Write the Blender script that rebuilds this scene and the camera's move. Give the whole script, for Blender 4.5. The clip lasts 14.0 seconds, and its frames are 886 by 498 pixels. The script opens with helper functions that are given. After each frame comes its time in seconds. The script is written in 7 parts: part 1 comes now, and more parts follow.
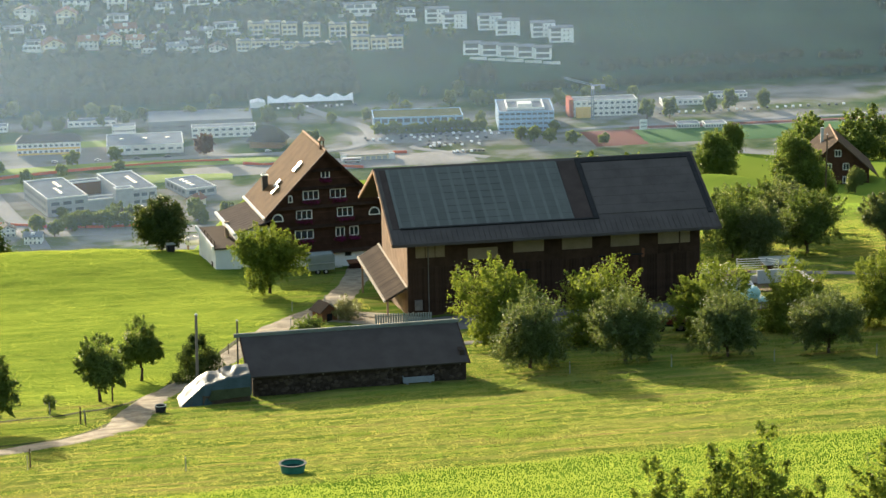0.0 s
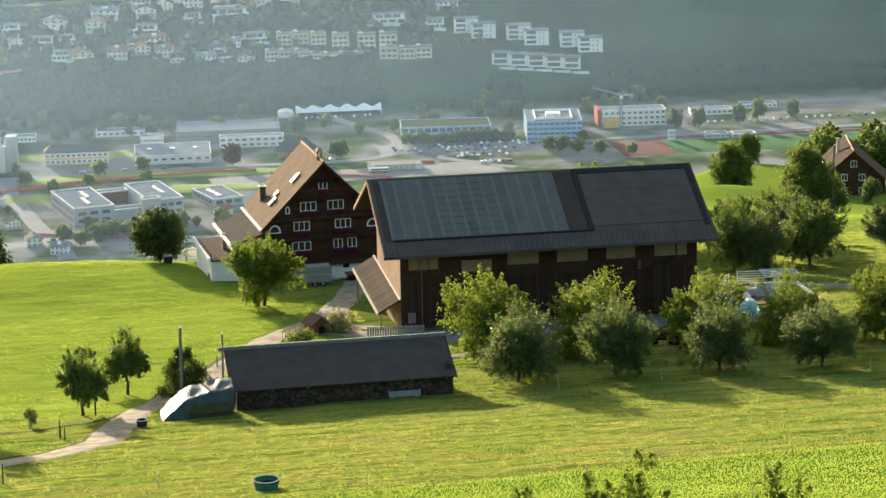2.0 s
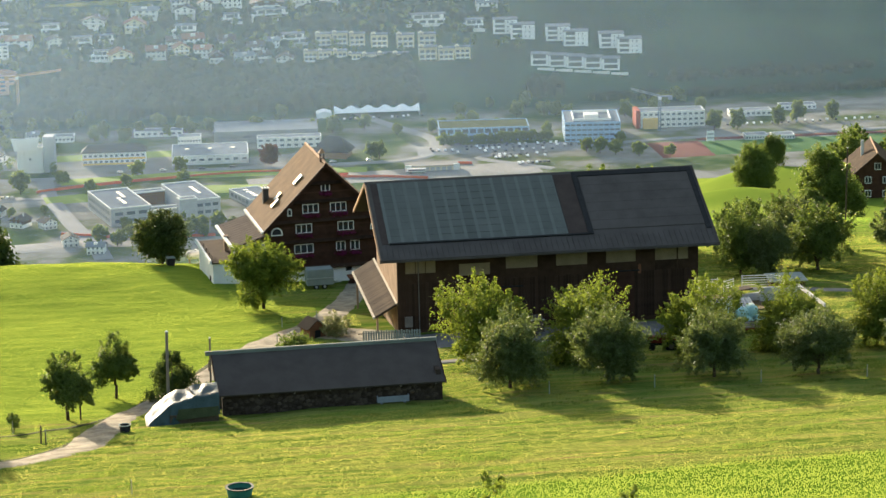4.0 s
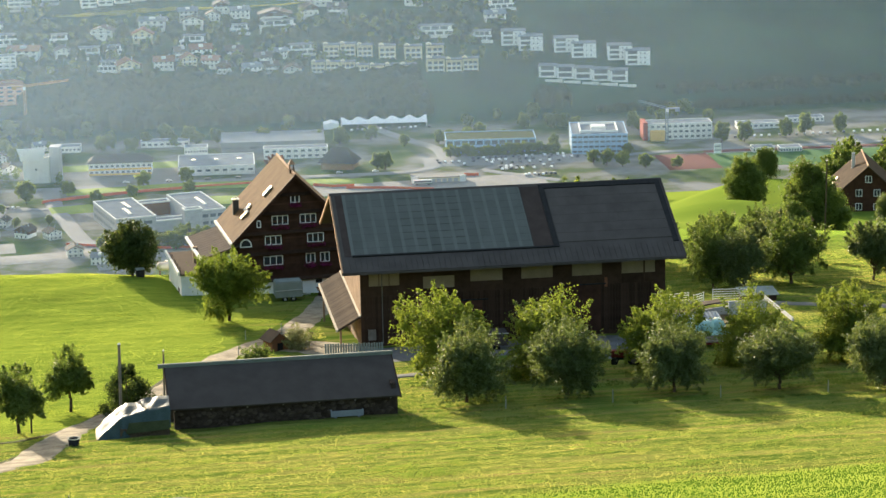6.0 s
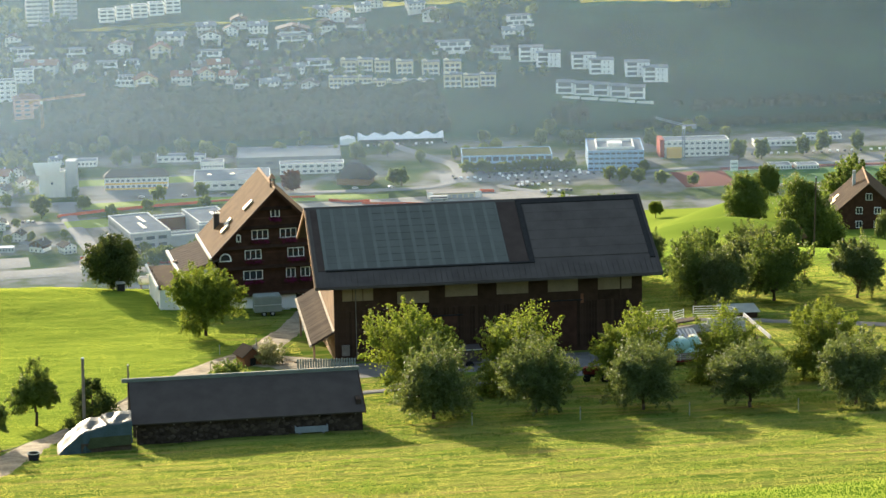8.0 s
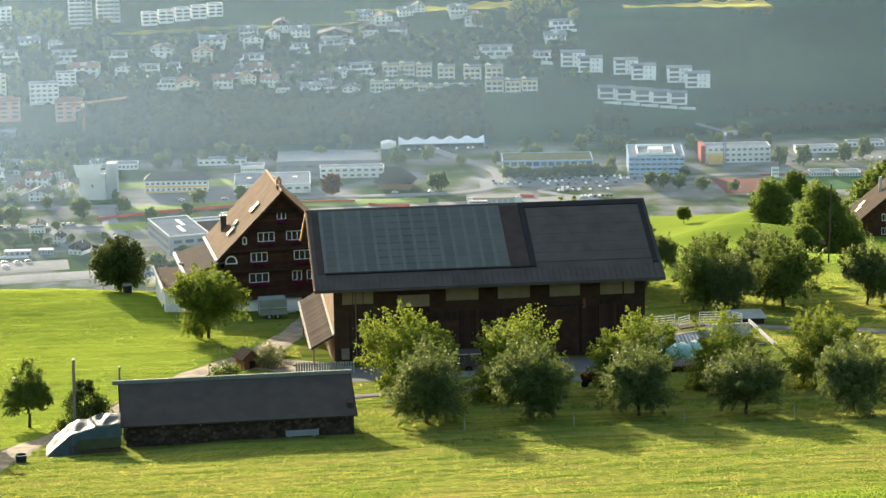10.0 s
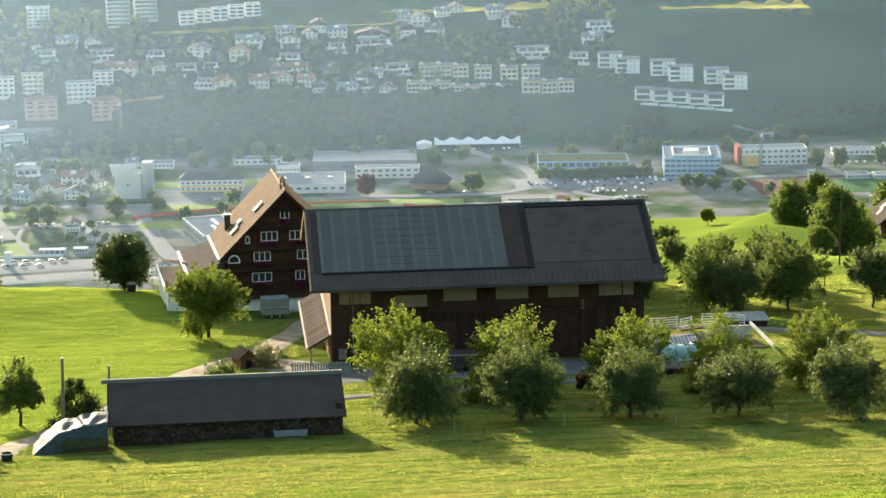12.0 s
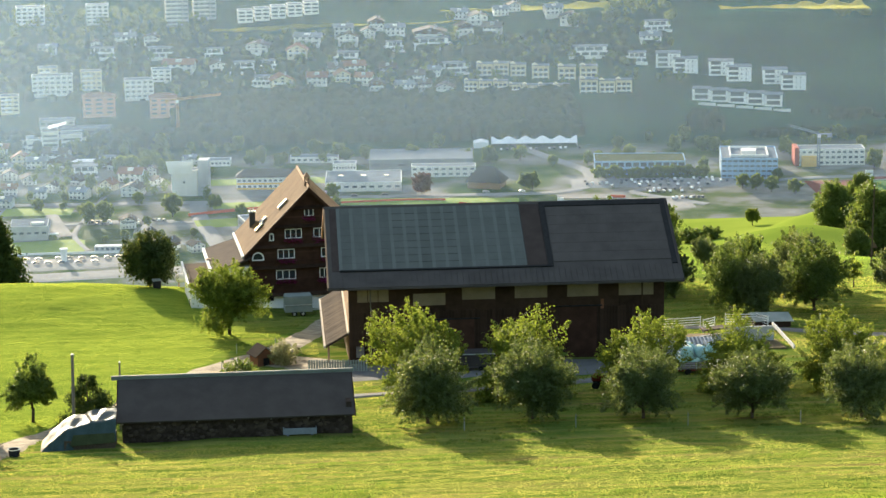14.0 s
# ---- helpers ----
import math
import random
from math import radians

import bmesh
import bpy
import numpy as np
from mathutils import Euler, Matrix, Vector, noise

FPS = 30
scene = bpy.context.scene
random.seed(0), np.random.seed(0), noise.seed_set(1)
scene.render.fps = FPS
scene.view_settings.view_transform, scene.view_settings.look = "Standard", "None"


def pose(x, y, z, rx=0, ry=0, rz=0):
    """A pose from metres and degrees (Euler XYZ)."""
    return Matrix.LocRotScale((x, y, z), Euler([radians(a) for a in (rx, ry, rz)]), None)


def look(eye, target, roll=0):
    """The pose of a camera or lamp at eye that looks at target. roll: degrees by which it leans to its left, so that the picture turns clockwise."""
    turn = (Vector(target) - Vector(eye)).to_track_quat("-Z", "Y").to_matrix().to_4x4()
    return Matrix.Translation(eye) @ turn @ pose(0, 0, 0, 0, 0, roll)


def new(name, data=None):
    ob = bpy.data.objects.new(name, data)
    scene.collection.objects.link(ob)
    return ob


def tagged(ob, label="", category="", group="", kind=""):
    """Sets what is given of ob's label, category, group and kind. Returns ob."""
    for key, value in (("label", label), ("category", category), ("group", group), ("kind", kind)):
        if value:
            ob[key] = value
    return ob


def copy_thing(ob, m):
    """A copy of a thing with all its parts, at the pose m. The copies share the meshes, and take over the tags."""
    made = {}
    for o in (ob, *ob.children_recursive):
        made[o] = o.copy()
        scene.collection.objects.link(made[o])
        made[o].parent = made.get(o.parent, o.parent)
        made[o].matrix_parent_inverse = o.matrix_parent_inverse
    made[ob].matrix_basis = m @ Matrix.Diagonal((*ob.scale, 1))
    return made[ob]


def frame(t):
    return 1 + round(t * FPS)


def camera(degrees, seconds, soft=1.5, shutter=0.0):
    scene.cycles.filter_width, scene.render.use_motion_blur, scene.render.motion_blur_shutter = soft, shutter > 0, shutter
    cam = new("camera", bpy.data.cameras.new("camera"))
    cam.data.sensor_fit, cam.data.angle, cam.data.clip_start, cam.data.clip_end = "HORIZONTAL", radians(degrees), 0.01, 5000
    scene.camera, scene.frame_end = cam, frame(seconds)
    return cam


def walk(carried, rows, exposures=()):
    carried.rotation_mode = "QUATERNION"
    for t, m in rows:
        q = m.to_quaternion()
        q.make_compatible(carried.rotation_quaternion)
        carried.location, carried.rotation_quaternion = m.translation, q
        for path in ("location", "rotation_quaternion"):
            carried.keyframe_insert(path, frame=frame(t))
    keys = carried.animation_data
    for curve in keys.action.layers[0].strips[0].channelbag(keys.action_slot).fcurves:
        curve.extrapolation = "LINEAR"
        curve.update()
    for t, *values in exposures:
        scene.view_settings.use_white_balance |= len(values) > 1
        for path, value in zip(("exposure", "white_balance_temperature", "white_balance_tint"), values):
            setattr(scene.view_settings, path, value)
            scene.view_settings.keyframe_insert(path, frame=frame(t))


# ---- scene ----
cam = camera(18.727, 14.0)
PATH = [
    (0, (-60.109, -276.816, 74.918), (-43.832, -180.985, 51.434), -1.124),
    (0.5, (-58.988, -276.312, 74.783), (-42.957, -180.392, 51.494), -1.143),
    (1, (-57.852, -275.741, 74.641), (-42.070, -179.747, 51.488), -1.168),
    (1.5, (-56.609, -275.156, 74.524), (-41.152, -179.099, 51.414), -1.207),
    (2, (-55.326, -274.581, 74.379), (-40.283, -178.458, 51.272), -1.253),
    (4.5, (-48.493, -271.591, 73.634), (-35.341, -175.164, 50.640), -1.301),
    (5, (-47.101, -271.089, 73.487), (-34.079, -174.619, 50.594), -1.274),
    (5.5, (-45.706, -270.603, 73.322), (-32.758, -174.095, 50.553), -1.255),
    (6, (-44.340, -270.169, 73.137), (-31.436, -173.619, 50.515), -1.195),
    (6.5, (-42.969, -269.798, 72.968), (-30.148, -173.201, 50.505), -1.165),
    (7, (-41.651, -269.461, 72.810), (-28.998, -172.805, 50.506), -1.144),
    (7.5, (-40.361, -269.148, 72.637), (-27.950, -172.425, 50.488), -1.082),
    (8, (-39.104, -268.837, 72.474), (-27.019, -172.042, 50.456), -1.016),
    (10.5, (-33.034, -267.365, 71.711), (-23.067, -170.278, 49.923), -0.861),
    (11, (-31.879, -267.174, 71.625), (-22.273, -170.049, 49.844), -0.845),
    (11.5, (-30.752, -266.967, 71.538), (-21.522, -169.804, 49.763), -0.809),
    (12, (-29.617, -266.719, 71.408), (-20.787, -169.515, 49.647), -0.789),
    (12.5, (-28.482, -266.464, 71.292), (-20.130, -169.217, 49.538), -0.780),
    (13, (-27.331, -266.210, 71.196), (-19.537, -168.916, 49.441), -0.751),
    (13.5, (-26.206, -265.995, 71.105), (-19.022, -168.657, 49.340), -0.756),
    (14, (-25.086, -265.811, 70.994), (-18.563, -168.428, 49.224), -0.733),
]
walk(cam, [(t, look(eye, target, roll)) for t, eye, target, roll in PATH], [(0, 1.46), (5, 1.50), (14, 1.60)])

# ---- light ----
SUN_AZ, SUN_EL = radians(-14.0), radians(10.5)     # from +y towards -x; low evening sun over the valley
TO_SUN = Vector((math.sin(SUN_AZ) * math.cos(SUN_EL), math.cos(SUN_AZ) * math.cos(SUN_EL), math.sin(SUN_EL)))
world = bpy.data.worlds.new("world")
scene.world = world
world.use_nodes = True
wn = world.node_tree
sky = wn.nodes.new("ShaderNodeTexSky")
sky.sky_type, sky.sun_disc = "NISHITA", False
sky.sun_elevation, sky.sun_rotation = SUN_EL, SUN_AZ
sky.air_density, sky.dust_density = 1.2, 2.0
wn.links.new(sky.outputs[0], wn.nodes["Background"].inputs[0])
wn.nodes["Background"].inputs[1].default_value = 0.15
sun = new("sun", bpy.data.lights.new("sun", "SUN"))
sun.data.energy, sun.data.angle, sun.data.color = 5.0, radians(0.6), (1.0, 0.88, 0.68)
sun.matrix_world = look(TO_SUN * 50, (0, 0, 0))

# ---- small tools ----
rng = random.Random(7)


class Shape:
    """Collects vertices and faces of one mesh."""

    def __init__(self):
        self.v, self.f = [], []

    def add(self, verts, faces):
        n = len(self.v)
        self.v += [tuple(p) for p in verts]
        self.f += [tuple(i + n for i in f) for f in faces]
        return self

    def box(self, x0, x1, y0, y1, z0, z1):
        return self.add([(x, y, z) for z in (z0, z1) for y in (y0, y1) for x in (x0, x1)],
                        [(0, 2, 3, 1), (4, 5, 7, 6), (0, 1, 5, 4), (2, 6, 7, 3), (0, 4, 6, 2), (1, 3, 7, 5)])

    def slab(self, a, b, c, d, thick):
        """A plate on four corners, going down along its normal by thick."""
        a, b, c, d = map(Vector, (a, b, c, d))
        n = (b - a).cross(d - a).normalized() * thick
        top, low = [a, b, c, d], [p - n for p in (a, b, c, d)]
        return self.add(top + low, [(0, 1, 2, 3), (7, 6, 5, 4)] + [(i, i + 4, (i + 1) % 4 + 4, (i + 1) % 4) for i in range(4)])

    def prism(self, outline, y0, y1):
        """An outline in x and z, drawn out along y."""
        n = len(outline)
        self.add([(x, y0, z) for x, z in outline] + [(x, y1, z) for x, z in outline],
                 [tuple(range(n)), tuple(range(2 * n - 1, n - 1, -1))] + [(i, i + n, (i + 1) % n + n, (i + 1) % n) for i in range(n)])
        return self

    def rod(self, a, b, r0, r1=None, n=6):
        a, b = Vector(a), Vector(b)
        r1 = r0 if r1 is None else r1
        q = (b - a).to_track_quat("Z", "Y")
        ring = [Vector((math.cos(2 * math.pi * k / n), math.sin(2 * math.pi * k / n), 0)) for k in range(n)]
        return self.add([a + q @ (p * r0) for p in ring] + [b + q @ (p * r1) for p in ring],
                        [(i, (i + 1) % n, (i + 1) % n + n, i + n) for i in range(n)] + [tuple(range(n - 1, -1, -1)), tuple(range(n, 2 * n))])

    def dome(self, c, rx, ry, rz, n=12, m=6, low=-0.2, rough=0.0, seed=1):
        """A rounded heap or bush core."""
        verts, faces = [], []
        for j in range(m + 1):
            a = math.asin(low) + (math.pi / 2 - math.asin(low)) * j / m
            for i in range(n):
                b = 2 * math.pi * i / n
                p = Vector((math.cos(a) * math.cos(b), math.cos(a) * math.sin(b), math.sin(a)))
                k = 1 + rough * noise.noise(p * 2.3 + Vector((seed * 7.1, 0, 0)))
                verts.append((c[0] + rx * p.x * k, c[1] + ry * p.y * k, c[2] + rz * p.z * k))
        for j in range(m):
            for i in range(n):
                faces.append((j * n + i, j * n + (i + 1) % n, (j + 1) * n + (i + 1) % n, (j + 1) * n + i))
        faces.append(tuple(range(n - 1, -1, -1)))
        return self.add(verts, faces)

    def mesh(self, name, material, smooth=False):
        me = bpy.data.meshes.new(name)
        me.from_pydata(self.v, [], self.f)
        if smooth:
            me.polygons.foreach_set("use_smooth", [True] * len(me.polygons))
        me.materials.append(material)
        me.update()
        return me


def part(name, shape, material, parent=None, label="", at=None, smooth=False, kind=""):
    me = shape if isinstance(shape, bpy.types.Mesh) else shape.mesh(name, material, smooth)
    ob = new(name, me)
    if parent is not None:
        ob.parent = parent
    if at is not None:
        ob.matrix_basis = at
    return tagged(ob, label, kind=kind)


def thing(name, m, label, category, group="", kind=""):
    ob = new(name)
    ob.empty_display_size = 0.5
    ob.matrix_basis = m
    return tagged(ob, label, category, group, kind)


# ---- materials ----
def surf(name, dark, light, rough=0.7, scale=2.0, fine=25.0, bump=0.15, metal=0.0, spec=0.04, jitter=0.0, stripe=None, coord="Object", mid=0.5):
    """A surface whose colour wanders between two tones at two scales, with fine relief. stripe: (scale, axis, depth) of grooves."""
    m = bpy.data.materials.new(name)
    m.use_nodes = True
    nt = m.node_tree
    bs = nt.nodes["Principled BSDF"]
    tc = nt.nodes.new("ShaderNodeTexCoord")
    n1, n2 = nt.nodes.new("ShaderNodeTexNoise"), nt.nodes.new("ShaderNodeTexNoise")
    n1.inputs["Scale"].default_value, n1.inputs["Detail"].default_value = scale, 5
    n2.inputs["Scale"].default_value, n2.inputs["Detail"].default_value = fine, 3
    for n in (n1, n2):
        nt.links.new(tc.outputs[coord], n.inputs["Vector"])
    add = nt.nodes.new("ShaderNodeMath")
    add.operation = "MULTIPLY_ADD"
    nt.links.new(n1.outputs[0], add.inputs[0])
    add.inputs[1].default_value = 0.6
    sc = nt.nodes.new("ShaderNodeMath")
    sc.operation = "MULTIPLY"
    nt.links.new(n2.outputs[0], sc.inputs[0])
    sc.inputs[1].default_value = 0.4
    nt.links.new(sc.outputs[0], add.inputs[2])
    last = add.outputs[0]
    if jitter:
        oi = nt.nodes.new("ShaderNodeObjectInfo")
        ja = nt.nodes.new("ShaderNodeMath")
        ja.operation = "MULTIPLY_ADD"
        nt.links.new(oi.outputs["Random"], ja.inputs[0])
        ja.inputs[1].default_value = jitter
        sh = nt.nodes.new("ShaderNodeMath")
        sh.operation = "SUBTRACT"
        nt.links.new(last, sh.inputs[0])
        sh.inputs[1].default_value = jitter * 0.5
        nt.links.new(sh.outputs[0], ja.inputs[2])
        last = ja.outputs[0]
    ramp = nt.nodes.new("ShaderNodeValToRGB")
    ramp.color_ramp.elements[0].position, ramp.color_ramp.elements[1].position = mid - 0.18, mid + 0.18
    ramp.color_ramp.elements[0].color, ramp.color_ramp.elements[1].color = (*dark, 1), (*light, 1)
    nt.links.new(last, ramp.inputs[0])
    nt.links.new(ramp.outputs[0], bs.inputs["Base Color"])
    bs.inputs["Roughness"].default_value, bs.inputs["Metallic"].default_value = rough, metal
    bs.inputs["Specular IOR Level"].default_value = spec
    bp = nt.nodes.new("ShaderNodeBump")
    bp.inputs["Strength"].default_value, bp.inputs["Distance"].default_value = bump, 0.05
    nt.links.new(n2.outputs[0], bp.inputs["Height"])
    if stripe:
        wv = nt.nodes.new("ShaderNodeTexWave")
        wv.wave_type, wv.bands_direction = "BANDS", stripe[1]
        wv.inputs["Scale"].default_value, wv.inputs["Distortion"].default_value = stripe[0], 0.0
        nt.links.new(tc.outputs[coord], wv.inputs["Vector"])
        b2 = nt.nodes.new("ShaderNodeBump")
        b2.inputs["Strength"].default_value, b2.inputs["Distance"].default_value = stripe[2], 0.05
        nt.links.new(wv.outputs[1], b2.inputs["Height"])
        nt.links.new(bp.outputs[0], b2.inputs["Normal"])
        bp = b2
    nt.links.new(bp.outputs[0], bs.inputs["Normal"])
    return m


def leafy(name, dark, light, through_colour, amount=0.45, rough=0.55, spec=0.3, jitter=0.3):
    """Leaves: a matt front and the glow of light that comes through, each leaf its own tone."""
    m = bpy.data.materials.new(name)
    m.use_nodes = True
    nt = m.node_tree
    bs, out = nt.nodes["Principled BSDF"], nt.nodes["Material Output"]
    ge, oi = nt.nodes.new("ShaderNodeNewGeometry"), nt.nodes.new("ShaderNodeObjectInfo")
    ad = nt.nodes.new("ShaderNodeMath")
    ad.operation = "MULTIPLY_ADD"
    nt.links.new(oi.outputs["Random"], ad.inputs[0])
    ad.inputs[1].default_value = jitter
    nt.links.new(ge.outputs["Random Per Island"], ad.inputs[2])
    ramp = nt.nodes.new("ShaderNodeValToRGB")
    ramp.color_ramp.elements[0].color, ramp.color_ramp.elements[1].color = (*dark, 1), (*light, 1)
    ramp.color_ramp.elements[1].position = 1.0 + jitter * 0.5
    nt.links.new(ad.outputs[0], ramp.inputs[0])
    nt.links.new(ramp.outputs[0], bs.inputs["Base Color"])
    bs.inputs["Roughness"].default_value, bs.inputs["Specular IOR Level"].default_value = rough, spec
    tr = nt.nodes.new("ShaderNodeBsdfTranslucent")
    tint = nt.nodes.new("ShaderNodeMixRGB")
    tint.blend_type = "MULTIPLY"
    tint.inputs[0].default_value = 0.35
    tint.inputs[1].default_value = (*through_colour, 1)
    nt.links.new(ramp.outputs[0], tint.inputs[2])
    nt.links.new(tint.outputs[0], tr.inputs[0])
    mix = nt.nodes.new("ShaderNodeMixShader")
    mix.inputs[0].default_value = amount
    nt.links.new(bs.outputs[0], mix.inputs[1])
    nt.links.new(tr.outputs[0], mix.inputs[2])
    nt.links.new(mix.outputs[0], out.inputs[0])
    return m


def glassy(name, colour, rough=0.08):
    m = bpy.data.materials.new(name)
    m.use_nodes = True
    bs = m.node_tree.nodes["Principled BSDF"]
    bs.inputs["Base Color"].default_value, bs.inputs["Roughness"].default_value = (*colour, 1), rough
    bs.inputs["Specular IOR Level"].default_value = 0.7
    return m


M_GRASS_BLADE = leafy("grass_blades", (0.050, 0.082, 0.014), (0.062, 0.096, 0.018), (0.69, 0.66, 0.15), 0.48, 0.9, 0.0, 0.0)
M_SLOPE_BLADE = leafy("slope_grass_blades", (0.036, 0.070, 0.009), (0.052, 0.088, 0.012), (0.36, 0.54, 0.09), 0.45, 0.9, 0.0, 0.0)
M_TUSSOCK = leafy("tussock_blades", (0.030, 0.062, 0.010), (0.055, 0.095, 0.016), (0.30, 0.42, 0.07), 0.38, 0.9, 0.0, 0.0)
M_HAY_BLADE = leafy("hay_meadow_blades", (0.054, 0.092, 0.011), (0.066, 0.106, 0.014), (0.57, 0.65, 0.115), 0.47, 0.9, 0.0, 0.0)
M_LUSH_BLADE = leafy("lush_grass_blades", (0.05, 0.100, 0.012), (0.085, 0.15, 0.020), (0.40, 0.49, 0.085), 0.46, 0.9, 0.0, 0.0)
M_LEAF = leafy("broad_leaves", (0.034, 0.062, 0.009), (0.095, 0.140, 0.022), (0.48, 0.57, 0.07), 0.34, 0.65, 0.08)
M_LEAF_FRUIT = leafy("fruit_leaves", (0.029, 0.050, 0.017), (0.094, 0.125, 0.053), (0.38, 0.46, 0.10), 0.27, 0.55, 0.11)
M_LEAF_DARK = leafy("dark_leaves", (0.034, 0.058, 0.015), (0.092, 0.130, 0.032), (0.36, 0.47, 0.08), 0.30, 0.6, 0.12)
M_CANOPYLEAF = surf("far_tree_canopy", (0.010, 0.026, 0.014), (0.024, 0.046, 0.022), 1.0, 0.06, 0.5, 0.25, spec=0.0)
M_LEAF_TOWN = leafy("town_leaves", (0.036, 0.064, 0.022), (0.090, 0.132, 0.042), (0.48, 0.56, 0.12), 0.34, 0.8, 0.05)
M_LEAF_RED = leafy("copper_leaves", (0.06, 0.02, 0.018), (0.12, 0.045, 0.03), (0.4, 0.15, 0.06), 0.25)
M_NEEDLE = leafy("needles", (0.012, 0.026, 0.010), (0.035, 0.055, 0.018), (0.2, 0.28, 0.06), 0.2, 0.85, 0.03)
M_LEAF_MID = leafy("maple_leaves", (0.036, 0.062, 0.012), (0.095, 0.135, 0.026), (0.42, 0.52, 0.07), 0.36, 0.75, 0.06)
M_LEAF_DEEP = leafy("deep_green_leaves", (0.016, 0.032, 0.010), (0.045, 0.070, 0.018), (0.24, 0.30, 0.05), 0.18, 0.6, 0.15)
M_FLOWER = leafy("geraniums", (0.08, 0.012, 0.045), (0.19, 0.028, 0.10), (0.35, 0.05, 0.16), 0.25, 0.8, 0.03)
M_BARK = surf("bark", (0.05, 0.037, 0.027), (0.12, 0.09, 0.065), 0.9, 3, 30, 0.6)
M_DARKWOOD = surf("dark_boards", (0.026, 0.016, 0.011), (0.060, 0.036, 0.024), 0.75, 1.2, 22, 0.3, jitter=0.25)
M_BROWNWOOD = surf("brown_boards", (0.036, 0.019, 0.013), (0.078, 0.040, 0.026), 0.75, 1.0, 20, 0.3, jitter=0.25)
M_GREYWOOD = surf("weathered_boards", (0.10, 0.088, 0.075), (0.20, 0.175, 0.15), 0.85, 1.5, 25, 0.3, jitter=0.3)
M_TANWOOD = surf("tan_boards", (0.20, 0.13, 0.085), (0.33, 0.225, 0.15), 0.8, 0.8, 20, 0.3, jitter=0.2)
M_TILE = surf("brown_roof_tiles", (0.092, 0.053, 0.028), (0.152, 0.092, 0.048), 0.9, 0.7, 18, 0.4, jitter=0.35)
M_CANOPY = surf("brown_flat_tiles", (0.044, 0.032, 0.024), (0.078, 0.057, 0.042), 1.0, 0.7, 18, 0.3, jitter=0.3)
M_REDWOOD = surf("red_brown_boards", (0.13, 0.055, 0.03), (0.22, 0.10, 0.055), 0.8, 1.0, 18, 0.3)
M_DIRT = surf("trampled_dirt", (0.095, 0.068, 0.036), (0.175, 0.135, 0.075), 0.95, 0.6, 9, 0.4)
M_STRAW = leafy("straw_leaves", (0.09, 0.10, 0.035), (0.19, 0.19, 0.075), (0.5, 0.5, 0.2), 0.3)
M_EDGE = surf("pale_mortar_edge", (0.38, 0.33, 0.26), (0.52, 0.46, 0.38), 0.8, 1.5, 9, 0.4)
M_CLAY = surf("clay_edge_tiles", (0.30, 0.17, 0.10), (0.42, 0.27, 0.17), 0.75, 1.0, 18, 0.3)
M_BROWNMETAL = surf("brown_roof_metal", (0.046, 0.034, 0.030), (0.074, 0.056, 0.049), 0.9, 0.8, 12, 0.05, 0.0, 0.03)
M_DARKMETAL = surf("dark_roof_metal", (0.050, 0.042, 0.038), (0.086, 0.074, 0.067), 0.78, 0.5, 10, 0.05, 0.0, 0.08, jitter=0.2)
M_SOLAR = surf("teal_solar_glass", (0.080, 0.087, 0.078), (0.108, 0.115, 0.104), 0.55, 0.4, 6, 0.02, 0.0, 0.08, jitter=0.05)
M_SOLAR2 = surf("grey_solar_glass", (0.072, 0.078, 0.070), (0.098, 0.105, 0.095), 0.55, 0.4, 6, 0.02, 0.0, 0.08, jitter=0.05)
M_PANELRAIL = surf("aluminium_panel_rail", (0.098, 0.107, 0.097), (0.130, 0.140, 0.128), 0.6, 0.5, 10, 0.02, 0.0, 0.1)
M_SOLARDARK = surf("black_solar_glass", (0.054, 0.046, 0.041), (0.086, 0.074, 0.067), 0.65, 0.5, 9, 0.03, 0.0, 0.1, jitter=0.06)
M_SLATE = surf("grey_roof_sheet", (0.047, 0.039, 0.035), (0.073, 0.062, 0.056), 0.9, 0.6, 14, 0.15, spec=0.03, jitter=0.2)
M_FLASH = surf("grey_green_flashing", (0.115, 0.135, 0.12), (0.175, 0.195, 0.175), 0.75, 0.8, 14, 0.04)
M_PALEMETAL = surf("pale_metal", (0.20, 0.225, 0.20), (0.30, 0.325, 0.295), 0.7, 0.8, 14, 0.04, 0.0)
M_WHITE = surf("white_paint", (0.66, 0.65, 0.62), (0.82, 0.81, 0.78), 0.6, 1.5, 20, 0.06)
M_PLASTER = surf("white_plaster", (0.62, 0.61, 0.58), (0.80, 0.79, 0.76), 0.85, 0.5, 18, 0.15)
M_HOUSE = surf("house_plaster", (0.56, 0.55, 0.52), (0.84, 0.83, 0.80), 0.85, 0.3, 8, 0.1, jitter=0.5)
M_CREAM = surf("cream_plaster", (0.60, 0.52, 0.36), (0.74, 0.66, 0.48), 0.85, 0.3, 8, 0.1)
M_YELLOW = surf("yellow_plaster", (0.70, 0.43, 0.13), (0.82, 0.54, 0.20), 0.85, 0.3, 8, 0.1)
M_PINK = surf("pink_plaster", (0.50, 0.26, 0.22), (0.62, 0.36, 0.30), 0.85, 0.3, 8, 0.1)
M_OXIDE = surf("dark_red_paint", (0.10, 0.022, 0.016), (0.17, 0.040, 0.026), 0.6, 0.5, 8, 0.1)
M_RED = surf("red_cladding", (0.30, 0.07, 0.045), (0.42, 0.11, 0.07), 0.6, 0.3, 8, 0.05)
M_BLUE = surf("blue_cladding", (0.24, 0.38, 0.56), (0.36, 0.50, 0.68), 0.5, 0.2, 5, 0.05)
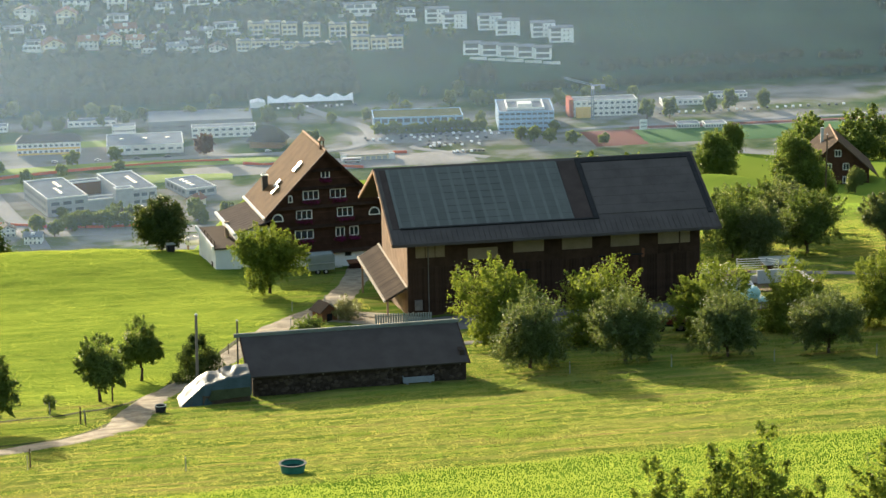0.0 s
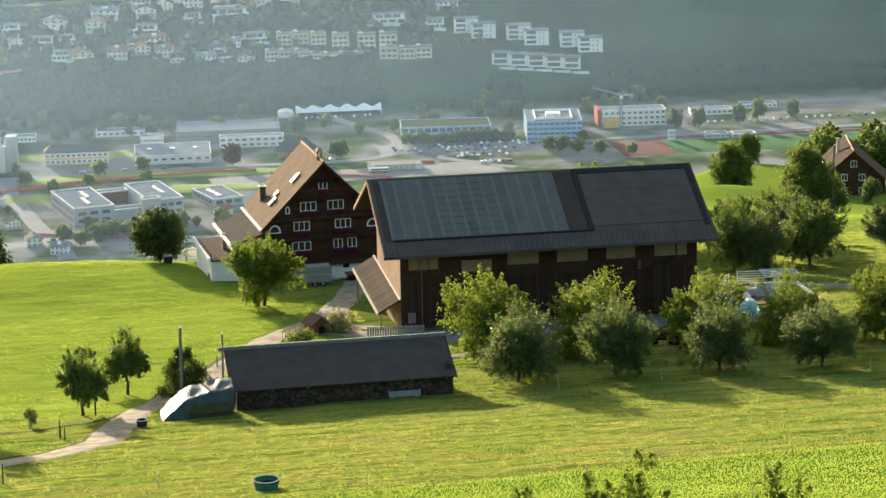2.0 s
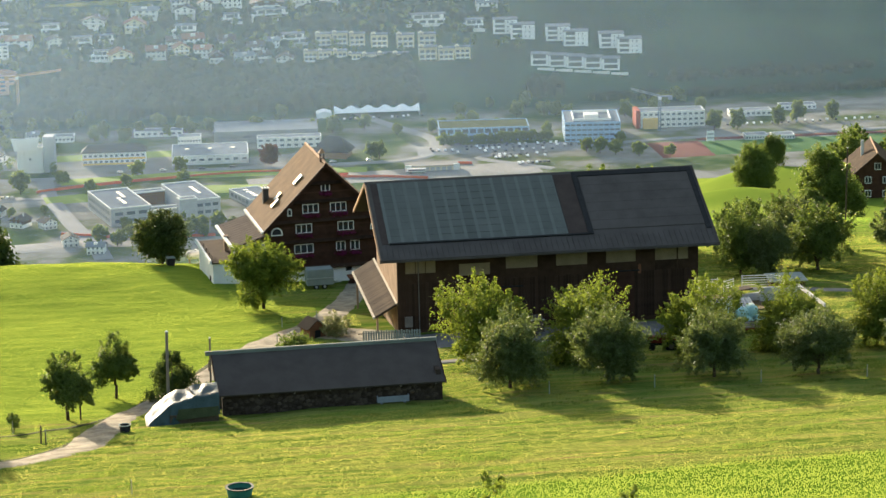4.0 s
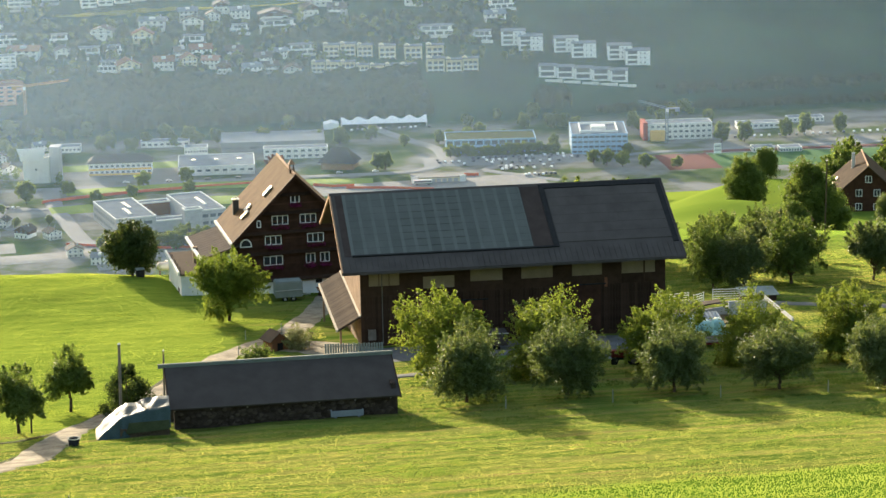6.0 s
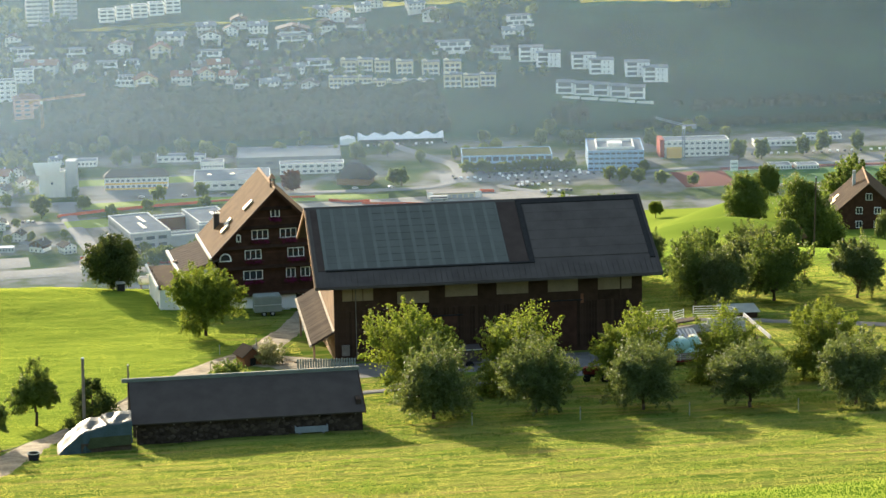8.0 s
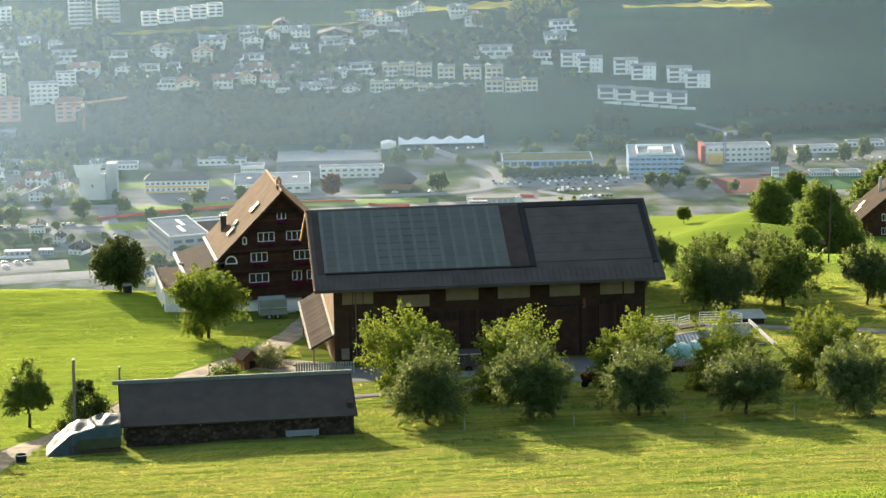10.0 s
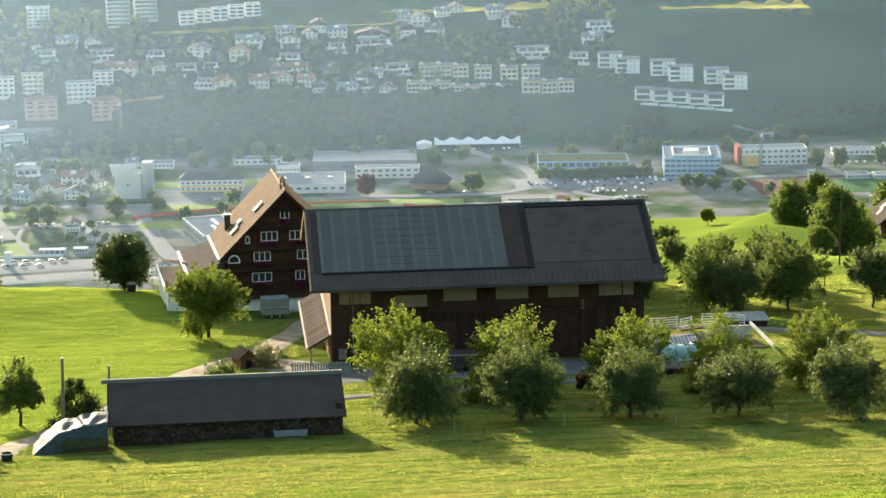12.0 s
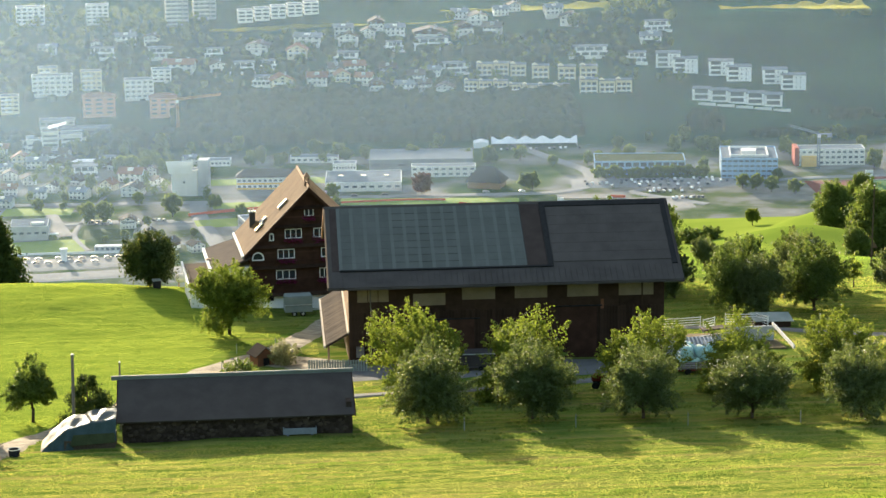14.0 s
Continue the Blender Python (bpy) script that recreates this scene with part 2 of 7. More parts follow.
M_GREYWALL = surf("grey_concrete", (0.34, 0.35, 0.36), (0.48, 0.49, 0.50), 0.85, 0.3, 9, 0.15)
M_ROOFGREY = surf("grey_flat_roof", (0.15, 0.17, 0.195), (0.235, 0.255, 0.28), 1.0, 0.15, 4, 0.1, spec=0.0)
M_ROOFDARK = surf("dark_tile_roof", (0.055, 0.047, 0.045), (0.11, 0.095, 0.09), 0.9, 0.5, 6, 0.2, jitter=0.5)
M_ROOFRED = surf("red_tile_roof", (0.20, 0.09, 0.06), (0.32, 0.16, 0.11), 0.8, 0.5, 6, 0.2, jitter=0.5)
M_ROOFGREEN = surf("planted_flat_roof", (0.06, 0.07, 0.035), (0.11, 0.115, 0.065), 1.0, 0.15, 4, 0.2, spec=0.0)
M_GLASS = glassy("window_glass", (0.025, 0.03, 0.035))
# Grey-blue base colour paints sky reflection and haze into distant windows.
M_FARGLASS = surf("far_glass_sky_haze", (0.085, 0.105, 0.130), (0.140, 0.165, 0.195), 0.35, 0.05, 0.5, 0.0, spec=0.4, jitter=0.6)
M_PANE = glassy("bright_pane", (0.62, 0.64, 0.64), 0.12)
M_POLY = surf("yellowed_polycarbonate", (0.20, 0.150, 0.095), (0.28, 0.215, 0.14), 0.6, 0.7, 9, 0.05)
M_ASPHALT = surf("asphalt", (0.10, 0.098, 0.095), (0.19, 0.185, 0.175), 0.9, 0.4, 12, 0.25)
M_TOWNROAD = surf("town_asphalt", (0.19, 0.19, 0.195), (0.28, 0.28, 0.275), 0.9, 0.03, 0.4, 0.1)
M_GRAVEL = surf("gravel", (0.125, 0.104, 0.074), (0.38, 0.325, 0.235), 0.95, 0.7, 6, 0.8)
M_TOWNLOT = surf("pale_gravel_ground", (0.20, 0.19, 0.18), (0.32, 0.305, 0.285), 0.95, 0.04, 0.5, 0.2)
M_BANKSHADE = surf("shaded_bank_earth_and_grass", (0.024, 0.032, 0.010), (0.070, 0.068, 0.026), 0.95, 1.0, 10, 0.4)
M_STONE = surf("rubble_stone", (0.030, 0.022, 0.018), (0.078, 0.060, 0.047), 0.9, 2.0, 14, 0.6, jitter=0.5)
M_TARP = surf("blue_green_tarpaulin", (0.022, 0.044, 0.046), (0.050, 0.080, 0.084), 0.55, 0.8, 8, 0.2, spec=0.2)
M_GREENSHEET = surf("olive_sheet", (0.035, 0.045, 0.022), (0.07, 0.08, 0.04), 0.7, 0.9, 9, 0.1)
M_BALE = surf("mint_bale_wrap", (0.30, 0.52, 0.48), (0.46, 0.68, 0.63), 0.3, 1.2, 10, 0.15, spec=0.5)
M_CORR = surf("corrugated_steel", (0.20, 0.24, 0.28), (0.33, 0.38, 0.42), 0.4, 0.6, 9, 0.05, 0.5)
M_STEEL = surf("galvanised_steel", (0.45, 0.46, 0.46), (0.62, 0.63, 0.62), 0.4, 2, 20, 0.05, 0.6)
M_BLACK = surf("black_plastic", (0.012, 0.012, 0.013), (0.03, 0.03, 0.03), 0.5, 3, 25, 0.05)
M_GREENTUB = surf("green_plastic", (0.02, 0.10, 0.07), (0.04, 0.16, 0.11), 0.45, 2, 20, 0.05)
M_TRACK = surf("red_running_track", (0.13, 0.045, 0.04), (0.18, 0.06, 0.05), 0.9, 0.05, 0.6, 0.05)
M_PITCH = surf("sports_turf", (0.035, 0.11, 0.03), (0.06, 0.15, 0.045), 0.95, 0.04, 0.4, 0.1)
M_BED = surf("allotment_beds", (0.030, 0.050, 0.018), (0.075, 0.105, 0.040), 0.95, 0.5, 1.2, 0.5)
M_LAWN = surf("town_lawn", (0.17, 0.24, 0.05), (0.28, 0.34, 0.09), 0.95, 0.03, 0.3, 0.2)
M_CANVAS = surf("white_tent_cloth", (0.72, 0.72, 0.72), (0.84, 0.84, 0.84), 0.7, 0.2, 4, 0.05)
M_BARRIER = surf("orange_red_barrier", (0.60, 0.11, 0.06), (0.72, 0.18, 0.10), 0.7, 0.2, 2, 0.05)
M_CRANE = surf("orange_crane_paint", (0.36, 0.19, 0.08), (0.46, 0.26, 0.12), 0.7, 0.3, 3, 0.05)
M_CARS = surf("car_paint", (0.05, 0.06, 0.08), (0.75, 0.75, 0.75), 0.3, 0.01, 0.01, 0.0, 0.2, 0.6, jitter=1.6)


def land_material():
    """The turf of the meadow slope, the valley floor and the far hillside, told apart by where they lie."""
    m = bpy.data.materials.new("turf_and_valley_soil")
    m.use_nodes = True
    nt = m.node_tree
    bs = nt.nodes["Principled BSDF"]
    tc = nt.nodes.new("ShaderNodeTexCoord")
    sep = nt.nodes.new("ShaderNodeSeparateXYZ")
    nt.links.new(tc.outputs["Object"], sep.inputs[0])

    def noise_at(scale, detail=4, stretch=None):
        n = nt.nodes.new("ShaderNodeTexNoise")
        n.inputs["Scale"].default_value, n.inputs["Detail"].default_value = scale, detail
        src = tc.outputs["Object"]
        if stretch:
            mp = nt.nodes.new("ShaderNodeMapping")
            mp.inputs["Scale"].default_value = stretch
            mp.inputs["Rotation"].default_value = (0, 0, radians(-12))
            nt.links.new(src, mp.inputs[0])
            src = mp.outputs[0]
        nt.links.new(src, n.inputs["Vector"])
        return n.outputs[0]

    def ramp(value, stops):
        r = nt.nodes.new("ShaderNodeValToRGB")
        els = r.color_ramp.elements
        while len(els) < len(stops):
            els.new(0.5)
        for e, (p, c) in zip(els, stops):
            e.position, e.color = p, (*c, 1)
        nt.links.new(value, r.inputs[0])
        return r.outputs[0]

    def mix(f, a, b):
        n = nt.nodes.new("ShaderNodeMixRGB")
        nt.links.new(f, n.inputs[0])
        nt.links.new(a, n.inputs[1])
        nt.links.new(b, n.inputs[2])
        return n.outputs[0]

    def between(value, lo, hi):
        n = nt.nodes.new("ShaderNodeMapRange")
        n.interpolation_type = "SMOOTHSTEP"
        n.inputs["From Min"].default_value, n.inputs["From Max"].default_value = lo, hi
        nt.links.new(value, n.inputs["Value"])
        return n.outputs[0]

    rows = noise_at(0.45, 6, (0.16, 1.5, 1))
    patch = noise_at(0.09, 4)
    mown = ramp(rows, [(0.25, (0.053, 0.097, 0.016)), (0.44, (0.090, 0.134, 0.025)), (0.58, (0.148, 0.162, 0.041)), (0.68, (0.170, 0.148, 0.052)), (0.76, (0.125, 0.084, 0.046))])
    lush = ramp(patch, [(0.3, (0.065, 0.125, 0.014)), (0.7, (0.095, 0.160, 0.020))])
    side = nt.nodes.new("ShaderNodeMath")          # the fence line between the grazed field and the hay meadow
    side.operation = "MULTIPLY_ADD"
    nt.links.new(sep.outputs["X"], side.inputs[0])
    side.inputs[1].default_value = -0.14
    nt.links.new(sep.outputs["Y"], side.inputs[2])
    meadow = mix(between(side.outputs[0], -82, -85), mown, lush)
    left = mix(between(sep.outputs["X"], -22, -36), meadow, ramp(rows, [(0.3, (0.122, 0.184, 0.025)), (0.7, (0.185, 0.244, 0.037))]))
    near = mix(between(sep.outputs["Y"], -40, -30), meadow, left)
    tufts = nt.nodes.new("ShaderNodeMixRGB")             # darker tussocks and dry thatch, half a metre across
    tufts.blend_type = "MULTIPLY"
    tufts.inputs[0].default_value = 0.6
    nt.links.new(near, tufts.inputs[1])
    nt.links.new(ramp(noise_at(1.3, 6, (0.3, 1.4, 1)), [(0.30, (0.55, 0.62, 0.5)), (0.45, (0.92, 0.95, 0.88)), (0.6, (1.06, 1.03, 1.0)), (0.75, (1.18, 1.04, 1.1))]), tufts.inputs[2])
    near = tufts.outputs[0]
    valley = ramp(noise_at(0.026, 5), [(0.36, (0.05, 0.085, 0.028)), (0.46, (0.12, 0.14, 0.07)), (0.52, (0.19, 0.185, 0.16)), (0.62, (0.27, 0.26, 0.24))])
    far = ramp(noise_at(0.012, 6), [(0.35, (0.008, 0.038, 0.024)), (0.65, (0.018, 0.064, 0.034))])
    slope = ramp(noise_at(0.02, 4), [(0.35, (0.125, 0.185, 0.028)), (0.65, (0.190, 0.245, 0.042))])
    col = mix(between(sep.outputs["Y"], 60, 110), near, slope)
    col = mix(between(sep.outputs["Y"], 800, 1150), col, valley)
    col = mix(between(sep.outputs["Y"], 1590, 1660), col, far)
    nt.links.new(col, bs.inputs["Base Color"])
    bs.inputs["Roughness"].default_value, bs.inputs["Specular IOR Level"].default_value = 1.0, 0.0
    bp = nt.nodes.new("ShaderNodeBump")
    bp.inputs["Distance"].default_value = 0.3
    calm = nt.nodes.new("ShaderNodeMapRange")
    calm.inputs["From Min"].default_value, calm.inputs["From Max"].default_value = 120, 330
    calm.inputs["To Min"].default_value, calm.inputs["To Max"].default_value = 0.4, 0.0
    nt.links.new(sep.outputs["Y"], calm.inputs["Value"])
    nt.links.new(calm.outputs[0], bp.inputs["Strength"])
    nt.links.new(noise_at(1.6, 7), bp.inputs["Height"])
    nt.links.new(bp.outputs[0], bs.inputs["Normal"])
    return m


M_LAND = land_material()


# ---- the land ----

def smooth(a, b, v):
    t = min(1.0, max(0.0, (v - a) / (b - a)))
    return t * t * (3 - 2 * t)


def bump(x, y, cx, cy, sx, sy):
    return math.exp(-0.5 * ((x - cx) / sx) ** 2 - 0.5 * ((y - cy) / sy) ** 2)


def along(y, stations):
    """Height on a smooth profile through a few stations."""
    for (y0, z0, s0), (y1, z1, s1) in zip(stations, stations[1:]):
        if y <= y1:
            w = y1 - y0
            t = max(0.0, (y - y0) / w)
            return ((2 * t ** 3 - 3 * t * t + 1) * z0 + (t ** 3 - 2 * t * t + t) * w * s0
                    + (-2 * t ** 3 + 3 * t * t) * z1 + (t ** 3 - t * t) * w * s1)
    return stations[-1][1] + (y - stations[-1][0]) * stations[-1][2]


UPHILL = [(-420, 110, -0.25), (-215, 46, -0.29), (-86, 11.3, -0.15), (-42, 4.7, -0.125), (0, -0.2, -0.11), (50, -6.3, -0.13)]
WEST = [(50, -6.3, -0.1), (66, -8.6, -0.26), (120, -29, -0.40), (640, -262, -0.40), (760, -281, 0.0), (1640, -281, 0.0), (1700, -274, 0.22), (1960, -204, 0.27), (2080, -190, 0.02), (4700, -160, 0.01)]
EAST = [(50, -6.3, -0.12), (130, -18, -0.18), (290, -50, -0.19), (595, -114, -0.24), (1200, -276, -0.1), (1300, -281, 0.0), (1640, -281, 0.0), (1700, -274, 0.22), (1960, -204, 0.27), (2080, -190, 0.02), (4700, -160, 0.01)]


def height(x, y):
    """The lie of the land: a meadow slope, a brow, the valley floor and the far hillside."""
    if y <= 50:
        z = along(y, UPHILL)
    else:
        k = smooth(-25, 30, x)
        z = (1 - k) * along(y, WEST) + k * along(y, EAST)
    z += 3.0 * bump(x, y, -56, 53, 20, 14) - 1.0 * bump(x, y, -50, -22, 12, 14)
    # hollows and mounds of the slope behind the barn
    z -= 8.0 * bump(x, y, 108, 185, 30, 42) + 3.0 * bump(x, y, 84, 122, 15, 20) + 9.0 * bump(x, y, 44, 250, 24, 36) + 5.0 * bump(x, y, 72, 318, 16, 28)
    z -= 4.0 * bump(x, y, 120, 499, 45, 45)
    z += 6.4 * bump(x, y, 72, 196, 14, 15) + 5.2 * bump(x, y, 97, 290, 17, 20)
    if y > 1840:          # the far hill eases off above the houses, with sunlit terraces below its top
        z -= 0.13 * min(70.0, max(0.0, y - 1893))
        for xa, xb, y0 in ((-70, 140, 1874), (360, 475, 1890), (195, 262, 1902)):
            k = smooth(xa - 25, xa, x) * (1 - smooth(xb, xb + 30, x))
            z += k * (3.7 * smooth(y0 - 10, y0, y) - 0.168 * min(22.0, max(0.0, y - y0)))
    return z


def rough(x, y):
    """Small swells and hummocks of the pasture."""
    return 0.15 * noise.noise((x * 0.16, y * 0.2, 0)) + 0.085 * noise.noise((x * 0.42, y * 0.5, 3)) if y < 330 else 0.0


def stations(*spans):
    out = []
    for a, b, step in spans:
        n = max(1, round((b - a) / step))
        out += [a + (b - a) * i / n for i in range(n)]
    return out + [spans[-1][1]]


xs = stations((-3200, -700, 250), (-700, -300, 25), (-300, -90, 10), (-90, 90, 1.25), (90, 140, 2.5), (140, 700, 14), (700, 3200, 250))
ys = stations((-420, -120, 8), (-120, 80, 1.25), (80, 130, 2.5), (130, 330, 5), (330, 1640, 18), (1640, 1864, 12), (1864, 1940, 4), (1940, 2100, 12), (2100, 4700, 200))
land = Shape()
land.v = [(x, y, height(x, y) + rough(x, y)
           + (2.0 * noise.noise((x * 0.02, y * 0.03, 5)) if y > 1940 else 0)) for y in ys for x in xs]
nx = len(xs)
land.f = [(j * nx + i, j * nx + i + 1, (j + 1) * nx + i + 1, (j + 1) * nx + i) for j in range(len(ys) - 1) for i in range(nx - 1)]
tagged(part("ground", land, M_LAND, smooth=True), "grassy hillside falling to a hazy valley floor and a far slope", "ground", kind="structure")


def ribbon(name, points, width, material, label, lift=0.07, step=1.5, kind="structure", category="road", wobble=0.25):
    """A road laid on the land along a line of places; width may change from place to place."""
    widths = width if isinstance(width, (list, tuple)) else [width] * len(points)
    line = []
    for (a, wa), (b, wb) in zip(zip(points, widths), zip(points[1:], widths[1:])):
        n = max(1, round(math.dist(a, b) / step))
        line += [(a[0] + (b[0] - a[0]) * k / n, a[1] + (b[1] - a[1]) * k / n, wa + (wb - wa) * k / n) for k in range(n)]
    line.append((*points[-1], widths[-1]))
    for _ in range(3):
        line = [line[0]] + [tuple((p[c] + 2 * q[c] + r[c]) / 4 for c in range(3)) for p, q, r in zip(line, line[1:], line[2:])] + [line[-1]]
    s, m = Shape(), 6
    for k, (x, y, w) in enumerate(line):
        a, b = line[max(0, k - 1)], line[min(len(line) - 1, k + 1)]
        d = Vector((b[0] - a[0], b[1] - a[1], 0)).normalized()
        for j in range(m + 1):
            u = (j / m - 0.5) * w
            if j in (0, m):
                u += wobble * noise.noise((k * 0.35, j, 1))
            px, py = x + d.y * u, y - d.x * u
            s.v.append((px, py, height(px, py) + (lift if 0 < j < m else -0.15) + rough(px, py)))
    s.f = [(k * (m + 1) + j, k * (m + 1) + j + 1, (k + 1) * (m + 1) + j + 1, (k + 1) * (m + 1) + j) for k in range(len(line) - 1) for j in range(m)]
    return tagged(part(name, s, material, smooth=True), label, category, kind=kind)


ribbon("track", [(-76, -71), (-66, -66), (-60, -63.4), (-54.6, -60.2), (-50.6, -54.6), (-48.6, -44.6), (-46.2, -34.7), (-42, -25), (-37.5, -15), (-31.5, -1.5), (-24, 11), (-18.8, 30), (-16, 44)],
       [4.0, 4.0, 4.0, 4.4, 4.6, 4.4, 3.8, 3.6, 3.8, 5.0, 5.0, 4.0, 4.0], M_GRAVEL, "pale gravel farm track winding up to the farmhouse", 0.06, 0.8, wobble=0.9)
ribbon("farm_path", [(-24, -21.5), (-16.6, -20.2), (-5, -18.6), (5.6, -15.6), (13, -12)], 2.4, M_ASPHALT, "narrow grey asphalt path below the barn", 0.10)
ribbon("farm_road", [(17, 20), (24, 19), (31.7, 15.3), (40.7, 9.2), (52, 3), (75, -6), (110, -14)], 2.8, M_ASPHALT, "grey asphalt lane behind the orchard", 0.10)
ribbon("barnyard", [(-17.5, -6.2), (16.5, -6.2)], [12.0, 12.0], M_ASPHALT, "worn asphalt yard in front of the barn", 0.10, wobble=0.5)
# Dark strips put the shade of the small banks into the ground colour.
ribbon("bank_edge", [(-66, -48), (-61, -46.5), (-56, -45), (-51.8, -42.6), (-48.6, -38.2), (-45.0, -29.0), (-40.5, -18.5), (-35.5, -5)], 0.9, M_BANKSHADE, "dark earth strip painted as the shaded bank above the track", 0.04, 0.8, category="bank", wobble=0.5)
ribbon("bank_edge", [(-68, -63), (-62, -61), (-59.4, -60.4), (-55.4, -58.4), (-52.8, -54.5), (-51.6, -51)], 0.7, M_BANKSHADE, "dark grassy strip painted as bank shade along the track", 0.03, 0.8, category="bank", wobble=0.5)
ribbon("yard_entrance", [(-27, 7), (-22, 1.5), (-17.5, -3)], [7.0, 9.5, 8.0], M_GRAVEL, "gravel entrance beside the barn", 0.08)


# ---- trees ----
def foliage(name, material, clumps, per, size, seed, droop=0.0, flat=0.35, tumble=0.8):
    """Many small leaf blades round clump centres (x, y, z, radius) or along leafy twigs (x, y, z, radius, dx, dy, dz)."""
    g = np.random.default_rng(seed)
    c = np.array([tuple(q) + (0.0,) * (7 - len(q)) for q in clumps])
    n = len(c) * per
    who = np.repeat(np.arange(len(c)), per)
    d = g.normal(size=(n, 3))
    u = g.random(n)
    length = np.linalg.norm(c[:, 4:], axis=1)[who]
    narrow = np.where(length > 0, 1 - 0.72 * u, 1.0)
    p = c[who, :3] + c[who, 4:] * u[:, None] + np.clip(d, -1.9, 1.9) * (0.52 * c[who, 3] * narrow)[:, None] * np.array([1, 1, 0.85])
    d /= np.linalg.norm(d, axis=1)[:, None]
    nrm = d * (1 - flat) + g.normal(size=(n, 3)) * tumble + np.array([0, 0, flat])
    nrm /= np.linalg.norm(nrm, axis=1)[:, None]
    a = np.cross(nrm, g.normal(size=(n, 3)))
    a /= np.linalg.norm(a, axis=1)[:, None]
    b = np.cross(nrm, a)
    s = size * (0.6 + 0.8 * g.random(n))[:, None]
    quad = np.stack([p - a * s, p - b * s * 0.55, p + a * s + np.array([0, 0, -droop]) * s, p + b * s * 0.55], 1).reshape(-1, 3)
    me = bpy.data.meshes.new(name)
    me.vertices.add(4 * n)
    me.vertices.foreach_set("co", quad.ravel())
    me.loops.add(4 * n)
    me.loops.foreach_set("vertex_index", np.arange(4 * n, dtype=np.int32))
    me.polygons.add(n)
    me.polygons.foreach_set("loop_start", np.arange(0, 4 * n, 4, dtype=np.int32))
    me.polygons.foreach_set("loop_total", np.full(n, 4, dtype=np.int32))
    me.materials.append(material)
    me.update()
    me.validate()
    return me


def tree(label, h, width, clear, material, seed, clumps=46, per=150, size=0.17, category="tree", group="", trunks=1, lobes=0.35, top=0.0, reach=0.20, girth=1.0, bunch=0):
    """A broadleaf tree: tapered trunk, limbs and a crown of leafy twigs with gaps. Built at the origin; h metres high."""
    r = random.Random(seed)
    root = thing("tree", Matrix(), label, category, group)
    ch = h - clear
    centre = Vector((0, 0, clear + ch * 0.46))
    wood, tips = Shape(), []
    for k in range(trunks):
        base = Vector((0.35 * k, 0.1 * k, 0))
        wood.rod(base + Vector((0, 0, -0.4)), base + Vector((r.uniform(-.1, .1), r.uniform(-.1, .1), clear * 0.7)), 0.028 * h * girth, 0.021 * h * girth, 8)
        wood.rod(base + Vector((0, 0, clear * 0.7)), (0.1, 0, clear + ch * 0.45), 0.021 * h * girth, 0.010 * h * girth, 7)
    out = []
    inner = clumps // 3
    balls = []
    for k in range(bunch):               # the crown as a heap of leafy boughs of unlike size
        a = 2 * math.pi * (k + r.uniform(-0.3, 0.3)) / max(1, bunch - 1)
        far = 0.0 if k == bunch - 1 else r.uniform(0.42, 0.58)
        balls.append((Vector((far * math.cos(a), far * math.sin(a), r.uniform(-0.62, 0.28) if far else 0.34)), r.uniform(0.38, 0.58) if far else 0.62))
    for k in range(clumps):
        while True:
            p = Vector((r.uniform(-1, 1), r.uniform(-1, 1), r.uniform(-1, 1)))
            if p.length < 1 and (bunch or not (p.z < -0.5 and p.xy.length < 0.35)):
                break
        if k >= inner and p.length < 0.7:
            p = p.normalized() * r.uniform(0.68, 0.92)
        p *= 0.82
        if balls:
            c, size_ = balls[k % len(balls)]
            p = c + p * size_ * 1.12
            if k >= inner:
                for c2, s2 in balls:
                    if (p - c2).length < s2 * 0.72:
                        p = c2 + (p - c2).normalized() * s2 * r.uniform(0.75, 0.98)
        way = p.normalized()
        swell = 1 + lobes * noise.noise(way * 1.5 + Vector((seed * 3.7, 0, 0))) + 0.5 * lobes * noise.noise(way * 4.0 + Vector((0, seed * 1.3, 0)))
        taper = 1 - top * max(0, p.z)
        q = Vector((p.x * width * 0.5 * swell * taper, p.y * width * 0.5 * swell * taper, p.z * ch * 0.5 * swell)) + centre
        if k < inner:
            out.append((*q, width * 0.17))
            out.append((*(q.lerp(centre, 0.35)), width * 0.2))
        else:
            up = way * 0.75 + Vector((r.uniform(-.45, .45), r.uniform(-.45, .45), r.uniform(0.1, 0.9) if p.z > -0.25 else r.uniform(-0.7, 0.1)))
            out.append((*q, width * r.uniform(0.085, 0.13) * (0.62 if bunch else 1.0), *(up.normalized() * width * reach * r.uniform(0.5, 1.15))))
        if k % 5 == 0:
            tips.append(q)
    for q in tips:
        foot = Vector((0, 0, clear * r.uniform(0.75, 1.0) + 0.25 * max(0, q.z - clear)))
        knee = foot.lerp(q, 0.5) + Vector((0, 0, 0.06 * h))
        wood.rod(foot, knee, 0.010 * h * girth, 0.007 * h * girth, 5)
        wood.rod(knee, q, 0.007 * h * girth, 0.002 * h * girth, 5)
    part("trunk", wood, M_BARK, root, smooth=True)
    part("crown", foliage("crown", material, out, per, size, seed), material, root)
    return root


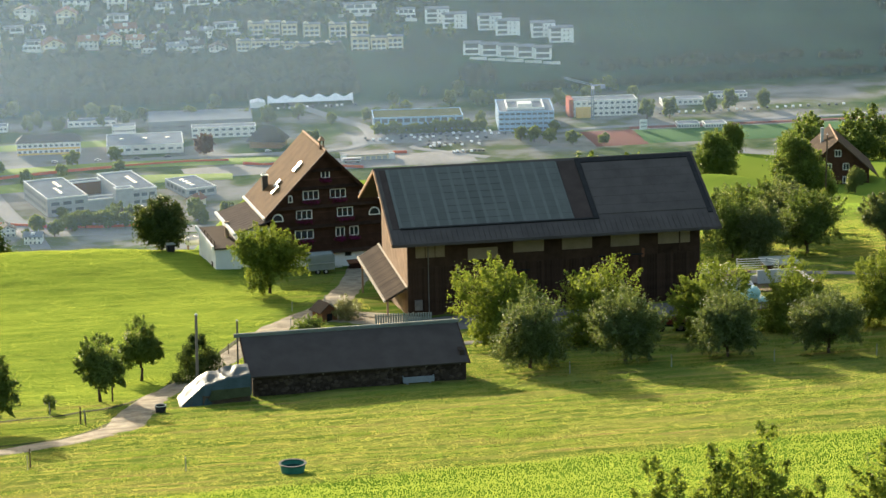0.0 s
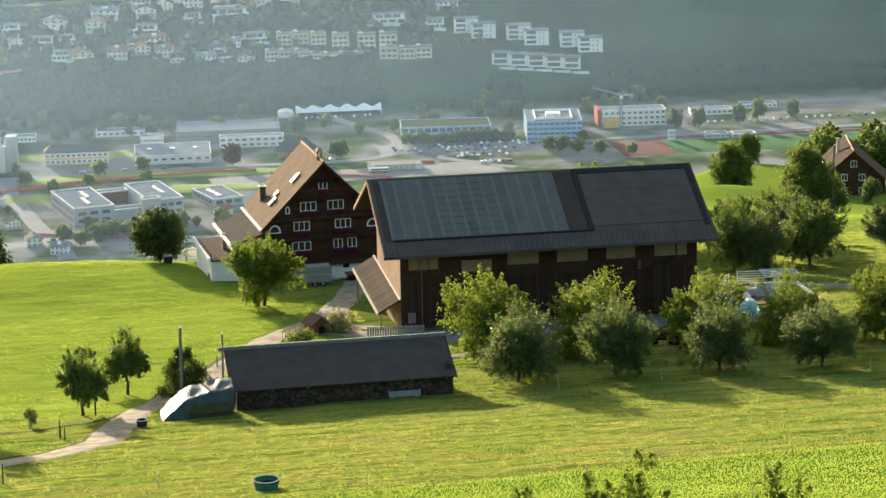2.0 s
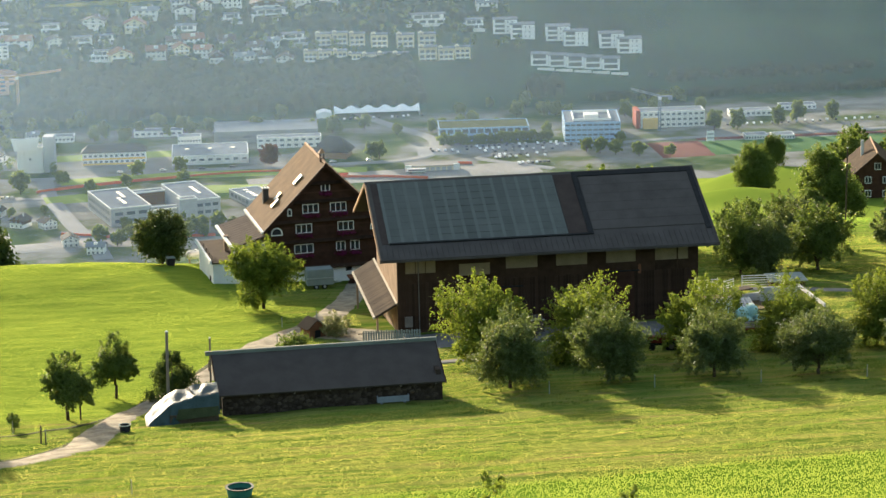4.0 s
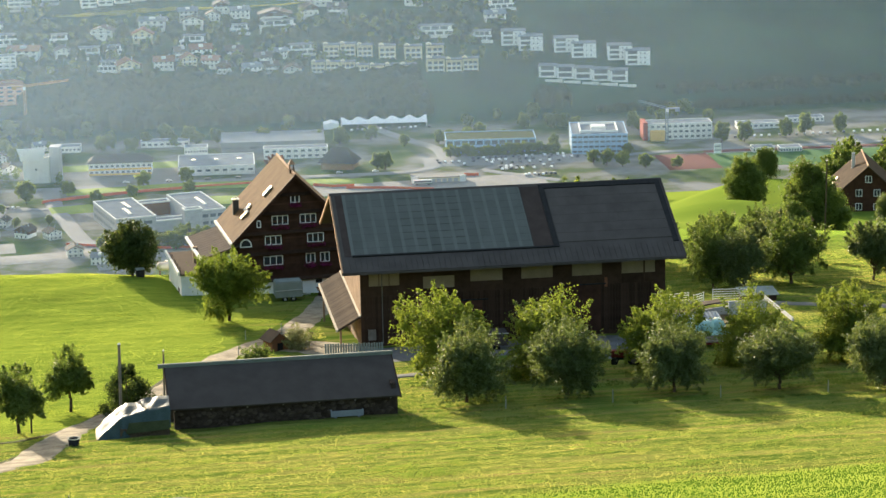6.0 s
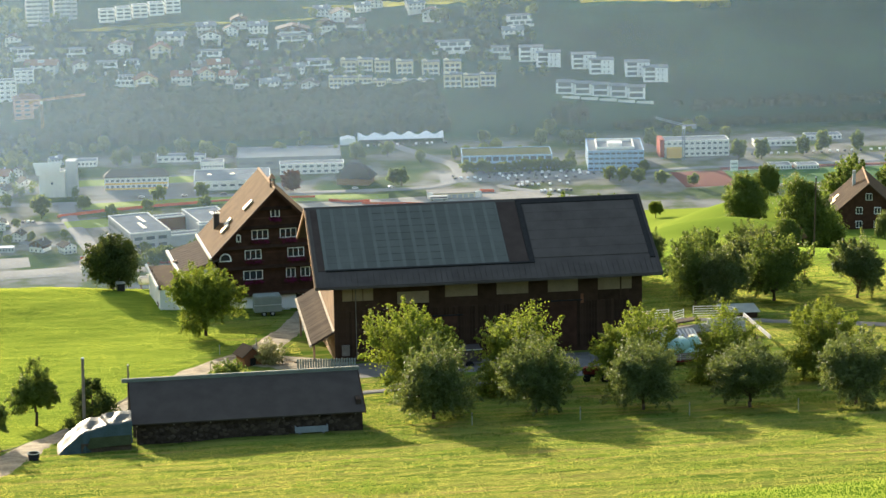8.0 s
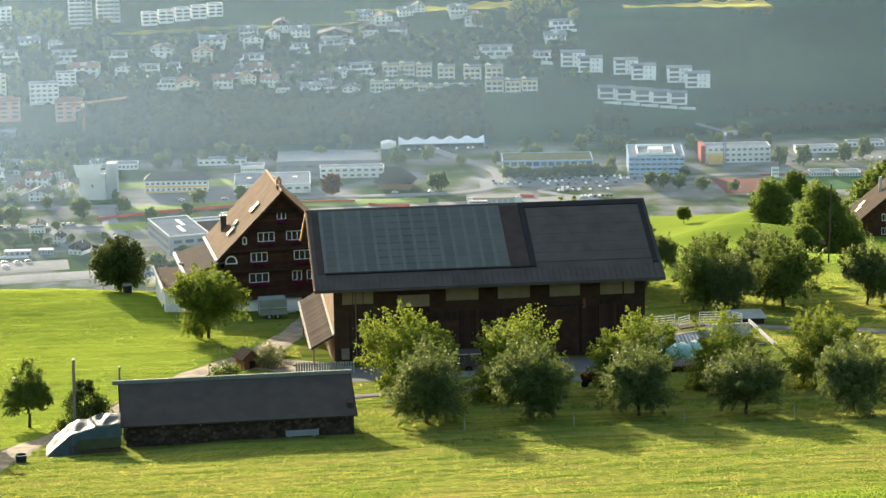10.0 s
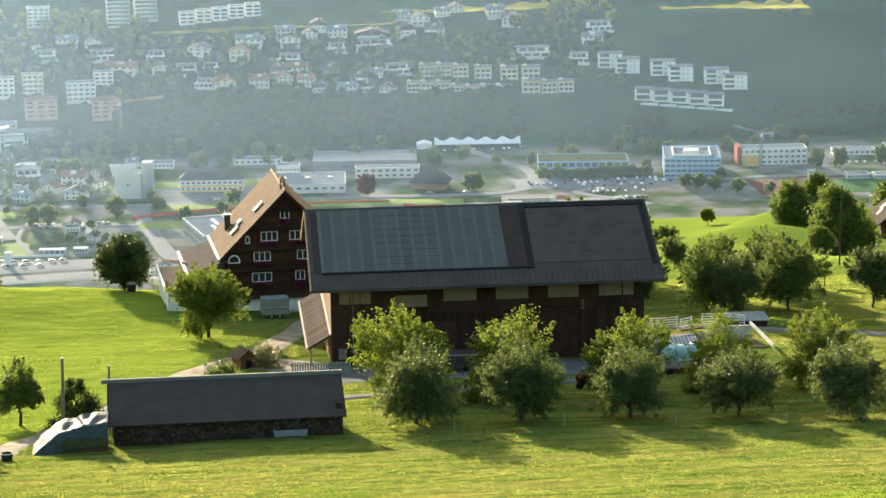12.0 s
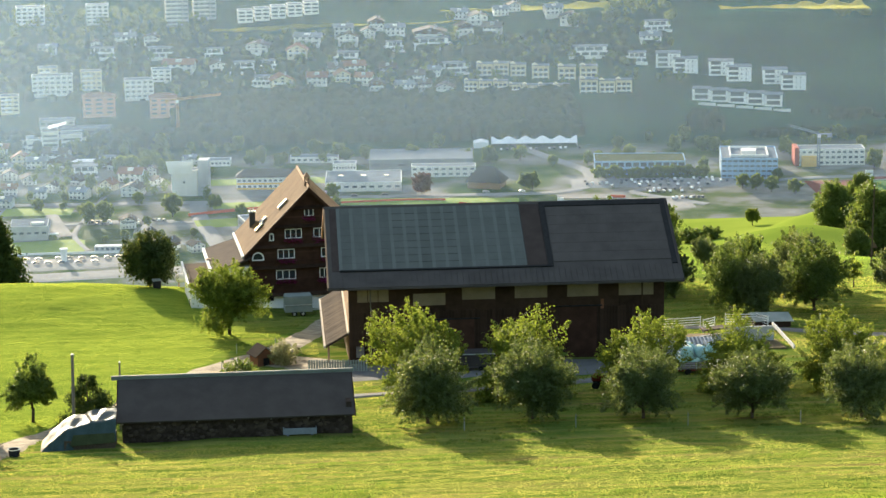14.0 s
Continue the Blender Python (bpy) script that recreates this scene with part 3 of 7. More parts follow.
def conifer(label, h, width, seed, per=70, size=0.22, category="conifer", group=""):
    r = random.Random(seed)
    root = thing("conifer", Matrix(), label, category, group)
    wood, out = Shape(), []
    wood.rod((0, 0, -0.4), (0, 0, h * 0.95), 0.022 * h, 0.003 * h, 7)
    layers = int(h * 1.6)
    for k in range(layers):
        z = h * (0.08 + 0.90 * k / layers)
        w = width * 0.5 * (1 - (z / h) ** 1.3) + 0.15
        for j in range(max(3, int(w * 4))):
            a = r.uniform(0, 6.283)
            rr = w * r.uniform(0.5, 1.0)
            out.append((rr * math.cos(a), rr * math.sin(a), z - 0.15 * rr, 0.28 * w + 0.2))
    part("trunk", wood, M_BARK, root, smooth=True)
    part("crown", foliage("crown", M_NEEDLE, out, per, size, seed, droop=0.4), M_NEEDLE, root)
    return root


def plant(proto, x, y, turn=0.0, scale=1.0, first=False, sink=0.0, wide=1.0):
    m = pose(x, y, height(x, y) - sink, 0, 0, turn)
    if first:
        proto.matrix_basis = m
        ob = proto
    else:
        ob = copy_thing(proto, m)
    ob.scale = (scale * wide, scale * wide, scale)
    return ob


ORCH = "orchard trees below the barn"
lime = [tree("broad bright green walnut tree beside the barn yard", 8.9, 8.9, 0.5, M_LEAF, 11, 260, 105, 0.125, group=ORCH, lobes=0.3, reach=0.2, bunch=7),
        tree("broad bright green walnut tree beside the barn yard", 8.7, 9.1, 0.5, M_LEAF, 12, 260, 105, 0.125, group=ORCH, lobes=0.3, reach=0.2, bunch=7)]
fruit = [tree("grey-green apple tree with a low bushy crown", 7.8, 7.3, 0.8, M_LEAF_FRUIT, 21, 260, 105, 0.11, group=ORCH, lobes=0.35, reach=0.2, bunch=7),
         tree("grey-green apple tree with a low bushy crown", 7.6, 7.5, 0.9, M_LEAF_FRUIT, 22, 260, 105, 0.11, group=ORCH, lobes=0.35, reach=0.2, bunch=7)]
plant(fruit[0], -11.3, -37.6, 0, 1.0, True)
plant(fruit[1], -2.0, -36.9, 40, 0.92, True)
plant(fruit[0], 7.8, -38.0, 130, 0.88)
plant(fruit[1], 17.3, -39.8, 200, 0.8, wide=1.1)
plant(fruit[0], 26.6, -41.6, 250, 0.92)
plant(fruit[1], 36.5, -43.0, 90, 0.92)
plant(lime[0], -11.4, -22.5, 0, 1.0, True)
plant(lime[1], -0.9, -24.0, 70, 0.98, True)
plant(lime[0], 9.6, -25.0, 160, 0.88)
plant(lime[1], 18.6, -24.5, 220, 0.86)
plant(lime[0], 28.2, -25.5, 290, 0.84)
plant(lime[1], 38.5, -27.0, 20, 0.9)

young = tree("young dark-leaved pear tree on the meadow edge", 6.4, 4.6, 2.0, M_LEAF_DARK, 31, 180, 80, 0.11, group="young trees by the track", lobes=0.3, bunch=5)
plant(young, -51.7, -36.6, 0, 1.0, True)
plant(young, -47.2, -24.2, 120, 0.98)
plant(young, -61.6, -50.0, 230, 1.1)
plant(conifer("dense dark green thuja beside the pole", 5.0, 5.4, 5, 170, 0.12, "bush"), -41.9, -27.0, 0, 1.0, True)
plant(tree("round green maple tree in front of the farmhouse", 8.1, 7.5, 1.7, M_LEAF_MID, 41, 260, 100, 0.12, lobes=0.3, bunch=7), -29.5, 23.6, 0, 1.0, True)
plant(tree("dark round walnut tree at the brow of the meadow", 7.4, 7.3, 0.4, M_LEAF_DEEP, 42, 160, 110, 0.15, lobes=0.15, reach=0.12), -39.6, 58.5, 0, 1.0, True)
plant(conifer("tall dark spruce below the brow of the meadow", 22.0, 15.0, 8, 40, 0.3), -64.5, 108.0, 0, 1.0, True)

RIGHT = "trees on the slope behind the barn"
dark = [tree("dense dark green apple tree on the slope", 8.4, 7.4, 0.6, M_LEAF_DARK, 51, 240, 95, 0.13, group=RIGHT, lobes=0.3, bunch=7),
        tree("dense green cherry tree on the slope", 8.0, 7.0, 0.8, M_LEAF_FRUIT, 52, 240, 95, 0.13, group=RIGHT, lobes=0.3, bunch=7),
        tree("tall spreading ash tree on the slope", 12.0, 11.4, -0.6, M_LEAF_DARK, 53, 260, 105, 0.2, group=RIGHT, lobes=0.45, reach=0.13)]
plant(dark[0], 28.3, 32.0, 0, 0.94, True, wide=0.84)
plant(dark[1], 31.0, 28.6, 60, 0.84, True)
plant(dark[0], 37.6, 31.5, 150, 1.0)
plant(dark[1], 47.5, 30.5, 200, 0.9)
plant(dark[0], 57.0, 34.0, 20, 0.9)
# Unseen trees behind the barn, added to shade the slope beside it.
for x, y, a in ((14.5, 53, 120), (19.0, 55, 300), (18.0, 63, 20), (23.0, 66, 200)):
    plant(dark[0], x, y, a, 1.28)
plant(dark[1], 24.0, 48.5, 40, 0.66)
plant(dark[1], 33.0, 80.0, 140, 0.55)
# Extra tree behind the others, added for its shadow on the slope.
plant(dark[0], 41.0, 57.0, 100, 0.85)
plant(dark[0], 31.0, 44.0, 250, 0.95)
plant(dark[1], 39.0, 46.0, 310, 0.95)
far_ash = tree("spreading green tree far down the slope", 12.0, 11.4, 0.4, M_LEAF_DARK, 54, 90, 90, 0.34, group=RIGHT, lobes=0.3, bunch=8)
plant(dark[2], 90.0, 262.0, 0, 0.88, True)
for x, y, a, k in ((64.5, 128, 80, 0.4), (74, 141, 200, 0.62), (103, 296, 260, 0.6)):
    plant(dark[2], x, y, a, k)
plant(dark[2], 69.5, 138, 40, 1.0, wide=0.8)
for x, y, a, k in ((126, 312, 50, 0.9), (136, 306, 90, 1.0), (146, 316, 140, 1.1), (152, 290, 250, 1.25), (164, 300, 20, 1.3), (138, 262, 300, 0.8), (131, 330, 60, 1.0)):
    plant(far_ash, x, y, a, k, x == 126)
plant(dark[1], 110, 229, 0, 0.62)
plant(dark[0], 119, 231, 0, 0.6)
plant(tree("thin young fruit tree on the sunny slope", 3.6, 2.4, 1.2, M_LEAF, 63, 30, 40, 0.12, lobes=0.6), 47.3, 54, 0, 1.0, True)
plant(tree("single round green tree on the lower slope", 9.5, 8.2, 2.0, M_LEAF_MID, 61, 110, 70, 0.26, lobes=0.25, reach=0.14), 89.5, 349, 0, 0.46, True)
hedge = tree("bushy hedge tree on the lower slope", 6.0, 8.5, 0.3, M_LEAF_DARK, 62, 70, 70, 0.28, group="hedge on the lower slope")
plant(hedge, 72, 330, 0, 0.55, True, wide=1.3)
for x, y, a in ((77, 334, 60), (67, 328, 200), (62, 326, 120), (57, 322, 280)):
    plant(hedge, x, y, a, 0.5, wide=1.3)
sapling = tree("leafy sapling with sunlit twigs", 8.9, 2.7, 2.5, M_LEAF_MID, 71, 150, 100, 0.07, group="saplings on the upper slope", lobes=0.8, top=0.4, reach=0.26, girth=0.35)
for k, (x, y, q) in enumerate(((-40.5, -211.0, 0.965), (-41.7, -211.0, 0.91), (-43.25, -211.0, 0.89), (-36.9, -211.0, 0.91), (-39.0, -211.0, 0.79))):
    plant(sapling, x, y, 70 * k, q, k == 0)


# ---- barn ----
RZ, RY, RK = 14.27, 9.3, 0.4576          # ridge height, ridge line and fall of the roof


def roof_z(y):
    return RZ - RK * abs(y - RY)


def barn():
    b = thing("barn", Matrix(), "long dark timber barn with solar panels on its roof", "barn")
    x0, x1, y0, y1 = -17.0, 15.4, 0.0, 18.6
    holes = [(-16.1, -12.9, 6.2), (-10.4, -7.1, 5.7), (-5.4, -2.0, 6.2), (0.0, 3.35, 6.2), (5.4, 8.6, 6.2), (10.7, 13.05, 6.2), (13.2, 14.3, 6.2)]
    # front wall with openings right through it
    edge = x0
    for a, c, z in holes + [(x1, None, None)]:
        part("wall_bay", Shape().box(edge, a, 0, 0.22, -1.2, 9.75), M_DARKWOOD, b)
        if c is not None:
            part("wall_bay", Shape().box(a, c, 0, 0.22, -1.2, z), M_DARKWOOD, b)
            part("wall_bay", Shape().box(a, c, 0, 0.22, z + 1.28, 9.75), M_DARKWOOD, b)
        edge = c
    part("back_wall", Shape().box(x0, x1, y1 - 0.22, y1, -4, 9.7), M_DARKWOOD, b)
    for name, x, mat in (("gable", x0, M_TANWOOD), ("gable", x1 - 0.22, M_DARKWOOD)):
        g = Shape()
        pts = [(0.22, -3), (y1 - 0.22, -4), (y1 - 0.22, 9.7), (RY, 13.95), (0.22, 9.75)]
        n = len(pts)
        g.add([(x, y, z) for y, z in pts] + [(x + 0.22, y, z) for y, z in pts],
              [tuple(range(n)), tuple(range(2 * n - 1, n - 1, -1))] + [(i, (i + 1) % n, (i + 1) % n + n, i + n) for i in range(n)])
        part(name, g, mat, b)
    for a, c, z in holes:
        fr = Shape().box(a, c, 0.06, 0.14, z, z + 1.28)
        pane = part("pane", fr, M_POLY, b, "yellowed translucent wall panel")
        k = 3 if a < -16 else 1
        for i in range(1, k):
            part("glazing_bar", Shape().box(a + (c - a) * i / k - 0.03, a + (c - a) * i / k + 0.03, 0.02, 0.06, z, z + 1.28), M_BROWNWOOD, pane)
    L, R, ov = -19.15, 16.95, -3.2
    for name, ya, yb in (("roof", ov, RY), ("roof", RY, 2 * RY - ov)):
        s = Shape().slab((L, ya, roof_z(ya)), (R, ya, roof_z(ya)), (R, yb, roof_z(yb)), (L, yb, roof_z(yb)), 0.22)
        part(name, s, M_DARKMETAL, b, "dark sheet-metal roof")
    part("ridge_cap", Shape().add(
        [(L, RY - 0.4, RZ - 0.13), (L, RY, RZ + 0.09), (L, RY + 0.4, RZ - 0.13), (R, RY - 0.4, RZ - 0.13), (R, RY, RZ + 0.09), (R, RY + 0.4, RZ - 0.13)],
        [(0, 1, 2), (5, 4, 3), (0, 3, 4, 1), (1, 4, 5, 2), (2, 5, 3, 0)]), M_DARKMETAL, b)
    for x in (L, R - 0.12):
        e = Shape()
        for ya, yb in ((ov, RY), (RY, 2 * RY - ov)):
            e.slab((x - 0.02, ya, roof_z(ya) + 0.05), (x + 0.14, ya, roof_z(ya) + 0.05), (x + 0.14, yb, roof_z(yb) + 0.05), (x - 0.02, yb, roof_z(yb) + 0.05), 0.36)
        part("verge_board", e, M_CLAY if x < 0 else M_DARKMETAL, b)
    part("gutter", Shape().box(L, R, ov - 0.14, ov - 0.01, roof_z(ov) - 0.26, roof_z(ov) - 0.08), M_DARKMETAL, b)
    part("downpipe", Shape().rod((-14.75, -0.12, 0), (-14.75, -0.12, 8.4), 0.06), M_GREYWOOD, b, "pale downpipe")

    def on_roof(xa, xb, ya, yb, lift, thick=0.05):
        return Shape().slab((xa, ya, roof_z(ya) + lift), (xb, ya, roof_z(ya) + lift), (xb, yb, roof_z(yb) + lift), (xa, yb, roof_z(yb) + lift), thick)

    # lower strip with standing seams
    seams = Shape()
    for k in range(62):
        x = L + 0.4 + k * 0.58
        if x < R - 0.2:
            seams.add(*((lambda s: (s.v, s.f))(on_roof(x - 0.025, x + 0.025, ov + 0.05, -0.95, 0.07, 0.07))))
    part("standing_seam", seams, M_DARKMETAL, b, kind="stuff")
    part("brown_roof_strip", on_roof(1.35, 3.35, -0.75, RY - 0.25, 0.03), M_BROWNMETAL, b, "dark brown metal roof strip")
    part("brown_roof_strip", on_roof(-18.6, -17.75, -0.75, RY - 0.25, 0.03), M_BROWNMETAL, b, "dark brown metal roof strip")
    # Black strip paints the shadow line under the lower panel edge.
    part("roof_step", on_roof(-17.8, 3.5, -0.95, -0.75, 0.16, 0.16), M_BLACK, b, "black strip painted for the shadow below the panels")
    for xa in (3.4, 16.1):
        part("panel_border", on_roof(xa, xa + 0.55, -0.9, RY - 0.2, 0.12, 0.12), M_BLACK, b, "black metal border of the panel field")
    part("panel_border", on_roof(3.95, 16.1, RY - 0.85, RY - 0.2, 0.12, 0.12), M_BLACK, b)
    return b, on_roof


BARN, on_roof = barn()
cols, rowsn = 14, 9
w, d = (1.3 + 17.7) / cols, (RY - 0.35 + 0.75) / rowsn
for i in range(cols):
    for j in range(rowsn):
        xa, ya = -17.7 + i * w, -0.75 + j * d
        gap = 0.035 if 4 <= i <= 8 else 0.010          # a middle block of older modules with wider rails
        part("solar_panel", on_roof(xa + 0.17, xa + w - 0.17, ya + gap, ya + d - gap, 0.09), M_SOLAR if i % 3 else M_SOLAR2, BARN)
    part("panel_rail", on_roof(-17.7 + i * w - 0.165, -17.7 + i * w + 0.165, -0.75, RY - 0.35, 0.08), M_PANELRAIL, BARN)
part("panel_bed", on_roof(-17.5, 1.25, -0.72, RY - 0.38, 0.035, 0.03), M_PANELRAIL, BARN, "grey mounting sheet below the panels")
cols, rowsn = 12, 6
w, d = 12.1 / cols, (RY - 0.9 + 0.2) / rowsn
for i in range(cols):
    for j in range(rowsn):
        xa, ya = 4.0 + i * w, -0.2 + j * d
        part("black_solar_panel", on_roof(xa + 0.002, xa + w - 0.002, ya + 0.012, ya + d - 0.012, 0.07), M_SOLARDARK, BARN)
# vertical boards and doors of the front wall
board = Shape().box(-0.13, 0.13, -0.05, 0.0, 0, 5.0).mesh("board", M_DARKWOOD)
for k in range(108):
    x = -16.85 + k * 0.30
    part("board", board, M_DARKWOOD, BARN, at=pose(x, -0.003, 0.15 + 0.05 * math.sin(k * 2.1)))
for xa, xb, za, zb in ((4.6, 8.4, 0.1, 5.2), (-8.2, -4.2, 0.1, 4.2)):
    dr = part("door", Shape().box(xa, xb, -0.16, -0.06, za, zb), M_BROWNWOOD, BARN, "large brown sliding barn door")
    part("rail", Shape().box(xa - 0.6, xb + 0.6, -0.22, -0.16, zb, zb + 0.14), M_BLACK, dr)
part("wall_sign", Shape().box(8.85, 9.15, -0.1, -0.052, 4.9, 5.9), M_REDWOOD, BARN, "narrow reddish board on the wall")
part("box", Shape().box(-16.3, -15.5, -0.35, -0.06, 0.5, 1.6), M_GREYWOOD, BARN, "small weathered wall cabinet")
# tiled canopy along the west gable
can = part("canopy", Shape().slab((-19.45, 0.3, 1.62), (-17.05, 0.3, 2.95), (-17.05, 21.0, 2.95), (-19.45, 21.0, 1.62), 0.16), M_CANOPY, BARN, "brown tiled lean-to roof")
part("canopy_edge", Shape().box(-19.6, -19.4, 0.25, 21.05, 1.45, 1.70), M_EDGE, can, "pale mortared tile edge")
part("canopy_edge", Shape().slab((-17.2, 0.25, 3.06), (-16.98, 0.25, 3.10), (-16.98, 21.05, 3.10), (-17.2, 21.05, 3.06), 0.15), M_EDGE, can, "pale mortared tile edge")
tile_strip = Shape().slab((-19.42, 0, 1.70), (-17.08, 0, 2.997), (-17.08, 0.42, 3.012), (-19.42, 0.42, 1.715), 0.05).mesh("tile_strip", M_CANOPY)
for k in range(46):
    part("tile_strip", tile_strip, M_CANOPY, can, at=pose(0, 0.35 + 0.448 * k, 0.012 * math.sin(k * 2.7)))
post = Shape().box(-0.1, 0.1, -0.1, 0.1, -3.5, 1.75).mesh("canopy_post", M_CLAY)
for y in (1.0, 20.3):
    part("canopy_post", post, M_CLAY, BARN, at=pose(-19.1, y, 0))


# ---- farmhouse ----
def window(parent, x, z, w, h, lights, box=True, y=0.0):
    """A white-framed casement with glass, seated in the wall, and a flower box below."""
    fr = Shape()
    t = 0.09
    fr.box(x, x + w, y - 0.07, y - 0.005, z, z + t).box(x, x + w, y - 0.07, y - 0.005, z + h - t, z + h)
    for k in range(lights + 1):
        xc = x + (w - t) * k / lights
        fr.box(xc, xc + t, y - 0.07, y - 0.005, z + t, z + h - t)
    win = part("window", fr, M_WHITE, parent, "white-framed window")
    for k in range(lights):
        xa = x + (w - t) * k / lights + t
        part("pane", Shape().box(xa, xa + (w - t) / lights - t, y - 0.035, y - 0.006, z + t, z + h - t), M_GLASS, win)
    if box:
        part("flower_box", Shape().box(x - 0.05, x + w + 0.05, y - 0.34, y - 0.08, z - 0.24, z - 0.02), M_BROWNWOOD, win)
        cl = [(x + w * (k + 0.5) / 6, y - 0.30, z - 0.15 - 0.12 * (k % 2), 0.34) for k in range(6)]
        part("flower_bush", foliage("flower_bush", M_FLOWER, cl, 60, 0.08, int(x * 10 + z * 100) + 999), M_FLOWER, win, "purple-red hanging geraniums")
    return win


def farmhouse():
    h = thing("farmhouse", pose(-20.1, 44.1, -5.7, 0, 0, 5.1), "tall brown timber farmhouse with a steep tiled gable roof", "house")
    rz, hw = 15.4, 7.95
    def rf(x):
        return rz - abs(x) * (7.9 / 7.9)
    body = Shape().prism([(-7.0, 2.6), (7.0, 2.6), (7.0, 8.15), (0, 15.1), (-7.0, 8.15)], 0.0, 11.8)
    part("wall", body, M_BROWNWOOD, h, "dark red-brown timber wall")
    part("plinth", Shape().box(-7.05, 7.05, -0.04, 11.85, -1.2, 2.6), M_PLASTER, h, "whitewashed cellar wall")
    for x in (-5.2, -1.5, 2.2):
        part("cellar_window", Shape().box(x, x + 0.8, -0.07, -0.03, 1.8, 2.25), M_BLACK, h)
    for sx in (-1, 1):
        s = Shape().slab((0, -0.9, rz), (0, 12.6, rz), (sx * hw, 12.6, rf(hw)), (sx * hw, -0.9, rf(hw)), 0.2 * -sx)
        part("roof", s, M_TILE, h, "brown tiled roof slope")
        part("verge", Shape().slab((0, -0.98, rz + 0.05), (0, -0.82, rz + 0.05), (sx * hw, -0.82, rf(hw) + 0.05), (sx * hw, -0.98, rf(hw) + 0.05), 0.32 * -sx), M_BROWNWOOD, h)
        # White paint on the gutters stands for sun glinting off the metal.
        part("gutter", Shape().box(sx * hw - 0.16, sx * hw + 0.16, -0.9, 12.6, rf(hw) - 0.14, rf(hw) + 0.12), M_WHITE, h, "metal gutter painted white for its sun glint")
    # Clay tone paler than the roof paints sunlight onto the ridge.
    part("ridge_tiles", Shape().rod((0, -0.9, rz + 0.02), (0, 12.6, rz + 0.02), 0.16, 0.16, 6), M_CLAY, h, "ridge tiles toned pale for sunlight")
    # pent roofs between the storeys
    for z, half in ((2.75, 7.1), (6.05, 7.2), (8.55, 6.9), (10.9, 4.4), (13.1, 2.2)):
        half = min(half, rz - 0.35 - z if z > 8 else half)
        part("pent_roof", Shape().slab((-half, -0.55, z - 0.28), (half, -0.55, z - 0.28), (half, -0.005, z), (-half, -0.005, z), 0.10), M_DARKWOOD, h)
    for k in range(11):
        z = 3.3 + k * 1.05
        half = 7.0 if z < 8.1 else 15.0 - z
        part("beam", Shape().box(-half + 0.05, half - 0.05, -0.045, -0.004, z, z + 0.18), M_BROWNWOOD, h)
    window(h, -0.55, 11.85, 1.1, 0.95, 2)
    for x in (-2.9, 0.5):
        window(h, x, 9.25, 2.0, 1.15, 3)
    for x in (-3.8, 1.35):
        window(h, x, 6.85, 2.0, 1.15, 3)
    window(h, -4.05, 4.35, 2.35, 1.15, 3)
    window(h, 1.1, 4.35, 1.15, 1.2, 2)
    window(h, 2.85, 4.35, 1.15, 1.2, 2)
    for x in (-6.85, 5.35):
        arch = Shape()
        n = 9
        outer = [(x + 0.72 + 0.72 * math.cos(math.pi * k / n), 7.0 + 0.78 * math.sin(math.pi * k / n)) for k in range(n + 1)] + [(x, 6.75), (x + 1.44, 6.75)]
        inner = [(x + 0.72 + 0.56 * math.cos(math.pi * k / n), 7.0 + 0.62 * math.sin(math.pi * k / n)) for k in range(n + 1)] + [(x + 0.16, 6.88), (x + 1.28, 6.88)]
        a = part("arched_window", Shape().prism(outer[::-1], -0.06, -0.004), M_WHITE, h, "arched white-framed window")
        part("pane", Shape().prism(inner[::-1], -0.075, -0.062), M_GLASS, a)
    for x in (-4.75, 4.2):
        a = part("small_window", Shape().box(x, x + 0.55, -0.06, -0.004, 9.05, 9.75).rod((x + 0.275, -0.06, 9.75), (x + 0.275, -0.004, 9.75), 0.27, 0.27, 12), M_WHITE, h)
        part("pane", Shape().box(x + 0.13, x + 0.42, -0.075, -0.062, 9.17, 9.8), M_GLASS, a)
    # chimney, roof windows, ridge turret
    ch = part("chimney", Shape().box(-6.35, -5.65, 7.9, 8.6, 8.6, 10.9), M_DARKMETAL, h, "dark sheet-clad chimney")
    part("chimney_cap", Shape().box(-6.45, -5.55, 7.8, 8.7, 10.95, 11.05).rod((-6.2, 8.1, 11.05), (-6.2, 8.1, 11.35), 0.09).rod((-5.85, 8.4, 11.05), (-5.85, 8.4, 11.3), 0.09), M_STEEL, ch, "bright metal chimney cap")
    # Pale pane colour paints the sky's reflection onto the roof windows.
    for x, y, l in ((-2.2, 2.9, 1.5), (-4.6, 4.5, 1.1), (-5.1, 3.4, 1.3)):
        part("roof_window", Shape().slab((x, y, rf(x) + 0.12), (x, y + 0.85, rf(x) + 0.12), (x - l * 0.72, y + 0.85, rf(x - l * 0.72) + 0.12), (x - l * 0.72, y, rf(x - l * 0.72) + 0.12), -0.12), M_PANE, h, "roof window painted pale as sky reflection")
    t = part("bell_turret", Shape().box(-0.3, 0.3, 1.3, 1.9, 15.2, 15.6), M_BROWNWOOD, h, "little open bell turret on the ridge")
    for x, y in ((-0.25, 1.35), (0.2, 1.35), (-0.25, 1.8), (0.2, 1.8)):
        part("turret_post", Shape().box(x, x + 0.07, y, y + 0.07, 15.6, 16.25), M_BROWNWOOD, t)
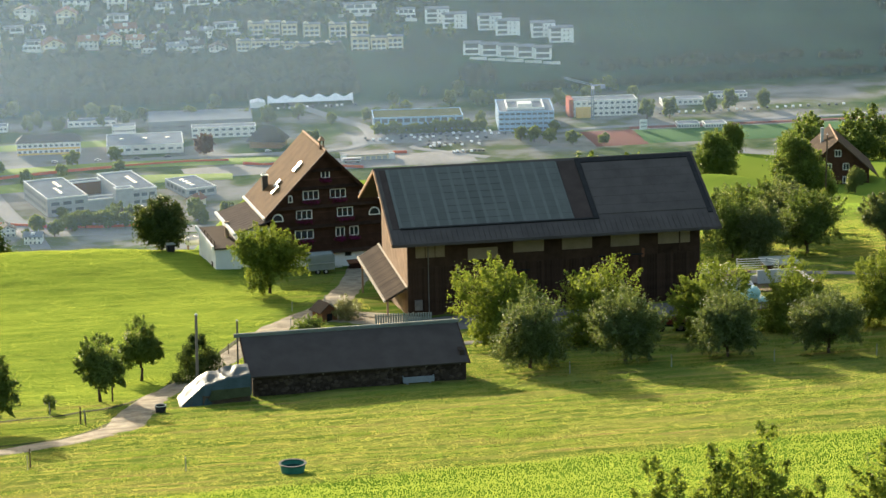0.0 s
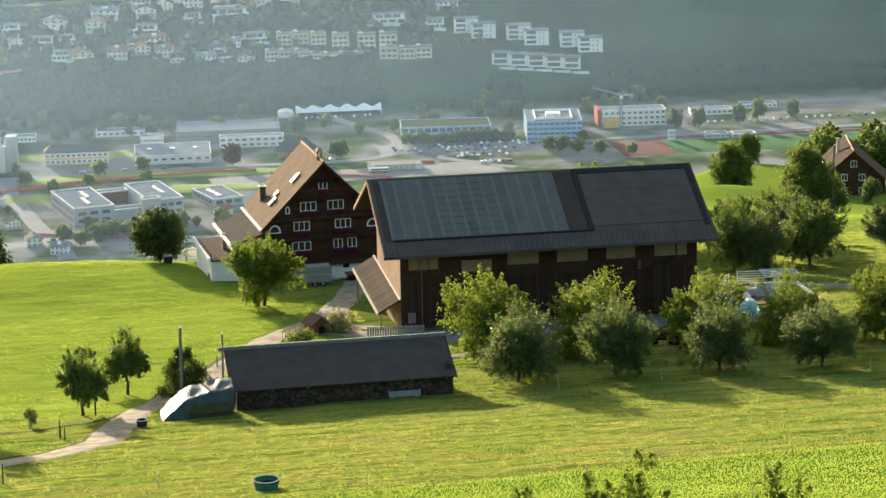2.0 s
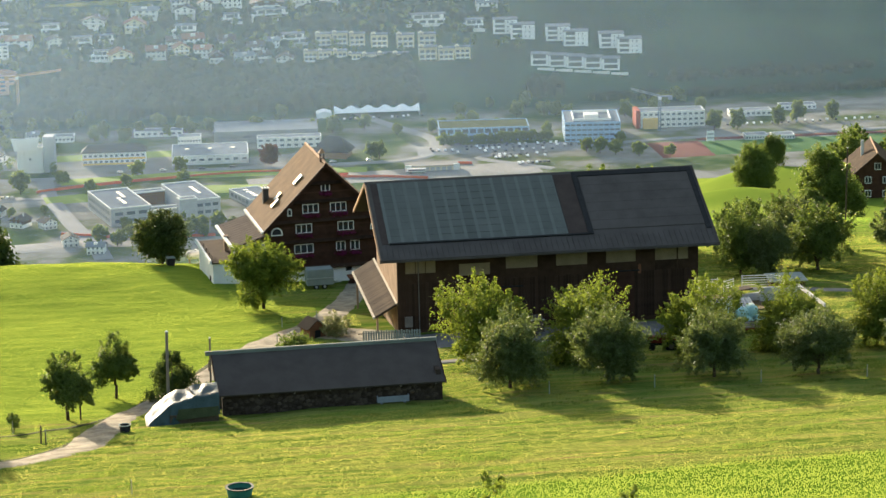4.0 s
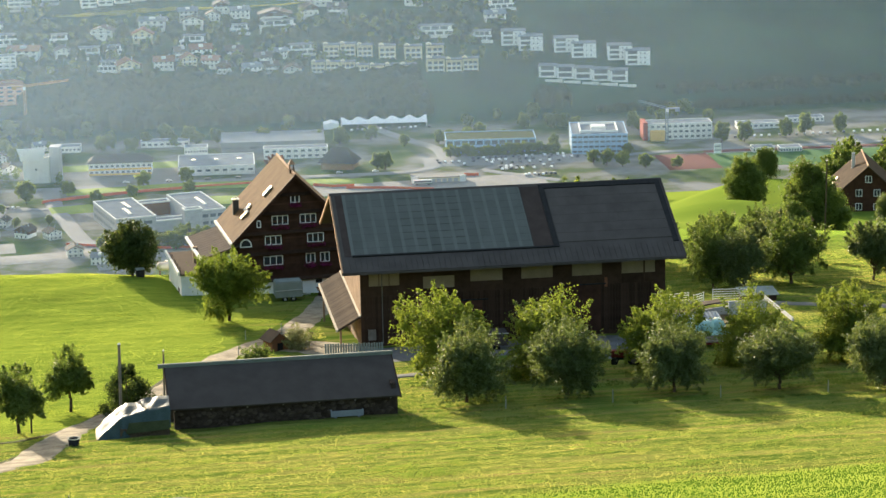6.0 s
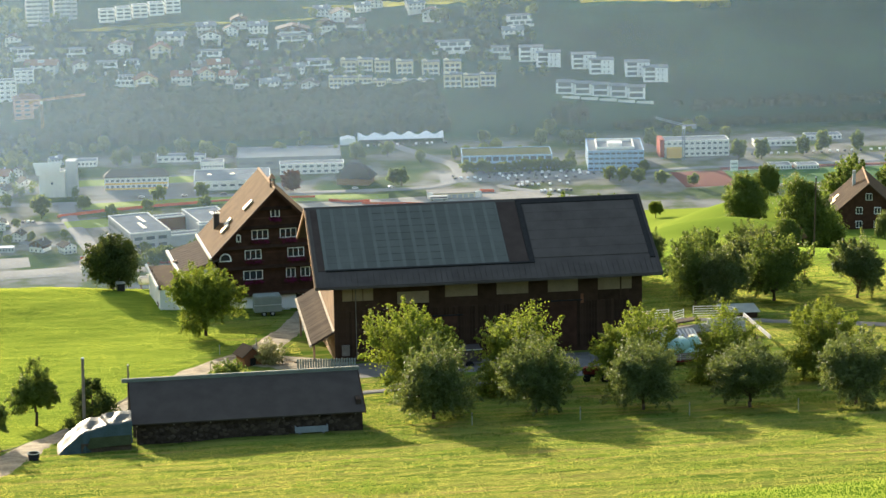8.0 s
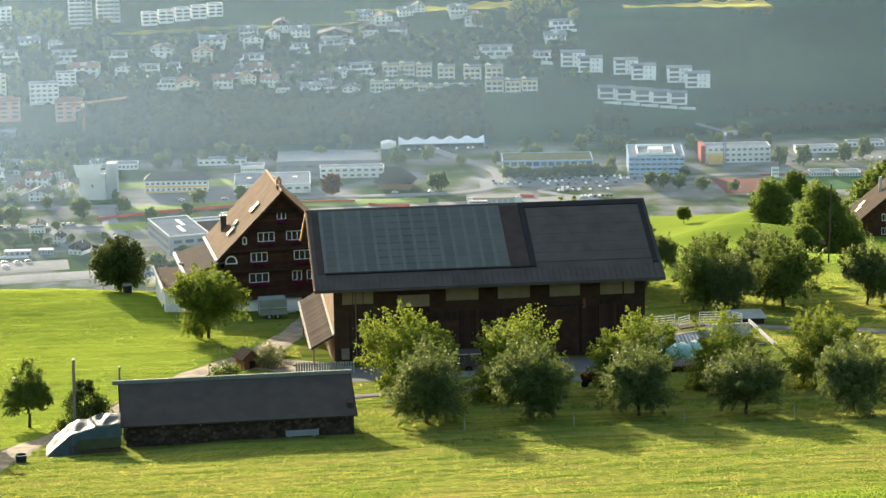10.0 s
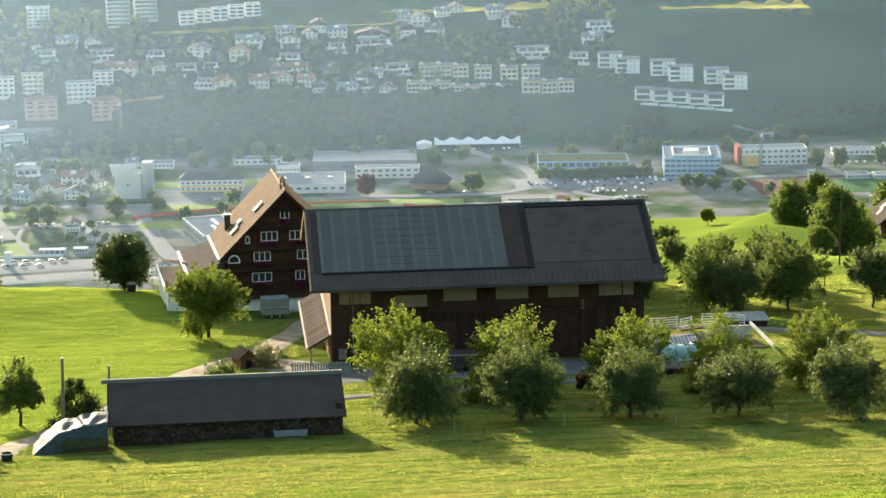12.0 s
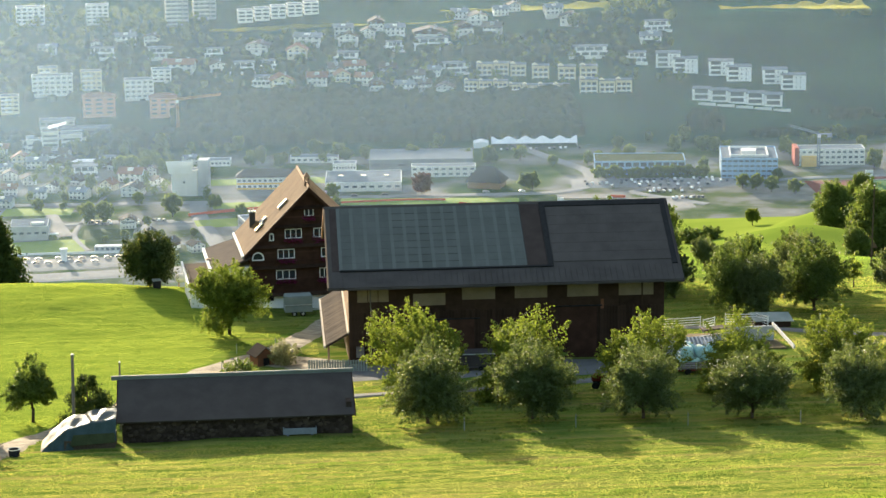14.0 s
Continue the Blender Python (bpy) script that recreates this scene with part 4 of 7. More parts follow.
    part("turret_roof", Shape().add([(-0.42, 1.18, 16.25), (0.42, 1.18, 16.25), (0.42, 2.02, 16.25), (-0.42, 2.02, 16.25), (0, 1.6, 16.85)], [(0, 1, 4), (1, 2, 4), (2, 3, 4), (3, 0, 4), (3, 2, 1, 0)]), M_CLAY, t)
    # lean-to and terrace annex on the west side
    lt = part("lean_to_wall", Shape().box(-11.0, -7.05, 0.2, 11.6, -1.2, 6.0), M_PLASTER, h)
    part("lean_to_roof", Shape().slab((-11.7, -1.2, 5.95), (-7.02, -1.2, 7.35), (-7.02, 11.6, 7.35), (-11.7, 11.6, 5.95), 0.14), M_BROWNMETAL, lt, "brown standing-seam metal roof")
    for k in range(13):
        y = -1.0 + k * 1.03
        part("seam", Shape().slab((-11.7, y, 5.98), (-7.02, y, 7.38), (-7.02, y + 0.06, 7.38), (-11.7, y + 0.06, 5.98), 0.04), M_BROWNMETAL, lt)
    # White again in place of the glint on this gutter.
    part("lean_to_gutter", Shape().box(-11.95, -11.62, -1.2, 11.6, 5.75, 6.04), M_WHITE, lt, "metal gutter painted white for its sun glint")
    an = part("annex_wall", Shape().box(-14.2, -11.05, -1.0, 10.8, -1.2, 4.1), M_PLASTER, h, "white annex wall")
    part("terrace", Shape().box(-14.35, -10.9, -1.2, 11.0, 4.1, 4.3), M_CANOPY, an, "tiled roof terrace")
    part("terrace_edge", Shape().box(-14.6, -14.36, -1.25, 11.05, 4.15, 4.6), M_WHITE, an, "bright metal parapet edge")
    part("terrace_edge", Shape().slab((-12.2, -1.35, 3.75), (-10.2, -1.35, 4.9), (-10.2, -1.22, 4.9), (-12.2, -1.22, 3.75), 0.25), M_WHITE, an)
    part("door", Shape().box(-14.235, -14.2, 0.8, 1.8, -0.1, 2.1), M_DARKWOOD, an)
    for y in (-1.1, 1.2, 3.5, 5.8):
        part("railing_post", Shape().box(-14.3, -14.22, y, y + 0.08, 4.3, 5.2), M_DARKWOOD, an)
    part("railing", Shape().box(-14.3, -14.24, -1.1, 6.0, 5.15, 5.21).box(-14.3, -14.24, -1.1, 6.0, 4.72, 4.76), M_DARKWOOD, an)
    part("cupboard", Shape().box(-11.9, -11.4, 4.5, 5.0, 4.3, 6.2), M_TANWOOD, an, "narrow tan cupboard on the terrace")
    return h


farmhouse()


# ---- shed ----
def shed():
    s = thing("shed", pose(-28.2, -38.9, 4.3, 0, 0, 1.1), "low stone cattle shed with a dark sloping sheet roof", "shed")
    L, R = -10.35, 10.35
    yb, yf, zb, zf = 3.0, -2.95, 4.35, 2.15
    part("roof", Shape().slab((L, yf, zf), (R, yf, zf), (R, yb, zb), (L, yb, zb), 0.14), M_SLATE, s, "dark grey sheet roof")
    part("ridge_flashing", Shape().box(L - 0.5, R + 0.1, yb - 0.02, yb + 0.16, zb - 0.05, zb + 0.24).slab((L - 0.5, yb + 0.10, zb + 0.30), (R + 0.1, yb + 0.10, zb + 0.30), (R + 0.1, yb + 0.6, zb + 0.22), (L - 0.5, yb + 0.6, zb + 0.22), 0.06), M_FLASH, s, "pale green-grey metal edge of the roof")
    for x in (L, R - 0.1):
        part("verge_board", Shape().slab((x, yf, zf + 0.03), (x + 0.1, yf, zf + 0.03), (x + 0.1, yb, zb + 0.03), (x, yb, zb + 0.03), 0.26), M_DARKWOOD, s)
    part("wall", Shape().box(L + 0.5, R - 0.3, yf + 0.55, yf + 1.0, -1.0, 2.2).box(R - 0.8, R - 0.35, yf + 1.0, yb, -1.5, 3.0), M_STONE, s, "dark rubble stone wall")
    for x in (-9.8, -4.8, 0.2, 5.2, 9.9):
        part("post", Shape().box(x - 0.1, x + 0.1, yb - 0.25, yb - 0.05, -1.6, zb - 0.12), M_GREYWOOD, s)
    # Unseen boards added to stop sunlight passing under the roof.
    part("back_boarding", Shape().box(L + 0.3, R - 0.3, yb - 0.5, yb - 0.42, -1.6, zb - 0.42), M_GREYWOOD, s)
    part("back_beam", Shape().box(L + 0.2, R - 0.2, yb - 0.28, yb - 0.08, zb - 0.42, zb - 0.2), M_GREYWOOD, s)
    for k in range(7):
        part("rafter", Shape().slab((L + 0.5 + k * 3.2, yf + 0.1, zf - 0.14), (L + 0.62 + k * 3.2, yf + 0.1, zf - 0.14), (L + 0.62 + k * 3.2, yb, zb - 0.15), (L + 0.5 + k * 3.2, yb, zb - 0.15), 0.16), M_GREYWOOD, s)
    rock = []
    for k in range(4):
        st = Shape().dome((0, 0, 0), 0.26, 0.12, 0.17, 8, 4, -0.9, 0.5, k + 3)
        rock.append(st.mesh("stone", M_STONE))
    r = random.Random(3)
    for k in range(200):
        x, z = r.uniform(L + 0.8, R - 0.6), r.uniform(0.0, 1.75)
        part("stone", rock[k % 4], M_STONE, s, at=pose(x, yf + 0.54, z, 0, r.uniform(-20, 20), 0))
    part("trough", Shape().box(4.0, 6.9, yf - 0.15, yf + 0.35, 0.55, 0.65).box(4.0, 6.9, yf - 0.15, yf - 0.07, 0.65, 1.1).box(4.0, 4.08, yf - 0.07, yf + 0.35, 0.65, 1.1).box(6.82, 6.9, yf - 0.07, yf + 0.35, 0.65, 1.1).box(4.3, 4.5, yf - 0.1, yf + 0.3, -0.6, 0.55).box(6.4, 6.6, yf - 0.1, yf + 0.3, -0.6, 0.55), M_ROOFGREY, s, "grey metal feed trough")
    return s


shed()


def tarp_pile():
    t = thing("covered_pile", pose(-41.6, -42.3, height(-41.6, -42.3)), "wood pile under a blue-green tarpaulin beside the shed", "wood pile")
    s, n, m = Shape(), 34, 16
    for j in range(m + 1):
        for i in range(n + 1):
            u, v = i / n, j / m
            x = -3.3 + 6.5 * u
            ridge = 1.9 * min(1.0, u / 0.34) ** 0.8 + 0.8 * smooth(0.2, 0.9, u)
            low = 1.0 * smooth(0.40, 0.50, u)                   # the cloth ends above the logs here
            front = min(1.0, v / 0.6)
            back = max(0.0, (v - 0.6) / 0.4)
            crease = abs(noise.noise((u * 9, v * 0.8, 2))) * 0.55 + 0.12 * noise.noise((u * 26, v * 2, 4))
            y = -1.95 + 0.55 * front + 2.6 * back - crease * (1 - front * 0.7) * (1 - back) * (1 - 0.9 * smooth(0.38, 0.5, u))
            z = low + (ridge - low) * front ** 0.9 + 0.35 * back + 0.16 * noise.noise((u * 8, v * 5, 7)) * front
            s.v.append((x + 0.1 * noise.noise((u * 12, v * 3, 9)), y, max(-0.1, z)))
    s.f = [(j * (n + 1) + i, j * (n + 1) + i + 1, (j + 1) * (n + 1) + i + 1, (j + 1) * (n + 1) + i) for j in range(m) for i in range(n)]
    part("tarpaulin", s, M_TARP, t)
    part("green_sheet", Shape().slab((-0.7, -2.16, 0.72), (3.1, -2.16, 0.95), (3.1, -1.98, 1.75), (-0.4, -1.98, 1.65), 0.03), M_GREENSHEET, t, "olive green sheet over the logs")
    part("log_core", Shape().box(-1.2, 3.1, -1.93, 1.2, -0.4, 1.1), M_BARK, t)
    r = random.Random(5)
    me = Shape().rod((0, -0.25, 0), (0, 0.25, 0), 0.13, 0.13, 8).mesh("log", M_BARK)
    for k in range(40):
        part("log", me, M_BARK, t, at=pose(-0.3 + (k % 10) * 0.33, -1.75 + 0.06 * r.random(), 0.1 + (k // 10) * 0.25 + 0.04 * r.random()))
    return t


tarp_pile()


# ---- small things round the farm ----
def kennel():
    k = thing("dog_kennel", pose(-25.9, 1.6, height(-25.9, 1.6), 0, 0, 25), "small brown wooden kennel with a pitched roof", "kennel")
    k.scale = (1.2, 1.2, 1.2)
    part("body", Shape().prism([(-0.8, 0), (0.8, 0), (0.8, 1.0), (0, 1.6), (-0.8, 1.0)], -0.8, 0.8), M_REDWOOD, k)
    for sx in (-1, 1):
        # Steel on the right slope paints it bright as if lit.
        part("roof", Shape().slab((0, -0.95, 1.75), (0, 0.95, 1.75), (sx * 1.1, 0.95, 0.95), (sx * 1.1, -0.95, 0.95), 0.06 * -sx), M_CANOPY if sx < 0 else M_STEEL, k)
    part("doorway", Shape().box(-0.28, 0.28, -0.82, -0.8, 0.05, 0.75), M_BLACK, k)


kennel()


def wagon():
    w = thing("livestock_trailer", pose(-21.7, 38.6, height(-21.7, 38.6), 0, 0, 4), "pale grey box trailer parked in front of the farmhouse", "trailer")
    part("body", Shape().box(-1.6, 1.6, -1.0, 1.0, 0.55, 2.3).box(-1.5, 1.5, -0.9, 0.9, 2.3, 2.42), M_PALEMETAL, w)
    part("side_rail", Shape().box(-1.62, 1.62, -1.06, -1.0, 1.35, 1.45), M_STEEL, w)
    for x in (-0.5, 0.5):
        wh = part("wheel", Shape().rod((x, -0.95, 0.32), (x, -0.72, 0.32), 0.33, 0.33, 14), M_BLACK, w)
        part("rim", Shape().rod((x, -0.98, 0.32), (x, -0.95, 0.32), 0.17, 0.17, 10), M_STEEL, wh)
    part("drawbar", Shape().box(1.6, 2.7, -0.06, 0.06, 0.5, 0.62), M_STEEL, w)


wagon()


def dark_trailer():
    w = thing("farm_trailer", pose(-5.2, -7.0, height(-5.2, -7.0)), "dark parked farm trailer in the barn yard", "trailer")
    part("body", Shape().box(-2.4, 2.4, -1.1, 1.1, 0.7, 2.0), M_DARKMETAL, w)
    part("rim_rail", Shape().box(-2.45, 2.45, -1.15, -1.1, 1.95, 2.05), M_STEEL, w)
    for x in (-1.2, 1.2):
        part("wheel", Shape().rod((x, -1.1, 0.38), (x, -0.8, 0.38), 0.42, 0.42, 14), M_BLACK, w)


dark_trailer()


def pole(x, y, h, r, label, wood_=None):
    p = thing("wooden_pole", pose(x, y, height(x, y), 0, 1.0, 0), label, "pole")
    part("shaft", Shape().rod((0, 0, -0.5), (0, 0, h), r, r * 0.8, 8), wood_ or M_GREYWOOD, p)
    part("cap", Shape().rod((0, 0, h), (0, 0, h + 0.12), r * 1.05, r * 0.6, 8), M_STEEL, p)


pole(-42.6, -35.3, 7.5, 0.16, "weathered wooden power pole beside the shed")
pole(-38.6, -33.2, 6.3, 0.10, "short wooden post behind the shed roof")
pole(55.5, 80.0, 11.0, 0.12, "tall dark wooden power pole on the slope", M_BARK)


def fence_post(label, group):
    f = thing("fence_post", Matrix(), label, "fence post", group)
    part("stake", Shape().rod((0, 0, -0.3), (0, 0, 1.15), 0.05, 0.04, 6), M_PALEMETAL, f)
    part("insulator", Shape().box(-0.03, 0.03, -0.08, -0.04, 0.9, 1.0), M_BLACK, f)
    return f


stake = fence_post("thin pale fence stake in the grass", "pasture fence stakes")
spots = [(-8.4 + 9.75 * k, -41.6 - 0.26 * max(0, k - 1) * 3.2) for k in range(6)] + [(-53.6, -49.6), (-58.9, -73.5), (-47.0, -80.0), (-62, -36), (-56.5, -43.5), (-30, -2), (-28.6, 9.0), (-24.5, 12.5)]
for k, (x, y) in enumerate(spots):
    ob = plant(stake, x, y, k * 40, 1.0, k == 0)

def tub(x, y, r, h, label, body, inside):
    t = thing("water_tub", pose(x, y, height(x, y) - 0.05), label, "water tub")
    s = Shape()
    n = 20
    ring = [(math.cos(2 * math.pi * k / n), math.sin(2 * math.pi * k / n)) for k in range(n)]
    for rr, z in ((r * 0.85, 0), (r, h), (r * 0.92, h), (r * 0.8, 0.15)):
        s.v += [(rr * a, rr * b, z) for a, b in ring]
    s.f = [(q * n + k, q * n + (k + 1) % n, (q + 1) * n + (k + 1) % n, (q + 1) * n + k) for q in range(3) for k in range(n)] + [tuple(range(3 * n, 4 * n))]
    part("shell", s, body, t, smooth=True)
    part("water", Shape().rod((0, 0, h * 0.55), (0, 0, h * 0.6), r * 0.84, r * 0.84, 20), M_GLASS, t)
    part("rim", Shape().add([(rr * a, rr * b, z) for rr, z in ((r * 0.9, h + 0.004), (r * 1.06, h + 0.004), (r * 1.06, h + 0.07), (r * 0.9, h + 0.07)) for a, b in ring],
                            [(q * n + k, q * n + (k + 1) % n, ((q + 1) % 4) * n + (k + 1) % n, ((q + 1) % 4) * n + k) for q in range(4) for k in range(n)]), inside, t)


tub(-39.2, -84.0, 1.0, 0.75, "round dark green water tub on the pasture", M_GREENTUB, M_TARP)
tub(-46.8, -46.9, 0.5, 0.7, "small black tub with a pale rim by the track", M_BLACK, M_PALEMETAL)


def gas_tank():
    t = thing("gas_tank", pose(-35.3, 60.0, height(-35.3, 60.0) + 0.1, 0, 0, 4), "white gas tank on low wooden legs beside the farmhouse", "gas tank")
    s, n = Shape(), 16
    for x, r in ((-1.25, 0.0), (-1.22, 0.28), (-1.05, 0.5), (-0.8, 0.56), (0.8, 0.56), (1.05, 0.5), (1.22, 0.28), (1.25, 0.0)):
        s.v += [(x, r * math.cos(2 * math.pi * k / n), 1.15 + r * math.sin(2 * math.pi * k / n)) for k in range(n)]
    s.f = [(q * n + k, q * n + (k + 1) % n, (q + 1) * n + (k + 1) % n, (q + 1) * n + k) for q in range(7) for k in range(n)]
    part("vessel", s, M_WHITE, t, smooth=True)
    for x in (-0.9, 0.8):
        for y in (-0.4, 0.3):
            part("leg", Shape().box(x, x + 0.1, y, y + 0.1, -0.4, 0.8), M_TANWOOD, t)
    part("dome_cover", Shape().rod((0, 0, 1.68), (0, 0, 1.85), 0.2, 0.18, 12), M_STEEL, t)


gas_tank()


def rubbish_bin():
    b = thing("rubbish_bin", pose(-38.7, 55.5, height(-38.7, 55.5), 0, 0, 12), "black lidded bin at the edge of the meadow", "bin")
    part("body", Shape().prism([(-0.42, 0), (0.42, 0), (0.5, 1.0), (-0.5, 1.0)], -0.4, 0.4), M_BLACK, b)
    part("lid", Shape().slab((-0.55, -0.46, 1.08), (0.55, -0.46, 1.08), (0.52, 0.46, 1.16), (-0.52, 0.46, 1.16), 0.07), M_PALEMETAL, b, "pale grey lid")


rubbish_bin()


def old_tractor():
    """A small red tractor: bonnet, grille, seat, mudguards, four wheels and a roll bar."""
    t = thing("tractor", pose(7.0, -20.6, height(7.0, -20.6), 0, 0, 164), "small dark red tractor parked under the trees", "tractor")
    part("bonnet", Shape().prism([(-0.2, 0.75), (1.55, 0.75), (1.6, 1.25), (1.45, 1.38), (-0.2, 1.45)], -0.32, 0.32), M_OXIDE, t)
    part("grille", Shape().box(1.6, 1.64, -0.28, 0.28, 0.8, 1.25), M_BLACK, t)
    part("chassis", Shape().box(-1.1, 1.5, -0.22, 0.22, 0.5, 0.75), M_BLACK, t)
    part("seat", Shape().box(-0.95, -0.5, -0.25, 0.25, 1.0, 1.12).box(-1.02, -0.95, -0.25, 0.25, 1.12, 1.5), M_BLACK, t)
    part("steering_wheel", Shape().rod((-0.25, 0, 1.45), (-0.42, 0, 1.62), 0.2, 0.2, 12), M_BLACK, t)
    for y in (-0.78, 0.5):
        part("mudguard", Shape().prism([(-1.35, 1.0), (-1.1, 1.38), (-0.4, 1.38), (-0.15, 1.0), (-0.25, 0.98), (-0.45, 1.28), (-1.05, 1.28), (-1.25, 0.98)], y, y + 0.28), M_OXIDE, t)
        w = part("rear_wheel", Shape().rod((-0.75, y, 0.62), (-0.75, y + 0.3, 0.62), 0.62, 0.62, 18), M_BLACK, t)
        part("rim", Shape().rod((-0.75, y - 0.012, 0.62), (-0.75, y + 0.312, 0.62), 0.32, 0.32, 12), M_GREYWOOD, w)
    for y in (-0.62, 0.42):
        part("front_wheel", Shape().rod((1.2, y, 0.36), (1.2, y + 0.2, 0.36), 0.36, 0.36, 14), M_BLACK, t)
    part("roll_bar", Shape().rod((-1.05, -0.45, 1.0), (-1.05, -0.45, 2.1), 0.035).rod((-1.05, 0.45, 1.0), (-1.05, 0.45, 2.1), 0.035).rod((-1.05, -0.45, 2.1), (-1.05, 0.45, 2.1), 0.035), M_BLACK, t)
    part("exhaust", Shape().rod((0.9, 0.2, 1.4), (0.9, 0.2, 2.1), 0.04), M_STEEL, t)


old_tractor()


def board_stack():
    b = thing("wood_stack", pose(-16.2, 41.2, height(-16.2, 41.2), 0, 0, 5), "low dark stack of boards under the cellar wall", "board stack")
    for k in range(4):
        part("board", Shape().box(-1.7 + 0.08 * k, 1.7 - 0.05 * k, -0.5, 0.5, 0.05 + 0.2 * k, 0.22 + 0.2 * k), M_BROWNWOOD, b)
    part("cover", Shape().slab((-1.85, -0.65, 0.95), (1.85, -0.65, 0.95), (1.85, 0.65, 1.1), (-1.85, 0.65, 1.1), 0.06), M_REDWOOD, b, "red-brown cover sheet")


board_stack()


def wooden_stake(x, y, h, first=[None]):
    if first[0] is None:
        f = thing("wooden_stake", Matrix(), "dark wooden fence stake by the track", "fence post", "wooden stakes by the track")
        part("stake", Shape().rod((0, 0, -0.4), (0.03, 0, 1.35), 0.07, 0.055, 7), M_BARK, f)
        part("wire_staple", Shape().box(-0.02, 0.02, -0.1, -0.06, 1.1, 1.16), M_STEEL, f)
        first[0] = f
        return plant(f, x, y, 0, h, True)
    return plant(first[0], x, y, 60, h)


for x, y, h in ((-54.0, -50.4, 1.15), (-53.6, -51.6, 0.8), (-58.7, -72.5, 1.1), (-50.6, -36.9, 1.3), (-37.8, -14.2, 0.9), (-26.4, 4.2, 1.0)):
    wooden_stake(x, y, h)
plant(tree("small leafy shoot in the hay meadow", 1.8, 1.7, 0.2, M_LEAF_DARK, 83, 24, 30, 0.10, "shrub"), -56.4, -42.5, 0, 1.0, True)


# slatted fence at the corner of the barn
def slat_fence():
    f = thing("slat_fence", pose(0, 0, 0), "grey upright slat fence below the barn corner", "fence")
    me = Shape().box(-0.09, 0.09, -0.02, 0.02, -0.1, 1.25).mesh("slat", M_PALEMETAL)
    for k in range(24):
        x = -21.2 + k * 0.26
        y = -4.5 - 0.05 * k
        part("slat", me, M_PALEMETAL, f, at=pose(x, y, height(x, y) + 0.04 * math.sin(k * 3)))
    for z in (0.35, 1.0):
        part("rail", Shape().box(-21.3, -15.1, -0.03, 0.03, -0.04, 0.04), M_GREYWOOD, f, at=Matrix.Translation((0, 0, 0)) @ pose(0, 0, 0))
        f.children[-1].matrix_basis = Matrix.Translation((-18.2, -5.08, height(-18.2, -5.1) + z)) @ pose(0, 0, 0, 0, 0, -10.8) @ Matrix.Translation((18.2, 0, 0))


slat_fence()
plant(tree("small straw-coloured shrub beside the kennel", 2.5, 3.4, 0.1, M_STRAW, 81, 60, 50, 0.09, "shrub"), -23.6, 0.0, 0, 1.0, True)
plant(tree("low garden shrub by the track", 1.0, 3.6, 0.0, M_LEAF_DARK, 82, 40, 50, 0.10, "shrub"), -28.2, -4.0, 0, 1.0, True)


# ---- yard east of the barn ----
def corral():
    c = thing("corral", pose(0, 0, 0), "galvanised cattle corral beside the barn", "corral")

    def panel(x0, y0, x1, y1, bars=5, h=1.5):
        za, zb = height(x0, y0), height(x1, y1)
        g = part("gate_panel", Shape().rod((x0, y0, za + h - 0.1), (x1, y1, zb + h - 0.1), 0.045), M_WHITE, c)
        for x, y, z in ((x0, y0, za), (x1, y1, zb)):
            part("gate_post", Shape().rod((x, y, z - 0.2), (x, y, z + h), 0.06), M_WHITE, g)
        for k in range(bars - 1):
            z = 0.3 + (h - 0.4) * k / (bars - 1)
            part("bar", Shape().rod((x0, y0, za + z), (x1, y1, zb + z), 0.045), M_WHITE, g)

    panel(22.0, 15.2, 23.6, 17.2)
    panel(25.2, 19.4, 28.6, 18.8)
    panel(28.6, 18.8, 29.4, 16.6)
    panel(16.0, 18.5, 19.8, 19.2, 4, 1.2)
    panel(19.8, 19.2, 22.5, 20.0, 4, 1.2)
    return c


corral()


def pen_wall():
    w = thing("manure_bunker", pose(0, 0, 0), "grey concrete bunker with a low slanting wall", "concrete bunker")
    part("floor_slab", Shape().slab((16.2, 1.5, height(16, 1.5) + 0.15), (28.5, 1.5, height(28, 1.5) + 0.15), (28.5, 13.5, height(28, 13.5) + 0.15), (16.2, 13.5, height(16, 13.5) + 0.15), 0.3), M_DIRT, w, "brown muddy yard floor")
    part("back_wall", Shape().slab((19.0, 8.8, -0.9), (28.0, 6.9, 0.65), (28.0, 7.2, 0.65), (19.0, 9.1, -0.9), 1.0).box(24.0, 28.2, 6.9, 7.2, -1.5, 0.7), M_GREYWALL, w)
    part("side_wall", Shape().slab((28.0, 7.2, 0.75), (28.16, 7.2, 0.75), (28.16, -4.5, 1.2), (28.0, -4.5, 1.2), 0.35), M_GREYWALL, w, "pale coping of the wall")
    part("cover", Shape().slab((20.8, 8.0, 0.15), (23.4, 7.6, 0.55), (23.4, 9.6, 0.35), (20.8, 10.0, -0.05), 0.15), M_BROWNMETAL, w, "rusty brown cover")


pen_wall()


def low_hut():
    h = thing("low_hut", pose(30.2, 18.6, height(30.2, 18.6), 0, 0, -4), "low dark hut with a pale sheet roof beside the lane", "hut")
    part("body", Shape().box(-2.0, 2.0, -1.1, 1.3, -0.3, 0.85), M_DARKWOOD, h)
    part("roof", Shape().slab((-2.15, -1.3, 0.92), (2.3, -1.3, 0.92), (2.0, 1.5, 1.25), (-2.3, 1.5, 1.25), 0.08), M_PALEMETAL, h, "pale sheet roof")


low_hut()


